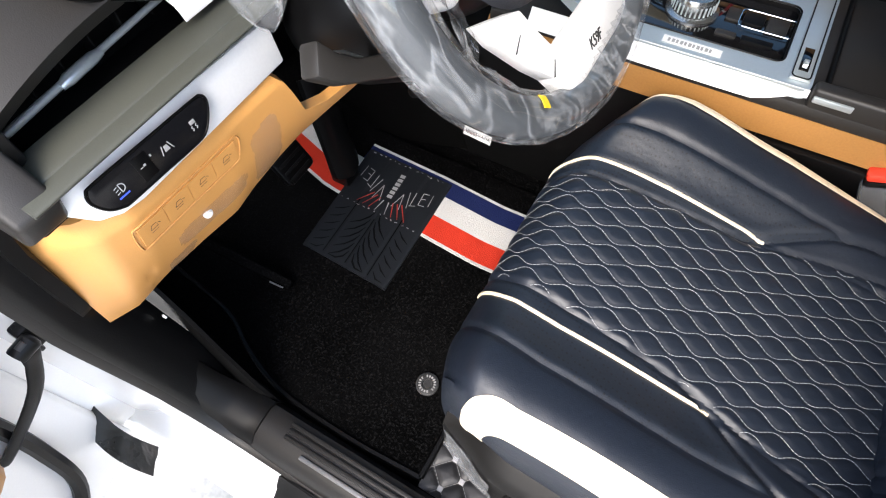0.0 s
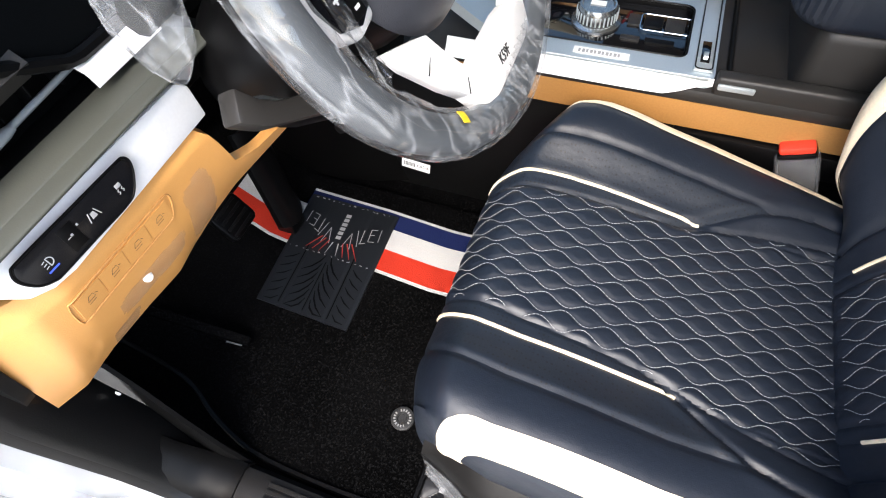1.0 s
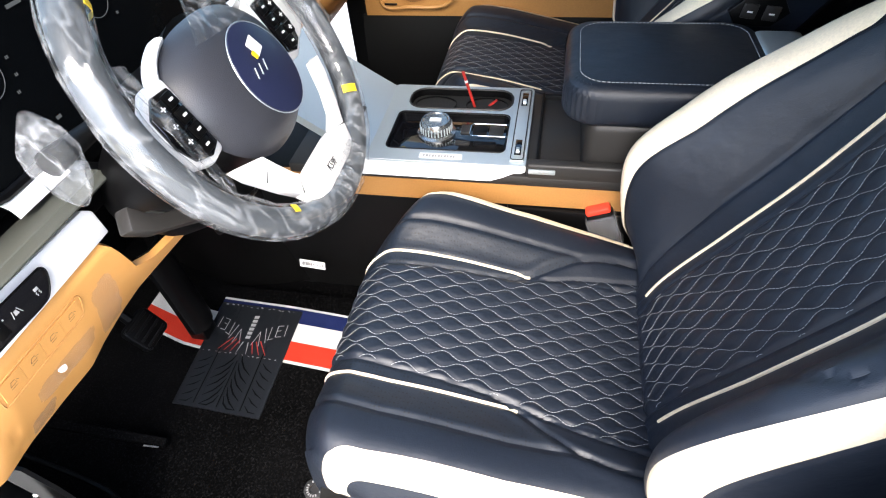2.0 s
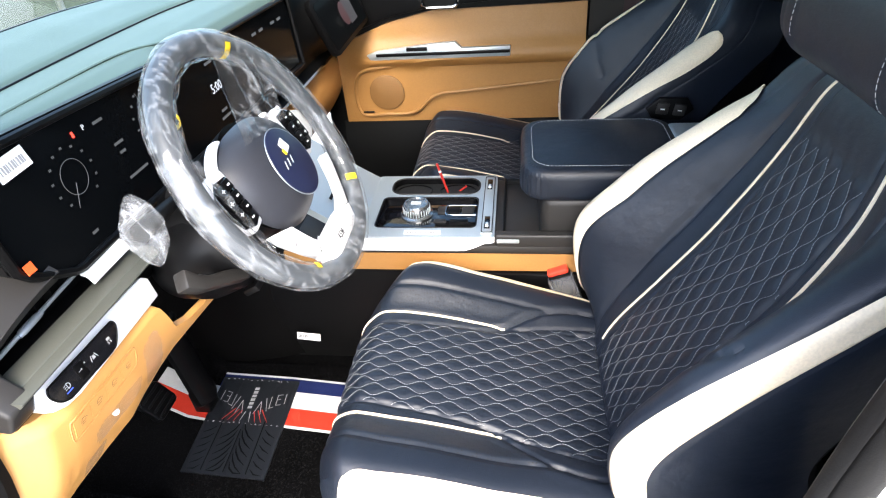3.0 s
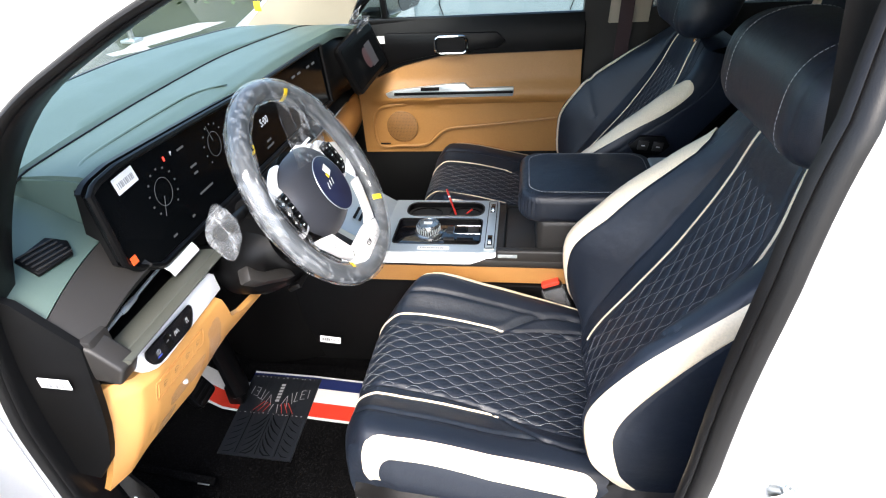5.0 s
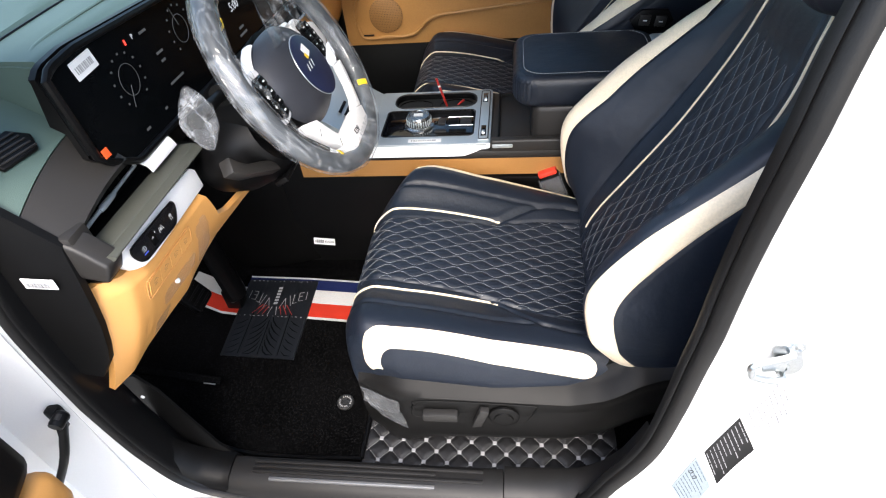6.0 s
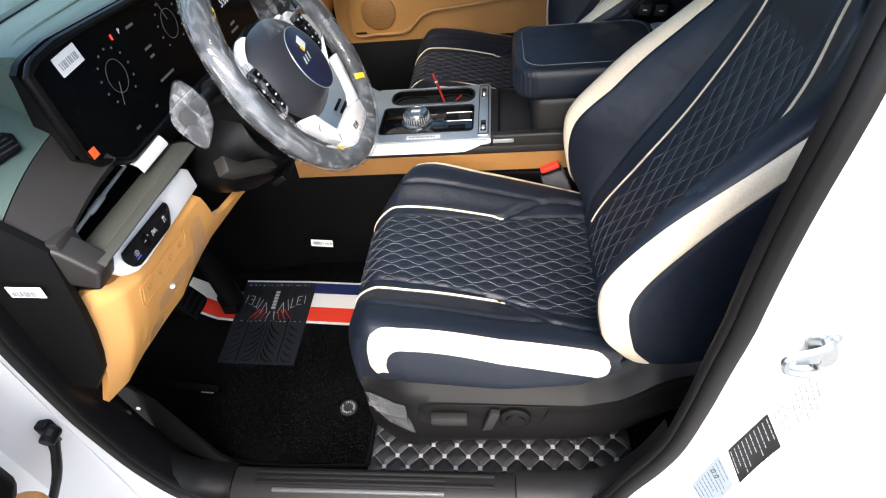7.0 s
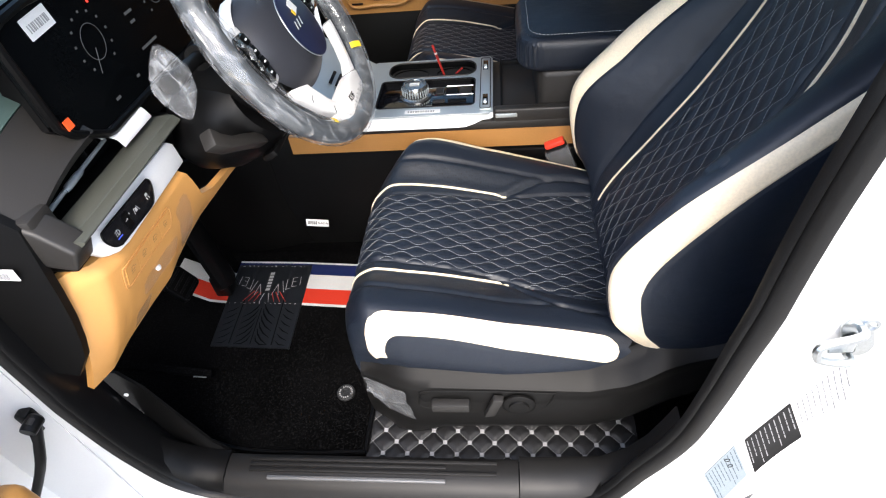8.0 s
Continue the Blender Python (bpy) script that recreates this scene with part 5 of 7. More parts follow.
def wrap(u, v):
    t, p = u * 2 * math.pi, v * 2 * math.pi
    q = t + 0.35 * p
    k = noise.noise((3 * math.cos(t), 3 * math.sin(t), 2 * math.cos(p))) * 0.0014 + (0.5 - abs(noise.noise((3.2 * math.cos(q), 3.2 * math.sin(q), 2.6 * p if p < math.pi else 2.6 * (2 * math.pi - p))))) * 0.0036
    gather = max(0.0, noise.noise((2.2 * math.cos(t), 2.2 * math.sin(t), 4.0)))
    k += gather * (0.5 - abs(noise.noise((11 * math.cos(q), 11 * math.sin(q), 1.5 * math.sin(p))))) * 0.0050
    r = 0.0192 + k
    inner = 0.010 * max(0, -math.cos(p)) * max(0, noise.noise((4 * math.cos(t), 4 * math.sin(t), 9)))
    rr = 0.184 + (r + inner) * math.cos(p)
    return (rr * math.cos(t), rr * math.sin(t), r * math.sin(p))


part("plastic_wrap", sheet(wrap, list(np.linspace(0, 1, 301)), list(np.linspace(0, 1, 33))), FILM, wheel, "crinkled clear plastic wrap")


HZ = 0.012        # the airbag cover's crown over the rim's plane


def hub_at(u, v):
    """The airbag cover: a rounded shield, domed."""
    t = v * 2 * math.pi
    w, h = 0.106, 0.083
    k = (abs(math.cos(t)) ** 2.6 + abs(math.sin(t)) ** 2.6) ** (-1 / 2.6)
    return (u * w * k * math.cos(t) * (1 - 0.26 * max(0, -math.sin(t))), -0.014 + u * h * k * math.sin(t), HZ - 0.034 * u ** 4 + 0.004 * (1 - u * u))


part("airbag_cover", sheet(hub_at, [0.0, 0.2, 0.4, 0.6, 0.75, 0.86, 0.93, 0.97, 1.0], list(np.linspace(0, 1, 49))), material("grey hub", (0.032, 0.034, 0.042), 0.40, bump=0.15, fine=900), wheel, "grey airbag cover")
part("hub_body", lathe([(0.060, -0.10), (0.070, -0.06), (0.076, -0.030)], 32), BLACK, wheel)
part("emblem_field", moved(lathe([(0.046, 0.0), (0.045, 0.0022), (0.040, 0.0034), (0.004, 0.0045)], 40), Matrix.Translation((0.012, -0.018, HZ + 0.002)) @ Matrix.Diagonal((1.08, 1.20, 1, 1))), material("navy hub field", (0.016, 0.020, 0.052), 0.30, bump=0.1, fine=900), wheel, "navy round hub field")
part("emblem_ring", tube([(0.012 + 0.050 * math.cos(t), -0.018 + 0.0555 * math.sin(t), HZ + 0.0030) for t in np.linspace(0, 2 * math.pi, 41)[:-1]], 0.0007, 5, True), SATIN, wheel)
part("emblem", join(*[tube([(x0, y0 - 0.014, HZ + 0.0068), (x1, y1 - 0.014, HZ + 0.0068)], 0.0008, 5) for x0, y0, x1, y1 in ((-0.016, -0.005, -0.010, 0.006), (-0.005, -0.005, 0.001, 0.006), (0.006, -0.005, 0.012, 0.006))]), SATIN, wheel, "plain silver emblem lines")
part("tag", moved(plate(0.017, 0.019, 0.001, 0.0008), Matrix.Translation((0.014, 0.008, HZ + 0.0068)) @ Matrix.Rotation(0.3, 4, "Z")), PAPER, wheel, "small paper tag")
part("tag_tape", moved(plate(0.006, 0.009, 0.001, 0.0008), Matrix.Translation((0.004, 0.001, HZ + 0.0076)) @ Matrix.Rotation(0.3, 4, "Z")), YELLOW, wheel)
for sg in (-1, 1):
    sp = [(0.090, 0.046), (0.120, 0.048), (0.150, 0.028), (0.176, 0.018), (0.176, -0.022), (0.160, -0.030), (0.146, -0.034), (0.120, -0.046), (0.094, -0.042)]
    part("spoke", prism([(sg * x, y, -0.028) for x, y in sp], (0, 0, 0.016), 0.006, 3), WHITETRIM, wheel, "satin white side spoke")
    cl = part("button_pad", prism([(sg * x, y, -0.016) for x, y in ((0.099, 0.036), (0.124, 0.038), (0.143, 0.024), (0.146, -0.008), (0.138, -0.030), (0.118, -0.038), (0.100, -0.032))], (0, 0, 0.008), 0.002), PIANO, wheel, "gloss black wheel buttons")
    for i, (bx, by) in enumerate(((0.110, 0.026), (0.127, 0.024), (0.111, 0.008), (0.131, 0.006), (0.111, -0.010), (0.131, -0.012), (0.117, -0.025))):
        bt = part("button", moved(box(-0.0078, 0.0078, -0.0075, 0.0075, 0, 0.004, 0.0015), Matrix.Translation((sg * bx, by, -0.0085))), BLACK, cl)
        part("symbol", moved(join(box(-0.0035, 0.0035, -0.0008, 0.0008, 0, 0.0004, 0), box(-0.0008, 0.0008, -0.003, 0.003, 0, 0.0004, 0)) if i % 2 else box(-0.003, 0.003, -0.0012, 0.0012, 0, 0.0004, 0), Matrix.Translation((sg * bx, by, -0.0044))), PAPER, bt)
    part("hub_trim", sheet(lambda u, v: (lambda p: (p[0], p[1], -0.020 + 0.006 * math.sin(math.pi * u)))(hub_at(1.0 + 0.10 * u, v)), [0, 0.25, 0.5, 0.75, 1.0], list(np.linspace(*((0.32, 0.545) if sg < 0 else (-0.07, 0.12)), 30)), (0, 0, -0.012)), WHITETRIM, wheel, "satin white trim round the hub")
part("lower_spoke", prism([(x, y, -0.012) for x, y in ((-0.050, -0.130), (-0.034, -0.128), (0.034, -0.128), (0.050, -0.130), (0.074, -0.138), (0.060, -0.166), (-0.060, -0.166), (-0.074, -0.138))], (0, 0, 0.020), 0.0018, 2), WHITETRIM, wheel, "satin white lower spoke")
OUTER = ((0.126, -0.058), (0.118, -0.078), (0.108, -0.093), (0.092, -0.117), (0.0755, -0.1375), (0.0505, -0.1295))
part("lower_blade", prism([(-x, y, -0.010) for x, y in OUTER + ((0.064, -0.113), (0.075, -0.092), (0.083, -0.074), (0.104, -0.066))], (0, 0, 0.016), 0.0012, 2), WHITETRIM, wheel, "satin white lower blade")
part("lower_blade", prism([(x, y, -0.010) for x, y in OUTER + ((0.076, -0.117), (0.095, -0.093), (0.108, -0.066), (0.112, -0.058))], (0, 0, 0.016), 0.0012, 2), WHITETRIM, wheel, "satin white lower blade")
for pts in (((-0.1072, -0.0935), (-0.1066, -0.0944), (-0.094, -0.0865)), ((-0.0750, -0.1368), (-0.0740, -0.1374), (-0.066, -0.1265))):
    part("blade_joint", prism([(x, y, 0.0056) for x, y in pts], (0, 0, 0.0012)), INK, wheel, "dark split in the trim's film")
words("trim_code", "K59F", 0.0125, Matrix.Translation((-0.004, -0.1500, 0.0084)) @ Matrix.Rotation(-0.10, 4, "Z") @ Matrix.Diagonal((0.85, 1.15, 1, 1)), INK, wheel)
for t, w, u0, u1 in ((65, 0.0050, 1.9, 3.2), (-43, 0.0055, 1.9, 2.8), (135, 0.0030, 1.9, 3.2), (-131, 0.0042, 1.85, 2.35)):
    t = radians(t)
    part("yellow_tape", moved(sheet(lambda u, v: (0.184 + 0.0215 * math.cos(u), v, 0.0215 * math.sin(u)), list(np.linspace(u0, u1, 9)), [-w, -0.3 * w, 0.4 * w, w], (-0.0004, 0, 0.0004)), Matrix.Rotation(t, 4, "Z")), YELLOW, wheel, "yellow tape")


def veil(pa, pb, pc, pd_, seed, sag=0.012):
    """A loose sheet of plastic between four points, gathered in folds."""
    pa, pb, pc, pd_ = map(Vector, (pa, pb, pc, pd_))
    return sheet(lambda u, v: pa.lerp(pb, u).lerp(pd_.lerp(pc, u), v) + Vector((0.004 * noise.noise((u * 3, v * 3, seed)), 0, sag * math.sin(math.pi * v) * noise.noise((u * 6, v * 1.5, seed)) + 0.004 * noise.noise((u * 14, v * 3, seed + 3)))), list(np.linspace(0, 1, 30)), list(np.linspace(0, 1, 20)), (0, 0, 0.0004))


part("plastic_veil", veil((-0.050, 0.045, 0.012), (0.085, 0.030, 0.012), (0.128, 0.122, 0.012), (0.036, 0.172, 0.014), 1, 0.020), FILM2, wheel, "loose clear plastic gathered over the hub")
part("plastic_veil", veil((-0.026, -0.160, 0.010), (0.052, -0.152, 0.010), (0.070, -0.182, 0.012), (-0.020, -0.192, 0.018), 3, 0.010), FILM2, wheel, "crumpled clear plastic at the lower spoke")
part("plastic_veil", veil((0.135, 0.060, 0.004), (0.142, -0.060, 0.004), (0.158, -0.090, 0.012), (0.174, 0.055, 0.012), 5), FILM2, wheel, "loose clear plastic inside the rim")
part("plastic_veil", veil((-0.130, 0.070, 0.004), (-0.138, -0.060, 0.004), (-0.158, -0.085, 0.012), (-0.160, 0.085, 0.012), 8), FILM2, wheel, "loose clear plastic inside the rim")

column = thing("steering_column", "dark steering column shroud with tilt lever", "steering column")
column.matrix_world = WHEEL
part("shroud", moved(lathe([(0.060, -0.20), (0.068, -0.15), (0.070, -0.09), (0.064, -0.055)], 28), Matrix.Translation((0, -0.02, 0)) @ Matrix.Diagonal((1.05, 1.15, 1, 1))), BLACK, column, "dark grained shroud")
part("lower_shroud", moved(lathe([(0.075, -0.27), (0.095, -0.22), (0.098, -0.15), (0.080, -0.115)], 28), Matrix.Translation((0, -0.060, 0)) @ Matrix.Diagonal((1.05, 0.9, 1, 1))), BLACK, column, "dark lower shroud")
part("lower_lip", prism([(x, y, -0.150) for x, y in ((-0.152, -0.028), (-0.141, -0.048), (-0.128, -0.062), (-0.098, -0.078), (-0.070, -0.096), (-0.072, -0.118), (-0.115, -0.092), (-0.150, -0.072), (-0.171, -0.050))], (0, 0, 0.026), 0.004, 2), DARK2, column, "dark grained lower lip of the shroud")
part("lever_edge", tube([(-0.134, -0.050, -0.150), (-0.122, -0.058, -0.146), (-0.108, -0.074, -0.146)], 0.0022, 6), STEEL, column, "bright edge of the tilt lever")
part("tilt_lever", moved(box(-0.05, 0.05, -0.006, 0.006, -0.015, 0.015, 0.004), Matrix.Translation((-0.02, -0.140, -0.150))), BLACK, column, "black tilt lever")

stalk = thing("light_stalk", "headlamp stalk wrapped in crumpled clear plastic", "stalk")
part("arm", tube([(-0.420, 0.30, 1.190), (-0.418, 0.24, 1.198), (-0.415, 0.165, 1.203)], [0.010, 0.009, 0.013], 10), DARK, stalk, "dark stalk arm")
part("arm_cuff", tube([(-0.422, 0.285, 1.191), (-0.421, 0.262, 1.194)], 0.018, 14), BLACK, stalk)


def bagged(u, v):
    t = u * 2 * math.pi
    e = math.sin(math.pi * v) ** 0.7
    r = 0.0225 * e * (1 + 0.30 * noise.noise((3 * math.cos(t), 3 * math.sin(t), v * 4)))
    return (-0.412 + r * math.cos(t) * 1.1, 0.170 + r * 0.9 * math.sin(t), 1.150 + 0.105 * v)


part("plastic_bag", sheet(bagged, list(np.linspace(0, 1, 30)), list(np.linspace(0.02, 0.98, 22))), film("bag plastic", 0.05, 0.08, 1.0, 30, 0.16), stalk, "crumpled clear plastic bag")
cap = thing("vent_cover", "folded white plastic packing piece in the vent", "packing piece")
part("cover", sheet(lambda u, v: (-0.606 + 0.058 * u, 0.192 + 0.092 * v + 0.006 * (u > 0.5) * (1 - v), 1.117 + interp(u, [0, 0.10, 0.46, 0.52, 0.58, 0.90, 1.0], [-0.006, 0.006, 0.002, -0.008, -0.001, -0.010, -0.022])), list(np.linspace(0, 1, 26)), [0, 0.08, 0.5, 0.92, 1], (0, 0, 0.003)), PAPER, cap, "white plastic sheet")

# ---- centre console ----
console = thing("centre_console", "centre console with silver top, black shifter panel and tan sides", "console")
C0, C1 = 0.684, 0.985                       # its two sides in y
part("console_body", box(-0.60, 0.62, C0 + 0.012, C1 - 0.012, FLOOR - 0.02, 0.80, 0.012), DARK, console, "dark console sides")
for y0, y1 in ((C0 - 0.004, C0 + 0.014), (C1 - 0.014, C1 + 0.004)):
    part("tan_rail", sheet(lambda u, v: (u, y0 if y0 < MID else y1, [0.752, 0.800][v]), list(np.linspace(-0.52, 0.45, 12)), [0, 1], (0, 0.014 if y0 < MID else -0.014, 0)), TAN_L, console, "tan leather side rail")
part("under_rail", box(-0.05, 0.5, C0 - 0.012, C0 + 0.01, 0.70, 0.748, 0.006), BLACK, console)
part("dark_edge", box(-0.50, 0.50, C0 - 0.004, C1 + 0.004, 0.797, 0.822, 0.006), DARK2, console, "brown grey console edge")
part("tray_wall", box(-0.016, 0.50, C0 - 0.003, C0 + 0.020, 0.815, 0.850, 0.006, 3), DARK2, console, "brown grey tray wall")
part("badge_strip", box(-0.012, 0.038, C0 - 0.006, C0, 0.830, 0.840, 0.002), SATIN, console)


CUP = (-0.292, -0.062, 0.884, 0.968)
SHIFT = (-0.304, -0.062, 0.730, 0.868)
part("top_frame", holed(rrect(-0.340, -0.018, C0 + 0.004, C1 - 0.002, 0.012), [rrect(*CUP, 0.034), rrect(*SHIFT, 0.014)], 0.800, 0.838), SATIN, console, "satin silver top frame")
part("white_flank", sheet(lambda u, v: (u, C0 + 0.006 - (0.020 - 0.016 * smooth(u, -0.09, -0.02)) * v, 0.8386 - (0.024 - 0.014 * smooth(u, -0.09, -0.02)) * v ** 0.8), list(np.linspace(-0.43, -0.018, 20)), [0, 0.2, 0.5, 0.8, 1.0], (0, 0.004, -0.002)), WHITETRIM, console, "bright white flank strip")
for nm, hole, z0 in (("cup_liner", CUP, 0.765), ("panel_liner", SHIFT, 0.81)):
    loop = rrect(hole[0] + 0.0015, hole[1] - 0.0015, hole[2] + 0.0015, hole[3] - 0.0015, 0.033 if nm == "cup_liner" else 0.013)
    part(nm, sheet(lambda u, v: (*loop[u % len(loop)], [z0, 0.8375][v]), list(range(len(loop) + 1)), [0, 1]), BLACK, console, "black well liner")
part("cup_well", join(box(CUP[0] + 0.002, CUP[1] - 0.002, CUP[2] + 0.001, CUP[3] - 0.001, 0.755, 0.765, 0.001), *[moved(lathe([(0.038, 0), (0.038, 0.06), (0.0365, 0.06), (0.0365, 0.002)], 24), Matrix.Translation((x, 0.926, 0.765)) @ Matrix.Diagonal((1.25, 0.86, 1, 1))) for x in (-0.235, -0.12)]), BLACK, console, "black cup holders")
part("cup_rim", tube([(x, y, 0.8385) for x, y in rrect(*CUP, 0.034)], 0.0022, 6, True), DARK2, console)
sp = part("shifter_panel", box(SHIFT[0] + 0.001, SHIFT[1] - 0.001, SHIFT[2] + 0.001, SHIFT[3] - 0.001, 0.79, 0.8315, 0.003), PIANO, console, "gloss black shifter panel")
part("panel_rim", tube([(x, y, 0.8385) for x, y in rrect(*SHIFT, 0.014)], 0.0014, 6, True), BLACK, console)
kn = part("shift_dial", moved(lathe([(0.040, 0.0), (0.040, 0.004), (0.033, 0.007), (0.032, 0.026), (0.029, 0.032), (0.026, 0.032), (0.024, 0.030), (0.004, 0.031)], 36), Matrix.Translation((-0.210, 0.800, 0.8315))), material("satin dial metal", (0.36, 0.37, 0.37), 0.24, metal=0.9, vary=0.05, bump=0), console, "knurled silver rotary shift dial")
for i in range(30):
    t = 2 * math.pi * i / 30
    part("knurl", moved(box(-0.0012, 0.0012, -0.0012, 0.0012, 0.009, 0.024, 0.0004), Matrix.Translation((-0.210 + 0.0325 * math.cos(t), 0.800 + 0.0325 * math.sin(t), 0.8315))), SATIN, kn)
part("dial_label", moved(box(-0.012, 0.012, -0.006, 0.006, 0, 0.0008, 0), Matrix.Translation((-0.21, 0.800, 0.863))), PAPER, kn)
for i, (x, y, w, d) in enumerate(((-0.150, 0.815, 0.020, 0.030), (-0.120, 0.815, 0.030, 0.030), (-0.086, 0.812, 0.030, 0.038), (-0.105, 0.765, 0.045, 0.012), (-0.15, 0.765, 0.03, 0.012))):
    part("switch", box(x - w / 2, x + w / 2, y - d / 2, y + d / 2, 0.831, 0.8355, 0.0015), BLACK if i % 2 else DARK2, sp)
part("switch_frame", tube([(-0.100 + x, 0.812 + y, 0.8352) for x, y in rounded(0.080, 0.044, 0.008)], 0.0008, 6, True), CHROME, sp)
rs = part("slot_strip", box(-0.050, -0.022, C0 + 0.018, C1 - 0.008, 0.838, 0.843, 0.002), SATIN, console, "silver strip with two thumb wheels")
part("slot_outline", tube([(-0.036 + x, MID + 0.015 + y, 0.8432) for x, y in rounded(0.024, 0.262, 0.006)], 0.0011, 5, True), DARK, rs)
for y in (0.745, 0.925):
    part("slot", box(-0.0425, -0.0295, y - 0.026, y + 0.026, 0.8425, 0.8438, 0.001), PIANO, rs)
    part("thumb_wheel", moved(lathe([(0.004, -0.0035), (0.0085, -0.003), (0.0085, 0.003), (0.004, 0.0035)], 18), Matrix.Translation((-0.036, y - 0.012, 0.842)) @ Matrix.Rotation(radians(90), 4, "Y")), SATIN, rs)
part("seat_label", moved(plate(0.085, 0.016, 0.001, 0.0008), Matrix.Translation((-0.185, 0.709, 0.8382))), PAPER, console, "white printed paper label")
part("label_print", join(*[box(-0.22 + 0.006 * i, -0.2165 + 0.006 * i + 0.001 * (i % 2), 0.704, 0.712, 0.839, 0.8394, 0) for i in range(11)]), GREYINK, console)
part("bridge", sheet(lambda u, v: (-0.335 - 0.20 * u, C0 + 0.02 + (C1 - C0 - 0.03) * v, 0.838 + 0.12 * u + 0.02 * u * u), list(np.linspace(0, 1, 8)), list(np.linspace(0, 1, 5)), (0, 0, -0.02)), SATIN, console, "silver console slope to the dash")
for i in range(4):
    part("slope_button", moved(box(-0.03, 0.03, -0.004, 0.004, 0, 0.004, 0.001), frame_at((-0.37 - 0.014 * i, 0.80, 0.866 + 0.0085 * i), (0, 1, 0), (-0.85, 0, 0.5))), BLACK, console)
part("phone_tray", join(box(0.0, 0.085, C0 + 0.02, C1 - 0.01, 0.80, 0.803, 0.001), box(0.0, 0.006, C0 + 0.02, C1 - 0.01, 0.80, 0.834, 0.002), box(0.0, 0.10, C0 + 0.014, C0 + 0.024, 0.80, 0.832, 0.003), box(0.0, 0.10, C1 - 0.02, C1 - 0.01, 0.80, 0.832, 0.003)), DARK, console, "dark storage tray")
part("armrest_base", box(0.085, 0.50, C0 + 0.02, C1 - 0.02, 0.80, 0.93, 0.02, 3), DARK2, console, "brown grey armrest box")


ar = part("armrest", moved(prism([(x, y, 0) for x, y in rounded(0.350, 0.285, 0.055, 8)], (0, 0, 0.078), 0.022, 5), Matrix.Translation((0.215, MID + 0.012, 0.925))), NAVY, console, "navy leather armrest lid")
top = [(x + 0.215, y + MID + 0.012, 1.0034) for x, y in rounded(0.301, 0.236, 0.045, 8)]
st = bmesh.new()
for i in range(len(top)):
    a, b = Vector(top[i]), Vector(top[(i + 1) % len(top)])
    n = max(1, int((b - a).length / 0.007))
    for k in range(n):
        p, q = a.lerp(b, k / n), a.lerp(b, (k + 0.65) / n)
        t = tube([p, q], 0.0007, 4)
        me = bpy.data.meshes.new("tmp")
        t.to_mesh(me)
        t.free()
        st.from_mesh(me)
        bpy.data.meshes.remove(me)
part("armrest_stitching", st, THREAD, ar, "pale stitching")
part("rear_finisher", box(0.375, 0.46, MID - 0.095, MID + 0.11, 0.93, 1.004, 0.012, 3), SATIN, console, "silver rear finisher")

pen = thing("red_pen", "red and white pen standing in the cup holder", "pen")
part("barrel", tube([(-0.138, 0.922, 0.790), (-0.171, 0.925, 0.905)], 0.0034, 8), DARKRED, pen, "red barrel")
part("clip", tube([(-0.138, 0.935, 0.80), (-0.098, 0.927, 0.838)], 0.003, 6), DARKRED, pen)
part("band", tube([(-0.1638, 0.9242, 0.880), (-0.1653, 0.9243, 0.885)], 0.0038, 8), PAPER, pen)

buckle = thing("seat_belt_buckle", "black seat belt buckle with a red button, in plastic", "seat belt buckle")
BK = frame_at((0.135, 0.672, 0.735), (0.95, 0, 0.12), (0, 1, 0)) @ Matrix.Rotation(radians(-14), 4, "Y")
part("body", moved(box(-0.026, 0.026, -0.013, 0.013, -0.055, 0.022, 0.005), BK), BLACK, buckle)
part("button", moved(box(-0.024, 0.024, -0.011, 0.011, 0.020, 0.034, 0.005), BK), RED, buckle, "bright red button")
part("stalk", tube([(0.15, 0.672, 0.62), (0.14, 0.672, 0.69)], 0.012, 8), BLACK, buckle)
part("plastic_sleeve", moved(box(-0.030, 0.030, -0.017, 0.017, -0.065, 0.015, 0.006), BK), SMOKE, buckle, "clear plastic sleeve")

# ---- floor mat, pedals, lower things ----
mat = thing("floor_mat", "black loop floor mat with tricolour stripes and a heel pad", "floor mat")
MZ = 0.452


def mat_z(x, y):
    """The mat lies flat and rises towards the bulkhead."""
    return MZ + 0.45 * max(0, -0.775 - x)


OUTL = spline([(-0.285, 0.048), (-0.42, 0.043), (-0.56, 0.050), (-0.66, 0.080), (-0.73, 0.115), (-0.80, 0.13), (-0.93, 0.14)], 24)


def mat_edge(x):
    return float(np.interp(-x, [-p[0] for p in OUTL], [p[1] for p in OUTL]))


def mat_sheet(y0, y1, x0=-0.93, x1=-0.285, lift=0.0, inset=0.0):
    return sheet(lambda u, v: (lambda x: (x, max(y0, mat_edge(x) + inset) + (y1 - max(y0, mat_edge(x) + inset)) * v, mat_z(x, 0) + lift))(u), list(np.linspace(x0, x1, 34)), [0, 0.34, 0.67, 1.0], (0, 0, -0.008))


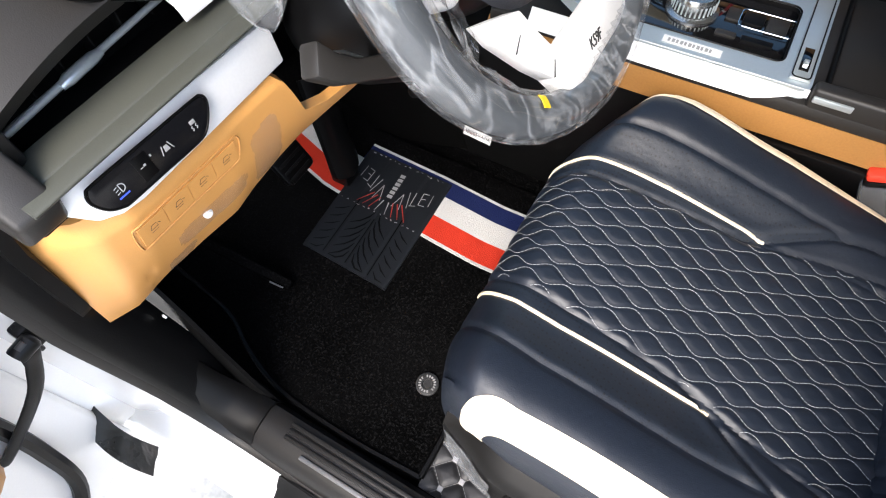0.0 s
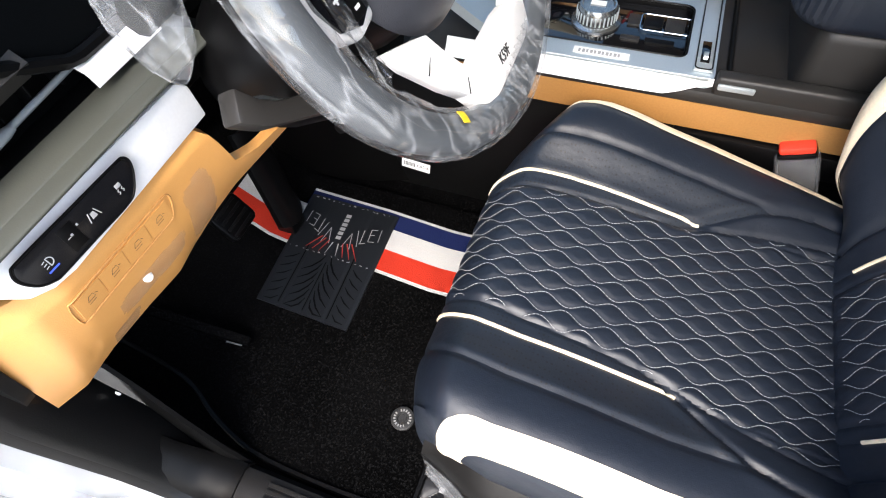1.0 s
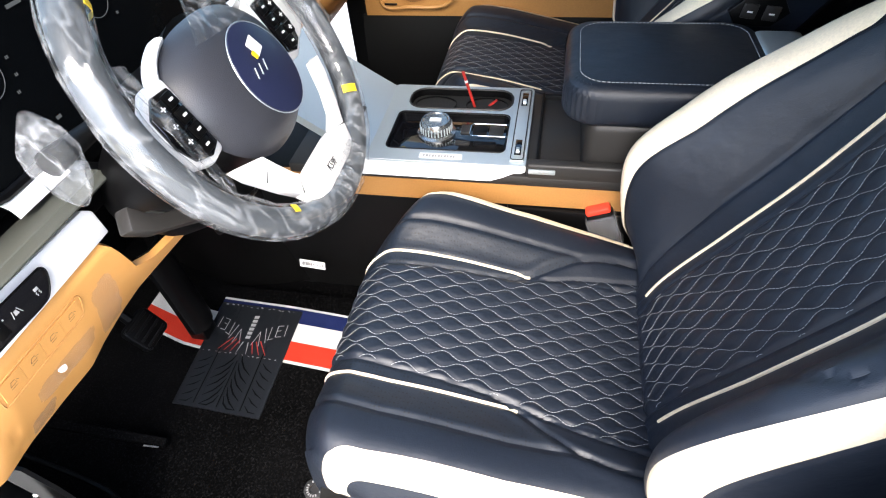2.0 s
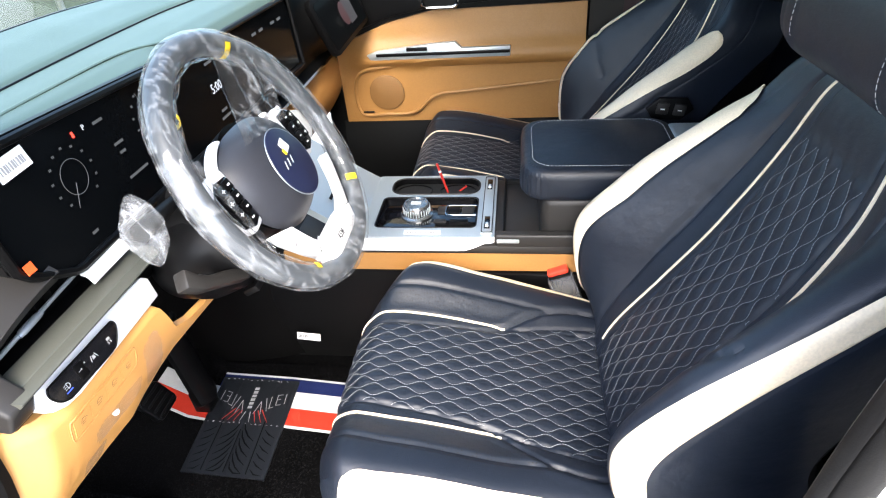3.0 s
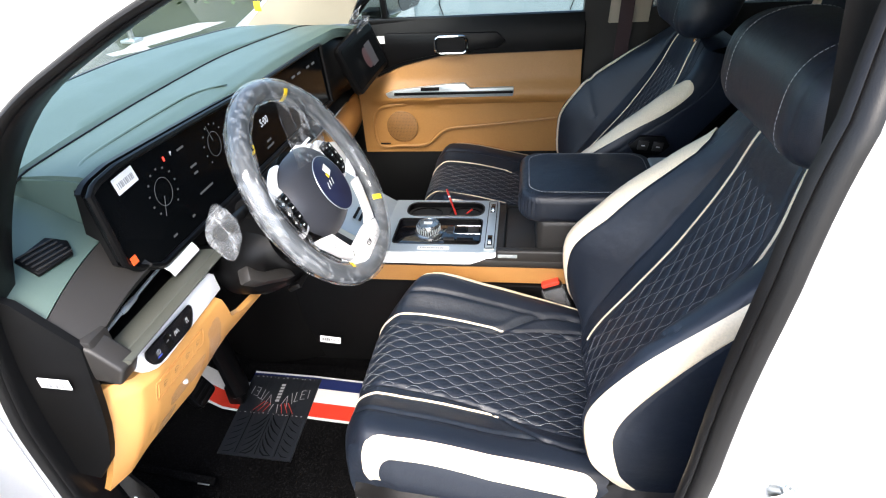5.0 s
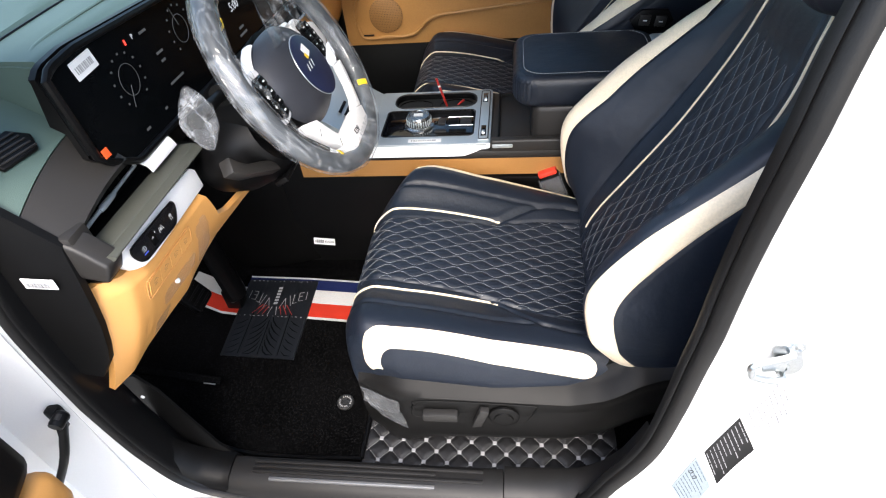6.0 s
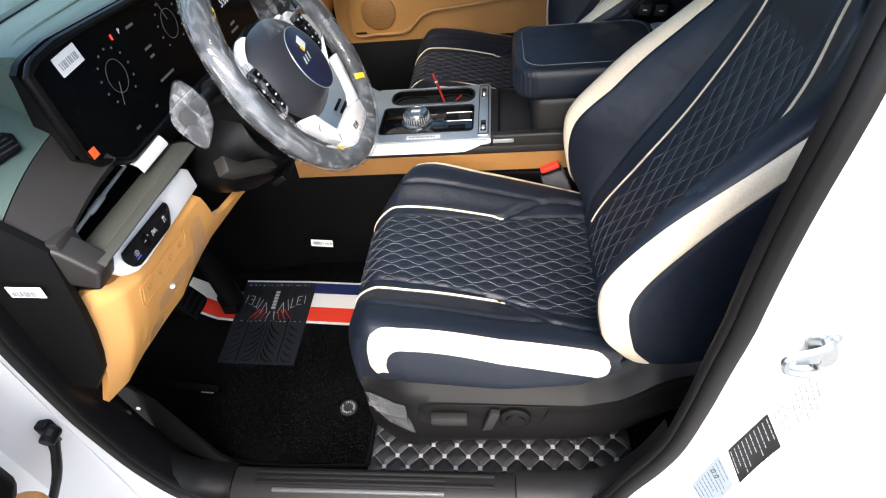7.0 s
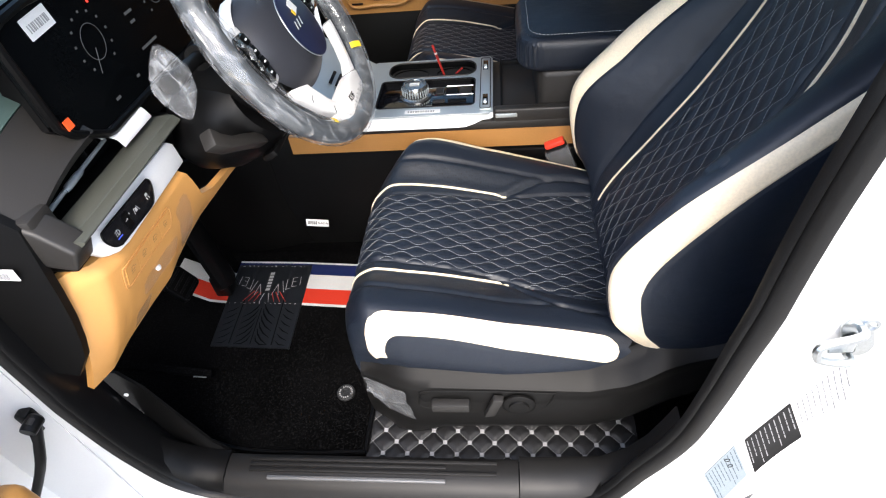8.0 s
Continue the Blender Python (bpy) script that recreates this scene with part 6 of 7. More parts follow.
part("mat_base", mat_sheet(0.0, 0.64), CARPET, mat, "black loop pile")
swing = lambda x: interp(x, [-0.93, -0.86, -0.73, -0.55, -0.40, -0.28], [0.028, 0.020, 0.003, -0.004, -0.016, -0.014])
for nm, y0, y1, m_ in (("red_stripe", 0.452, 0.502, LOOP_RED), ("white_stripe", 0.502, 0.552, LOOP_WHITE), ("navy_stripe", 0.552, 0.592, LOOP_NAVY), ("edge_stripe", 0.446, 0.452, LOOP_WHITE), ("edge_stripe", 0.592, 0.598, LOOP_WHITE)):
    part(nm, sheet(lambda u, v: (u, v + swing(u), mat_z(u, 0) + 0.0025), list(np.linspace(-0.93 if y1 < 0.56 else -0.735, -0.285, 30)), [y0, y1], (0, 0, -0.004)), m_, mat)
part("binding", tube([(x, y, mat_z(x, 0) + 0.002) for x, y in OUTL], 0.0055, 6), BLACK, mat, "black edge binding")
part("binding", tube([(-0.285, 0.048, MZ + 0.002), (-0.283, 0.3, MZ + 0.002), (-0.283, 0.64, MZ + 0.002)], 0.0055, 6), BLACK, mat, "black edge binding")
# heel pad with moulded ribs
PADC = [(-0.733, 0.583), (-0.523, 0.578), (-0.514, 0.300), (-0.716, 0.309)]
pad = part("heel_pad", moved(sheet(lambda u, v: tuple((np.array(PADC[0]) * (1 - u) * (1 - v) + np.array(PADC[1]) * u * (1 - v) + np.array(PADC[2]) * u * v + np.array(PADC[3]) * (1 - u) * v)) + (MZ + 0.005 + 0.0012 * (1 if abs(((u * 4) % 1) - 0.5) < 0.44 else 0),), list(np.linspace(0, 1, 73)), list(np.linspace(0, 1, 20)), (0, 0, -0.004)), Matrix.Identity(4)), PADRUB, mat, "charcoal ribbed vinyl heel pad")
padp = lambda u, v, z=0.0068: Vector((*(np.array(PADC[0]) * (1 - u) * (1 - v) + np.array(PADC[1]) * u * (1 - v) + np.array(PADC[2]) * u * v + np.array(PADC[3]) * (1 - u) * v), MZ + z))
PM = frame_at(padp(0.5, 0.22, 0.0066), padp(0.5, 0.05) - padp(0.5, 0.35), padp(0.2, 0.2) - padp(0.6, 0.2))
GREYPRINT = material("worn white print", (0.24, 0.24, 0.24), 0.7, bump=0)
REDPRINT = material("red print", (0.30, 0.02, 0.012), 0.7, bump=0)
GROOVE = material("black tread groove", (0.0015, 0.0015, 0.0018), 0.6, bump=0, spec=0.1)
for k in range(6):
    part("print_bar", moved(box(-0.0040, 0.0040, -0.0055, 0.0055, 0, 0.0004, 0), PM @ Matrix.Translation((-0.030 + 0.0115 * k, 0, 0))), GREYPRINT, pad)
for sg in (-1, 1):
    # worn wing-like strokes on both sides of the lettering, red streaks under them
    for k, (a0, b0, a1, b1) in enumerate(((0.07, 0.40, 0.12, 0.26), (0.12, 0.26, 0.16, 0.40), (0.17, 0.22, 0.22, 0.36), (0.23, 0.20, 0.24, 0.33), (0.23, 0.33, 0.29, 0.31), (0.30, 0.18, 0.31, 0.29), (0.30, 0.18, 0.36, 0.17), (0.31, 0.23, 0.35, 0.22), (0.31, 0.29, 0.37, 0.28), (0.40, 0.16, 0.41, 0.27))):
        part("print_line", tube([padp(0.5 + sg * a0, b0), padp(0.5 + sg * a1, b1)], 0.0008, 4, flat=0.5), GREYPRINT, pad)
    for k in range(4):
        part("print_streak", tube([padp(0.5 + sg * (0.03 + 0.045 * k), 0.38 - 0.01 * k), padp(0.5 + sg * (0.06 + 0.075 * k), 0.49 - 0.004 * k)], [0.0014, 0.0005], 4, flat=0.4), REDPRINT if k else GREYPRINT, pad)
    for k in range(6):
        v0 = 0.50 + 0.075 * k
        part("tread_groove", tube([padp(0.5 + sg * w, min(0.97, v0 + dv), 0.0062) for w, dv in ((0.03, 0.0), (0.06, 0.06), (0.12, 0.12), (0.21, 0.17))], [0.0008, 0.0022, 0.0020, 0.0006], 5, flat=0.4), GROOVE, pad)
        part("tread_groove", tube([padp(0.5 + sg * w, min(0.97, v0 + dv), 0.0062) for w, dv in ((0.30, 0.05), (0.36, 0.09), (0.44, 0.12))], [0.0006, 0.0018, 0.0006], 5, flat=0.4), GROOVE, pad)
    part("tread_groove", tube([padp(0.5 + sg * 0.26, 0.46, 0.0062), padp(0.5 + sg * 0.27, 0.97, 0.0062)], 0.0014, 5, flat=0.4), GROOVE, pad)
part("tread_groove", tube([padp(0.5, 0.56, 0.0062), padp(0.5, 0.97, 0.0062)], 0.0012, 5, flat=0.4), GROOVE, pad)
rg = random.Random(11)
for v0 in (0.02, 0.505):
    for k in range(14):
        u0 = 0.06 + 0.065 * k + rg.uniform(-0.015, 0.015)
        part("edge_stitch", tube([padp(u0, v0 + rg.uniform(-0.008, 0.008)), padp(u0 + rg.uniform(0.008, 0.03), v0 + rg.uniform(-0.006, 0.006))], rg.choice((0.0006, 0.0008, 0.0014)), 4, flat=0.5), GREYPRINT, pad)
lg = part("fixing_badge", moved(lathe([(0.020, 0), (0.020, 0.005), (0.017, 0.006), (0.009, 0.0055), (0.008, 0.003)], 30), Matrix.Translation((-0.351, 0.183, MZ + 0.001))), material("grey badge", (0.018, 0.018, 0.018), 0.45), mat, "round grey fixing badge")
part("badge_print", join(*[moved(box(-0.0012, 0.0012, -0.002, 0.002, 0, 0.0005, 0), Matrix.Translation((-0.351 + 0.0135 * math.cos(t), 0.183 + 0.0135 * math.sin(t), MZ + 0.0068)) @ Matrix.Rotation(t + 1.57, 4, "Z")) for t in np.linspace(0, 6.28, 19)[:-1] if abs(math.sin(t + 0.6)) > 0.22]), GREYPRINT, lg)

quilt = thing("side_floor_cover", "black diamond-quilted floor cover with pale stitched crossings", "floor cover")
QX0, QX1, QY0, QY1, QS = -0.283, 0.26, 0.036, 0.16, 0.050
qd = lambda x, y: min(abs(((x + y) / QS) % 1 - 0.5), 1) * 0 + min(abs(((x + y) / QS + 0.5) % 1 - 0.5), abs(((x - y) / QS + 0.5) % 1 - 0.5))
part("cover", sheet(lambda u, v: (u, v, FLOOR + 0.006 + 0.006 * (1 - math.exp(-qd(u, v) * 9))), list(np.arange(QX0, QX1, 0.004)), list(np.arange(QY0, QY1, 0.004)), (0, 0, -0.006)), leather("black quilted vinyl", (0.011, 0.011, 0.012), 0.46), quilt)
cross = box(-0.0042, 0.0042, -0.0042, 0.0042, -0.001, 0.0012, 0.0006)
cme = bpy.data.meshes.new("crossing")
cross.to_mesh(cme)
cme.materials.append(material("grey crossing thread", (0.30, 0.30, 0.31), 0.7, bump=0.3))
for i in range(-14, 16):
    for j in range(-8, 20):
        x, y = QS * (i + j) / 2, QS * (j - i) / 2
        if QX0 + 0.01 < x < QX1 - 0.01 and QY0 + 0.004 < y < QY1:
            ob = new("crossing", cme)
            ob.parent, ob.location = quilt, (x, y, FLOOR + 0.0085)
ql = []
for i in range(-14, 16):
    for sg in (1, -1):
        run = [(x, sg * (QS * i - x)) for x in np.arange(QX0, QX1, 0.004) if QY0 < sg * (QS * i - x) < QY1]
        if len(run) > 3:
            ql.append(run)
part("cover_stitching", stitches(lambda a, s: Vector((a, s, FLOOR + 0.0078)), ql, 0.0045, 0.002, 0.0006, 0.0012), material("grey thread", (0.16, 0.16, 0.16), 0.7, bump=0), quilt, "grey stitching")

ped = thing("brake_pedal", "black brake pedal on its arm", "pedal")
BP = frame_at((-0.778, 0.402, 0.578), (0, 1, 0), (-0.55, 0, 0.83))
part("pad", moved(moved(plate(0.075, 0.070, 0.012, 0.018, 0.004), Matrix.Translation((0, 0, -0.009))), BP), BLACK, ped, "black ribbed rubber pad")
for k in range(4):
    part("pad_rib", moved(box(-0.030, 0.030, -0.003, 0.003, 0.007, 0.0105, 0.001), BP @ Matrix.Translation((0, -0.024 + 0.016 * k, 0))), RUBBER, ped)
part("arm", tube(spline([(-0.84, 0.40, 0.90), (-0.86, 0.40, 0.74), (-0.79, 0.402, 0.585)], 12), 0.011, 8), BLACK, ped)
acc = thing("accelerator_pedal", "black floor-hinged accelerator pedal", "pedal")
PEDC = spline([(-0.745, 0.506, 0.730), (-0.730, 0.500, 0.640), (-0.715, 0.491, 0.560), (-0.704, 0.485, 0.515), (-0.698, 0.484, 0.498)], 14)
part("pad", sheet(lambda u, v: (lambda p: (p[0] - 0.012 * abs(u) ** 3, p[1] + u * interp(v, [0, 0.15, 0.8, 0.93, 1], [0.034, 0.036, 0.036, 0.030, 0.016]), p[2]))(PEDC[int(round(v * 13))]), list(np.linspace(-1, 1, 9)), [i / 13 for i in range(14)], (-0.012, 0, -0.006)), BLACK, acc, "black ribbed pedal plate")
part("hinge", box(-0.760, -0.715, 0.470, 0.515, MZ, 0.520, 0.005), BLACK, acc)
rest = thing("foot_rest", "dark carpeted foot rest with a bright edge clip", "foot rest")
part("plate", sheet(lambda u, v: (-0.86 + 0.19 * u, 0.180 + 0.030 * u + 0.014 * v, 0.56 - 0.085 * u + 0.006 * v), [0, 0.3, 0.6, 0.9, 1.0], [0, 0.3, 1], (0, 0, -0.008)), CARPET, rest)
part("edge_clip", tube([(-0.700, 0.200, 0.490), (-0.676, 0.205, 0.479)], 0.0016, 6), TREAD, rest)
tl = thing("tunnel_trim", "dark tunnel side trim with a white part label", "tunnel trim")
part("panel", sheet(lambda u, v: (u, 0.735 - 0.03 * (1 - v) - 0.05 * smooth(-u, 0.5, 0.7), FLOOR + 0.30 * v), list(np.linspace(-0.95, -0.2, 10)), list(np.linspace(0, 1, 5)), (0, 0.01, 0)), TUNNEL, tl)
part("label", moved(plate(0.062, 0.021, 0.001, 0.0008), frame_at((-0.505, 0.657, 0.543), (1, 0.0, -0.1), (0.1, 0.2, 1))), PAPER, tl, "white paper part label")
LM = frame_at((-0.505, 0.657, 0.543), (1, 0.0, -0.1), (0.1, 0.2, 1))
part("barcode", moved(join(*[box(-0.026 + 0.0032 * i, -0.0245 + 0.0032 * i + 0.0006 * (i % 2), -0.005, 0.005, 0.0009, 0.0013, 0) for i in range(8)]), LM), INK, tl)
words("label_text", "KADA", 0.010, LM @ Matrix.Translation((0.015, 0, 0.001)), INK, tl)
scr = thing("trim_clip", "small pale screw in the kick panel", "screw")
part("head", moved(lathe([(0.004, 0), (0.004, 0.002), (0.002, 0.003)], 12), frame_at((-0.672, 0.032, 0.691), (1, 0, 0), (0, 0, 1))), PAPER, scr)

from mathutils.bvhtree import BVHTree

# ---- striker, labels, hinge parts, doors ----
stk = thing("door_striker", "zinc-plated steel door striker loop on the pillar", "striker")
SM = frame_at((0.331, -0.101, 1.030), (1, 0.0, 0.03), (0, 0.12, 1))      # z axis points out of the car
SM = SM if (SM.to_3x3() @ Vector((0, 0, 1))).y < 0 else SM @ Matrix.Rotation(math.pi, 4, "Y")
SM = SM @ Matrix.Scale(0.96, 4)
flip = 1 if SM.to_3x3().col[0].x > 0 else -1
part("base_plate", moved(plate(0.030, 0.058, 0.0145, 0.004, 0.001), SM @ Matrix.Translation((0.012 * flip, 0.004, 0)) @ Matrix.Rotation(radians(18) * flip, 4, "Z")), STEEL, stk)
part("loop", moved(tube(spline([(0.010 * flip, 0.020, 0.003), (0.006 * flip, 0.018, 0.016), (-0.030 * flip, 0.012, 0.022), (-0.034 * flip, 0.000, 0.023), (-0.026 * flip, -0.010, 0.022), (0.004 * flip, -0.018, 0.018), (0.008 * flip, -0.020, 0.003)], 30), 0.0046, 8), SM), STEEL, stk, "bent steel wire loop")
part("latch_tongue", moved(prism([(-0.020 * flip, 0.009, 0.012), (0.010 * flip, 0.011, 0.006), (0.010 * flip, -0.012, 0.006), (-0.018 * flip, -0.008, 0.012)], (0, 0, 0.003), 0.001), SM), STEEL, stk)
for x, y in ((0.018, 0.022), (0.008, -0.012)):
    part("screw", moved(lathe([(0.0085, 0.003), (0.0085, 0.006), (0.005, 0.0065), (0.004, 0.004)], 16), SM @ Matrix.Translation((x * flip, y, 0))), STEEL, stk)

lab = thing("pillar_label", "black printed label on the white pillar", "label")


PILLAR = BVHTree.FromPolygons([v.co for v in side_frame.data.vertices], [tuple(p.vertices) for p in side_frame.data.polygons])


def on_pillar(x, z):
    """The point of the painted flange at (x, z)."""
    hit = PILLAR.ray_cast(Vector((x, -1.0, z)), Vector((0, 1, 0)))[0]
    return Vector((x, (hit.y if hit else side_y(z)) - 0.0012, z))


BLUE_LAB = material("pale blue label", (0.22, 0.26, 0.285), 0.5, bump=0)
BLACK_LAB = material("black label film", (0.006, 0.006, 0.0065), 0.45, bump=0, spec=0.15)


def quad_decal(name, corners, mat, parent, lift=0.0, label=""):
    """A sticker between four (x, z) corners, lying on the pillar."""
    a, b, c, d = (Vector(p) for p in corners)
    return part(name, sheet(lambda u, v: (lambda q: on_pillar(q[0], q[1]) + Vector((0, -lift, 0)))(a.lerp(b, u).lerp(d.lerp(c, u), v)), list(np.linspace(0, 1, 6)), list(np.linspace(0, 1, 6)), (0, 0.0006, 0)), mat, parent, label)


def print_bars(corners, rows, mat, parent, seed):
    """Lines of unreadable print, broken into words."""
    a, b, c, d = (Vector(p) for p in corners)
    rg = random.Random(seed)
    for i in range(rows):
        v0, v1 = (i + 0.38) / rows, (i + 0.56) / rows
        u = 0.07
        end = rg.uniform(0.6, 0.93)
        while u < end:
            w = rg.uniform(0.06, 0.22)
            at = lambda uu, vv: a.lerp(b, uu).lerp(d.lerp(c, uu), vv)
            quad_decal("print_bar", (at(u, v0), at(min(u + w, 0.95), v0), at(min(u + w, 0.95), v1), at(u, v1)), mat, parent, 0.0006)
            u += w + 0.04


LAB_A = ((0.320, 0.765), (0.357, 0.676), (0.374, 0.805), (0.336, 0.882))
LAB_B = ((0.300, 0.632), (0.338, 0.556), (0.351, 0.662), (0.313, 0.745))
quad_decal("label_film", LAB_A, BLACK_LAB, lab, 0, "black printed label")
print_bars(LAB_A, 10, material("label print", (0.30, 0.30, 0.31), 0.6, bump=0), lab, 3)
lab3 = thing("tyre_label", "pale blue printed label with small round icons", "label")
quad_decal("label_film", LAB_B, BLUE_LAB, lab3, 0, "pale blue printed label")
print_bars(LAB_B, 10, material("blue grey ink", (0.06, 0.08, 0.11), 0.6, bump=0), lab3, 5)
for k in range(2):
    c0 = on_pillar(0.316 + 0.008 * k, 0.697 - 0.016 * k)
    part("icon", moved(tube([(0.0035 * math.cos(t), 0, 0.0042 * math.sin(t)) for t in np.linspace(0, 6.28, 15)[:-1]], 0.0005, 5, True), Matrix.Translation(c0 + Vector((0, -0.001, 0)))), INK, lab3)
lab2 = thing("clear_label", "faint printed clear label under the striker", "label")
print_bars(((0.338, 0.888), (0.374, 0.812), (0.384, 0.925), (0.349, 0.998)), 10, material("faint grey ink", (0.14, 0.14, 0.15), 0.6, bump=0), lab2, 8)

strap = thing("door_check_strap", "black door check strap and bracket on the hinge pillar", "door check")
part("bracket", join(moved(box(-0.006, 0.016, -0.010, 0.010, -0.020, 0.020, 0.005), Matrix.Translation((-0.722, -0.076, 0.800))), prism([(-0.735, -0.074, 0.778), (-0.704, -0.078, 0.776), (-0.699, -0.080, 0.812), (-0.722, -0.074, 0.822)], (0, -0.006, 0), 0.002)), BLACK, strap, "black bracket")
part("pivot", moved(lathe([(0.011, -0.014), (0.012, -0.010), (0.012, 0.010), (0.009, 0.013), (0.004, 0.014)], 16), frame_at((-0.701, -0.088, 0.806), (1, 0, 0), (0, 0.1, -1))), BLACK, strap, "black pivot pin")
part("bolt", moved(lathe([(0.006, 0), (0.006, 0.010), (0.003, 0.011)], 12), frame_at((-0.698, -0.094, 0.812), (1, 0, 0), (0, 0.1, -1))), DARK2, strap)
ARM = spline([(-0.701, -0.088, 0.800), (-0.706, -0.102, 0.768), (-0.716, -0.132, 0.722), (-0.752, -0.205, 0.640), (-0.778, -0.260, 0.590)], 16)
part("arm", tube(ARM, [0.010, 0.012, 0.011, 0.010] + [0.0105] * 12, 10, flat=0.45), BLACK, strap, "black steel strap arm")
part("arm_rivet", moved(lathe([(0.004, 0), (0.004, 0.007), (0.002, 0.008)], 10), frame_at(Vector(ARM[4]), (1, 0, 0), (0, 0.6, -1))), STEEL, strap)
plug = thing("pillar_plug", "small dark rubber plug in the white pillar", "plug")
part("disc", moved(lathe([(0.012, 0), (0.012, 0.004), (0.006, 0.006)], 16), frame_at((-0.735, -0.078, 0.965), (1, 0, 0), (0, 0.2, -1))), DARK, plug)

# the open driver's door, swung out in front
ddoor = thing("driver_door", "open white driver door with dark and tan inner trim", "car door")
DM = frame_at((-0.815, -0.135, 0.0), (0.33, -0.944, 0), (0, 0, 1))            # x out along the door, y up, z towards the car or away
zs = 1 if (DM.to_3x3() @ Vector((0, 0, 1))).x > 0 else -1


def slab(x0, x1, y0, y1, d0, d1, r):
    return moved(box(x0, x1, y0, y1, min(d0 * zs, d1 * zs), max(d0 * zs, d1 * zs), r, 3), DM)


part("outer_skin", slab(-0.02, 1.02, 0.32, 1.15, -0.07, -0.03, 0.015), PAINT, ddoor, "white painted skin")
part("inner_panel", slab(0.0, 1.0, 0.36, 1.12, -0.03, 0.02, 0.015), PAINT, ddoor, "white painted inner frame")
part("upper_trim", slab(0.105, 0.96, 0.865, 1.16, 0.02, 0.160, 0.03), DARK, ddoor, "dark upper trim")
part("middle_trim", slab(0.108, 0.95, 0.765, 0.862, 0.02, 0.172, 0.03), TAN, ddoor, "tan inner trim")
part("pocket", slab(0.34, 0.92, 0.50, 0.760, 0.02, 0.110, 0.03), DARK, ddoor, "dark map pocket")
part("door_seal", moved(tube(spline([(0.07, 1.1, 0.03 * zs), (0.065, 0.8, 0.03 * zs), (0.08, 0.58, 0.03 * zs), (0.13, 0.44, 0.03 * zs), (0.30, 0.395, 0.03 * zs), (0.8, 0.39, 0.03 * zs)], 40), 0.012, 8), DM), RUBBER, ddoor, "black door seal")
part("hinge_leaf", moved(box(-0.035, 0.035, -0.016, 0.016, -0.03, 0.03, 0.008), Matrix.Translation((-0.852, -0.125, 0.525))), PAINT, ddoor)
part("hinge_arm", tube(spline([(-0.835, -0.108, 0.53), (-0.842, -0.140, 0.525), (-0.858, -0.180, 0.52), (-0.89, -0.21, 0.52)], 12), [0.024] * 6 + [0.028] * 6, 12), PAINT, ddoor)
part("hinge_tape", sheet(lambda u, v: (-0.815 + 0.125 * u + 0.01 * v, -0.122 - 0.010 * math.sin(u * 3) - 0.042 * v, 0.500 - 0.03 * v - 0.05 * u + 0.006 * noise.noise((u * 5, v * 5, 0))), list(np.linspace(0, 1, 10)), list(np.linspace(0, 1, 5)), (0, 0, 0.0012)), TAPE, ddoor, "curled dark wrinkled tape")

# passenger door, shut
pdoor = thing("passenger_door", "shut passenger door, tan leather panel with silver pull", "car door")
PY = 1.548
PX0, PX1 = -0.62, 0.262


def pd(u, v, out=0.0):
    """The inner skin: u along the car, v height."""
    y = PY + 0.018 * smooth(v, 1.02, 1.2) + 0.02 * smooth(u, 0.15, 0.27) * 0 - 0.030 * smooth(u, -0.56, -0.46) * (smooth(v, 0.955, 0.985) * (1 - smooth(v, 0.995, 1.06)))
    return Vector((u, y - out, v))


tan_top = lambda u: interp(u, [-0.62, -0.50, -0.40, -0.25, 0.26], [1.03, 1.065, 1.105, 1.135, 1.142])
part("core", box(-0.66, 0.26, PY + 0.02, PY + 0.10, 0.44, 1.24, 0.01), DARK, pdoor, "dark door core")
part("tan_panel", sheet(lambda u, v: pd(u, 0.765 + (tan_top(u) - 0.765) * v), list(np.linspace(-0.585, 0.250, 40)), list(np.linspace(0, 1, 26)), (0, 0.03, 0)), TAN_L, pdoor, "tan leather door panel")
part("lower_panel", sheet(lambda u, v: (u, PY + 0.004 - 0.02 * math.sin(math.pi * v), 0.46 + 0.305 * v), list(np.linspace(-0.60, 0.25, 10)), list(np.linspace(0, 1, 8)), (0, 0.02, 0)), DARK, pdoor, "dark map pocket")
part("pocket_fold", tube(spline([(-0.40, PY - 0.004, 0.965), (-0.50, PY - 0.006, 0.95), (-0.535, PY - 0.004, 0.90), (-0.535, PY - 0.004, 0.82), (-0.51, PY - 0.004, 0.79), (-0.44, PY - 0.008, 0.795), (-0.33, PY - 0.008, 0.80), (-0.25, PY - 0.008, 0.86), (-0.12, PY - 0.008, 0.875), (0.22, PY - 0.008, 0.905)], 40), 0.006, 8), TAN_L, pdoor)
part("upper_panel", sheet(lambda u, v: (u, PY + 0.002 + 0.018 * v + 0.012 * math.sin(math.pi * v) * -1, tan_top(u) + 0.004 + (1.262 - 0.02 * smooth(-u, 0.2, 0.6) - tan_top(u)) * v), list(np.linspace(-0.60, 0.252, 20)), list(np.linspace(0, 1, 9)), (0, 0.03, 0)), DARK, pdoor, "dark grey upper door panel")
part("handle_plate", prism([(-0.50, PY - 0.010, 1.085), (-0.40, PY - 0.010, 1.122), (-0.25, PY - 0.010, 1.148), (-0.05, PY - 0.010, 1.160), (-0.02, PY - 0.010, 1.185), (-0.05, PY - 0.010, 1.215), (-0.45, PY - 0.010, 1.222), (-0.52, PY - 0.010, 1.19)], (0, 0.02, 0), 0.003), BLACK, pdoor, "black handle plate")
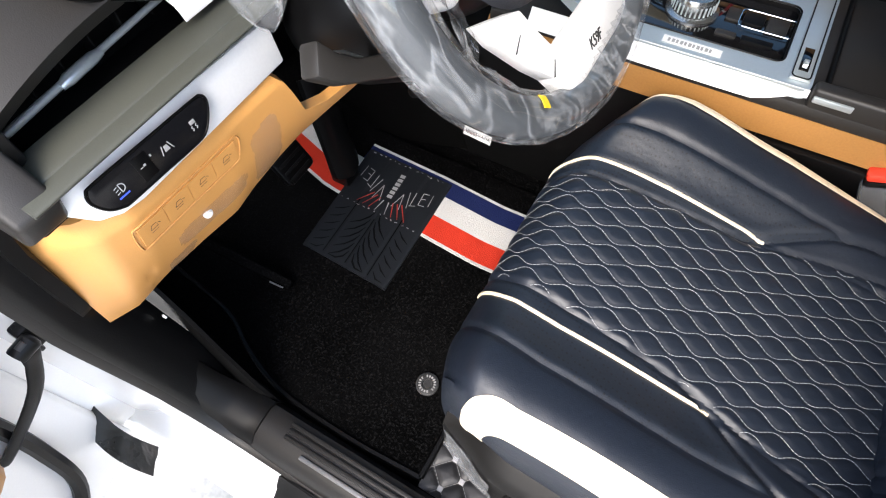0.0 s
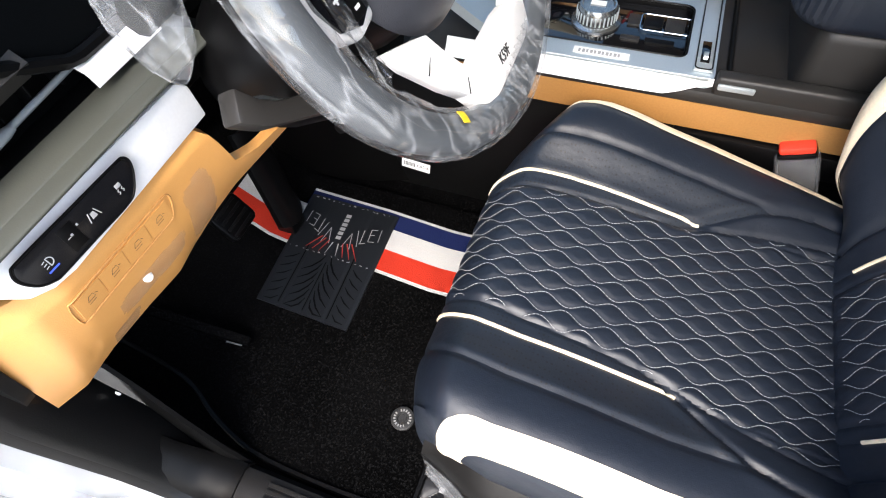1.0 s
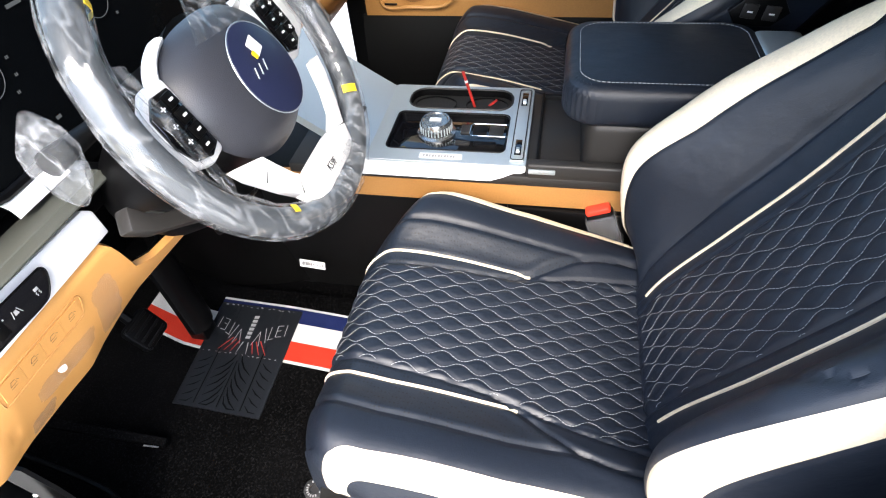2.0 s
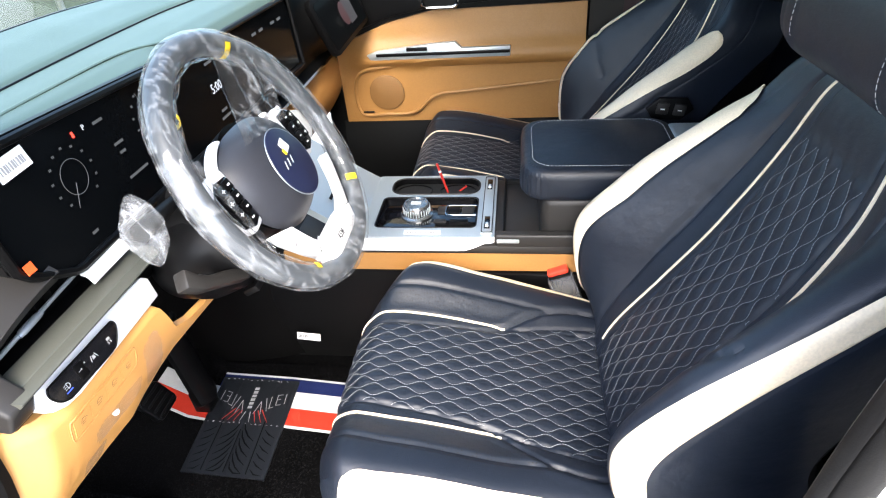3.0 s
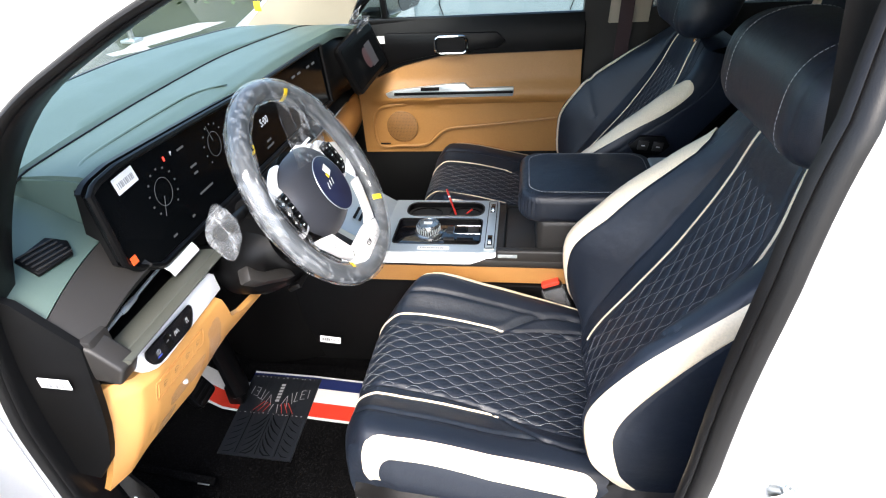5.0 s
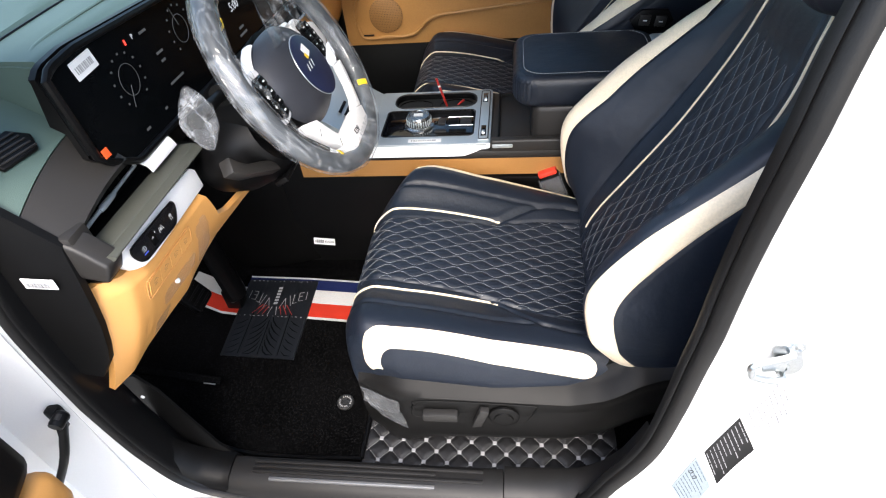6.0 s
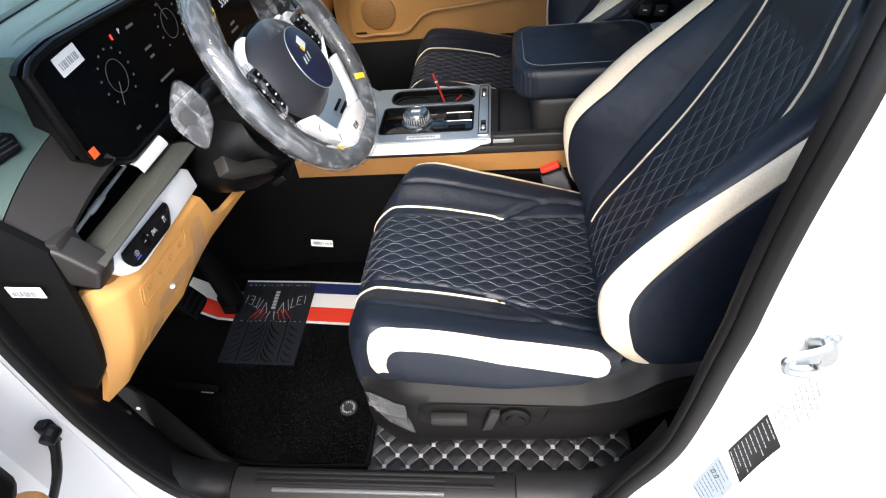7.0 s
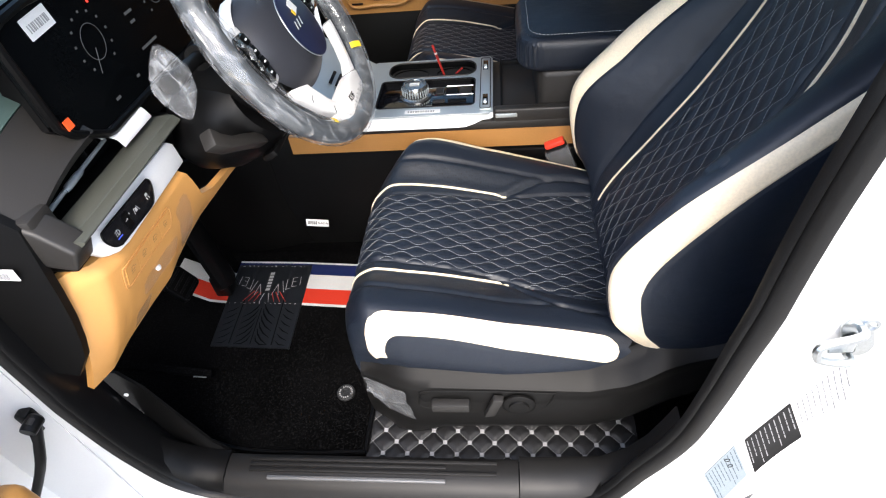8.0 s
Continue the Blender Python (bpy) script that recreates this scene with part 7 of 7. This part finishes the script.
hb = part("inner_handle", tube([(-0.215 + x, PY - 0.018, 1.178 + y) for x, y in rounded(0.115, 0.058, 0.018, 5)], 0.0050, 8, True), CHROME, pdoor, "chrome inner door handle")
part("handle_cup", moved(plate(0.10, 0.045, 0.014, 0.004), frame_at((-0.215, PY - 0.010, 1.178), (1, 0, 0), (0, 0, 1))), BLACK, pdoor)
pp = part("door_pull", prism([(-0.475, PY - 0.030, 1.010), (-0.44, PY - 0.030, 1.022), (-0.25, PY - 0.030, 1.040), (-0.17, PY - 0.030, 1.044), (-0.15, PY - 0.030, 1.024), (0.010, PY - 0.030, 1.026), (0.010, PY - 0.030, 0.990), (-0.46, PY - 0.030, 0.990)], (0, 0.02, 0), 0.004), SATIN, pdoor, "satin silver door pull")
part("pull_groove", box(-0.44, 0.008, PY - 0.033, PY - 0.026, 1.004, 1.014, 0.002), BLACK, pp)
part("window_switch", moved(box(-0.035, 0.035, -0.004, 0.004, -0.006, 0.006, 0.002), Matrix.Translation((-0.30, PY - 0.032, 1.026))), BLACK, pp)
spk = part("speaker_grille", moved(lathe([(0.062, -0.004), (0.062, 0.002), (0.058, 0.004), (0.004, 0.0035)], 40), frame_at((-0.425, PY - 0.004, 0.872), (1, 0, 0), (0, 0, 1))), leather("perforated tan grille", (0.24, 0.115, 0.034), 0.6, True), pdoor, "perforated tan speaker grille")
part("speaker_badge", box(-0.52, -0.48, PY - 0.008, PY - 0.003, 0.800, 0.805, 0.001), DARK, spk)
part("door_sticker", moved(plate(0.036, 0.026, 0.001, 0.001), frame_at((-0.475, PY - 0.014, 1.203), (1, 0, 0), (0, 0, 1))), PAPER, pdoor, "small white sticker")
part("grey_tape", box(0.195, 0.252, PY + 0.010, PY + 0.016, 1.17, 1.20, 0.001), GREYINK, pdoor)
part("waist_seal", box(-0.60, 0.30, PY + 0.028, PY + 0.05, 1.245, 1.268, 0.006), RUBBER, pdoor)
fr = [(-0.60, 1.258), (-0.50, 1.36), (-0.35, 1.49), (-0.2, 1.57), (0.1, 1.61), (0.30, 1.60), (0.275, 1.258)]
part("window_frame", tube([(x, PY + 0.045 - 0.12 * (z - 1.258), z) for x, z in fr], 0.016, 8), RUBBER, pdoor, "black window frame")
part("quarter_post", tube([(-0.46, PY + 0.045, 1.25), (-0.46, PY + 0.025, 1.40)], 0.013, 8), BLACK, pdoor)
pg = part("pane", sheet(lambda u, v: (u, PY + 0.05 - 0.12 * (v - 1.258), v), [-0.6, -0.3, 0.3], [1.25, 1.4, 1.62], (0, 0.004, 0)), GLASS, pdoor, "clear side window")
pg.visible_shadow = False
MM = Matrix.Translation((-0.455, 1.80, 1.335)) @ Matrix.Rotation(radians(-14), 4, "Z")
mir = part("door_mirror", moved(box(-0.115, 0.055, -0.12, 0.12, -0.080, 0.080, 0.050, 5), MM), PAINT, pdoor, "white door mirror")
part("mirror_arm", box(-0.56, -0.47, 1.62, 1.76, 1.24, 1.29, 0.015), BLACK, mir)
part("mirror_glass", moved(plate(0.20, 0.135, 0.04, 0.003), MM @ Matrix.Translation((0.0545, 0, 0)) @ Matrix.Rotation(radians(90), 4, "Z") @ Matrix.Rotation(radians(90), 4, "X")), PIANO, mir)
belt = thing("seat_belt", "dark seat belt webbing hanging at the pillar", "seat belt")
part("webbing", sheet(lambda u, v: (0.345 + 0.045 * u + 0.02 * v, 1.535 - 0.05 * v, 0.85 + 0.7 * v), [0, 1], list(np.linspace(0, 1, 8)), (0, 0.002, 0)), material("dark red brown webbing", (0.035, 0.018, 0.02), 0.8, fine=900, bump=0.5), belt)

# a second-row seat, seen behind
def rear_seat(x, y):
    s = thing("rear_seat", "navy and cream leather second-row seat", "car seat", "rear seats")
    part("cushion", box(x - 0.46, x + 0.02, y - 0.25, y + 0.25, 0.62, 0.78, 0.05, 4), NAVY, s)
    b = box(x - 0.07, x + 0.07, y - 0.25, y + 0.25, 0.70, 1.26, 0.05, 4)
    part("backrest", moved(b, Matrix.Translation((x, 0, 0.70)) @ Matrix.Rotation(radians(14), 4, "Y") @ Matrix.Translation((-x, 0, -0.70))), NAVY, s)
    part("headrest", moved(box(-0.05, 0.05, -0.115, 0.115, -0.10, 0.12, 0.04, 4), Matrix.Translation((x + 0.15, y, 1.36)) @ Matrix.Diagonal((1, 1, 1.3, 1)) @ Matrix.Rotation(radians(8), 4, "Y")), NAVY, s, "navy leather headrest")
    for sg in (-1, 1):
        part("headrest_band", moved(box(-0.052, 0.052, -0.018, 0.018, -0.102, 0.122, 0.016, 3), Matrix.Translation((x + 0.15, y + sg * 0.128, 1.36)) @ Matrix.Diagonal((1, 1, 1.3, 1)) @ Matrix.Rotation(radians(8), 4, "Y")), CREAM, s, "cream leather band")
    part("base", box(x - 0.40, x, y - 0.2, y + 0.2, FLOOR - 0.01, 0.63, 0.02), BLACK, s)


rear_seat(1.18, 0.40)
rear_seat(0.80, 1.25)

# a parked white hatchback beyond the far window
hatch = thing("parked_car", "white hatchback parked beside, seen from behind", "car")
HATCH_PAINT = material("blue white paint", (0.28, 0.32, 0.34), 0.3, vary=0.03, bump=0, coat=0.5)
HX, HY = -0.13, 5.0
part("body", moved(box(-0.88, 0.88, -2.0, 2.0, 0.28, 1.12, 0.12, 4), Matrix.Translation((HX, HY + 2.0, 0))), HATCH_PAINT, hatch, "white painted body")
part("tailgate", moved(box(-0.62, 0.62, -0.05, 0.1, 0.62, 1.06, 0.04, 3), Matrix.Translation((HX, HY, 0))), HATCH_PAINT, hatch)
part("cabin", prism([(HX - 0.70, HY + 0.15, 1.11), (HX - 0.55, HY + 0.55, 1.50), (HX + 0.55, HY + 0.55, 1.50), (HX + 0.70, HY + 0.15, 1.11)], (0, 1.8, 0), 0.06), HATCH_PAINT, hatch)
part("rear_glass", prism([(HX - 0.60, HY + 0.12, 1.08), (HX - 0.50, HY + 0.46, 1.44), (HX + 0.50, HY + 0.46, 1.44), (HX + 0.60, HY + 0.12, 1.08)], (0, 0.02, 0.01)), PIANO, hatch, "dark rear window")
for sg in (-1, 1):
    part("tail_lamp", moved(box(-0.17, 0.17, -0.03, 0.05, -0.06, 0.06, 0.03, 3), Matrix.Translation((HX + sg * 0.615, HY - 0.03, 1.04))), material("red lamp", (0.55, 0.02, 0.02), 0.15, bump=0), hatch, "red tail lamp")
    part("wheel", moved(lathe([(0.2, -0.1), (0.31, -0.1), (0.32, 0.0), (0.31, 0.1), (0.2, 0.1)], 24), Matrix.Translation((HX + sg * 0.78, HY + 0.75, 0.31)) @ Matrix.Rotation(radians(90), 4, "Y")), RUBBER, hatch)
pl = part("number_plate", moved(box(-0.26, 0.26, -0.012, 0.0, -0.055, 0.055, 0.004), Matrix.Translation((HX, HY - 0.056, 0.93))), PAPER, hatch, "white number plate")
part("plate_frame", moved(tube([(x, 0, z) for x, z in rounded(0.535, 0.125, 0.01)], 0.006, 6, True), Matrix.Translation((HX, HY - 0.066, 0.93))), DARK, pl)
part("lamp_bar", moved(box(-0.30, 0.30, -0.03, 0.0, -0.012, 0.012, 0.006), Matrix.Translation((HX, HY - 0.05, 1.01))), CHROME, hatch, "chrome strip over the plate")
part("tailgate_gap", moved(tube([(-0.60, 0, 0.40), (-0.61, 0, 0.20), (-0.55, 0, 0.03), (0.55, 0, 0.03), (0.61, 0, 0.20), (0.60, 0, 0.40)], 0.006, 6), Matrix.Translation((HX, HY - 0.052, 0.60))), DARK, hatch)
for i, w in enumerate((0.04, 0.04, 0.05, 0.04, 0.04, 0.04, 0.04)):
    part("plate_bar", moved(box(-w / 2, w / 2, -0.003, 0.001, -0.028, 0.028, 0), Matrix.Translation((HX - 0.19 + i * 0.063 + (0.02 if i > 2 else 0), HY - 0.069, 0.93))), INK, pl)
part("bumper", moved(box(-0.86, 0.86, -0.08, 0.2, 0.28, 0.60, 0.06, 3), Matrix.Translation((HX, HY, 0))), HATCH_PAINT, hatch)

# yard beyond the windscreen: weedy ground, posts, a hedge
tagged(part("yard_verge", sheet(lambda u, v: (u, v, 0.015 + 0.04 * noise.noise((u * 0.8, v * 0.8, 0))), list(np.linspace(-26, -2.1, 40)), list(np.linspace(1.5, 30, 40)), (0, 0, -0.02)), material("dry weedy earth", (0.045, 0.055, 0.028), 0.95, scale=30, vary=0.7, bump=0.8, fine=25)), "dry weedy earth beside the yard", "ground", kind="structure")
for x, y in ((-6.4, 7.4), (-6.1, 7.9), (-7.9, 9.2)):
    post = thing("yard_post", "pale grey metal post in the weedy ground", "post", "yard posts")
    part("shaft", tube([(x, y, -0.02), (x + 0.05, y, 0.95)], 0.05, 10), STEEL, post)
    part("foot", box(x - 0.12, x + 0.12, y - 0.12, y + 0.12, 0.0, 0.05, 0.01), SATIN, post)
LEAF = material("hedge leaves", (0.05, 0.085, 0.03), 0.6, scale=20, vary=0.6, bump=0.2, fine=30)
hb = bmesh.new()
rng = random.Random(4)
for i in range(12000):
    x, y = rng.uniform(-24, -2.6), 0
    y = 13.5 + 0.25 * (x + 8) * -1 + rng.gauss(0, 0.7)
    z = abs(rng.gauss(0, 0.85))
    c = Vector((x, y, z))
    d = Vector((rng.uniform(-1, 1), rng.uniform(-1, 1), rng.uniform(-0.3, 1))).normalized() * 0.085
    e = d.orthogonal().normalized() * 0.045
    hb.faces.new([hb.verts.new(c + o) for o in (d, e, -d, -e)])
tagged(part("hedge", hb, LEAF, smooth=False), "unkempt green hedge at the yard's edge", "hedge", kind="stuff")
far = thing("windscreen_tape", "small yellow tape bits on the windscreen corner", "tape")
for x, y, z in ((-0.86, 1.42, 1.35), (-0.66, 1.30, 1.47), (-0.72, 1.33, 1.44)):
    part("tape_bit", moved(box(-0.012, 0.012, -0.001, 0.001, -0.016, 0.016, 0.0005), Matrix.Translation((x, y, z))), YELLOW, far)
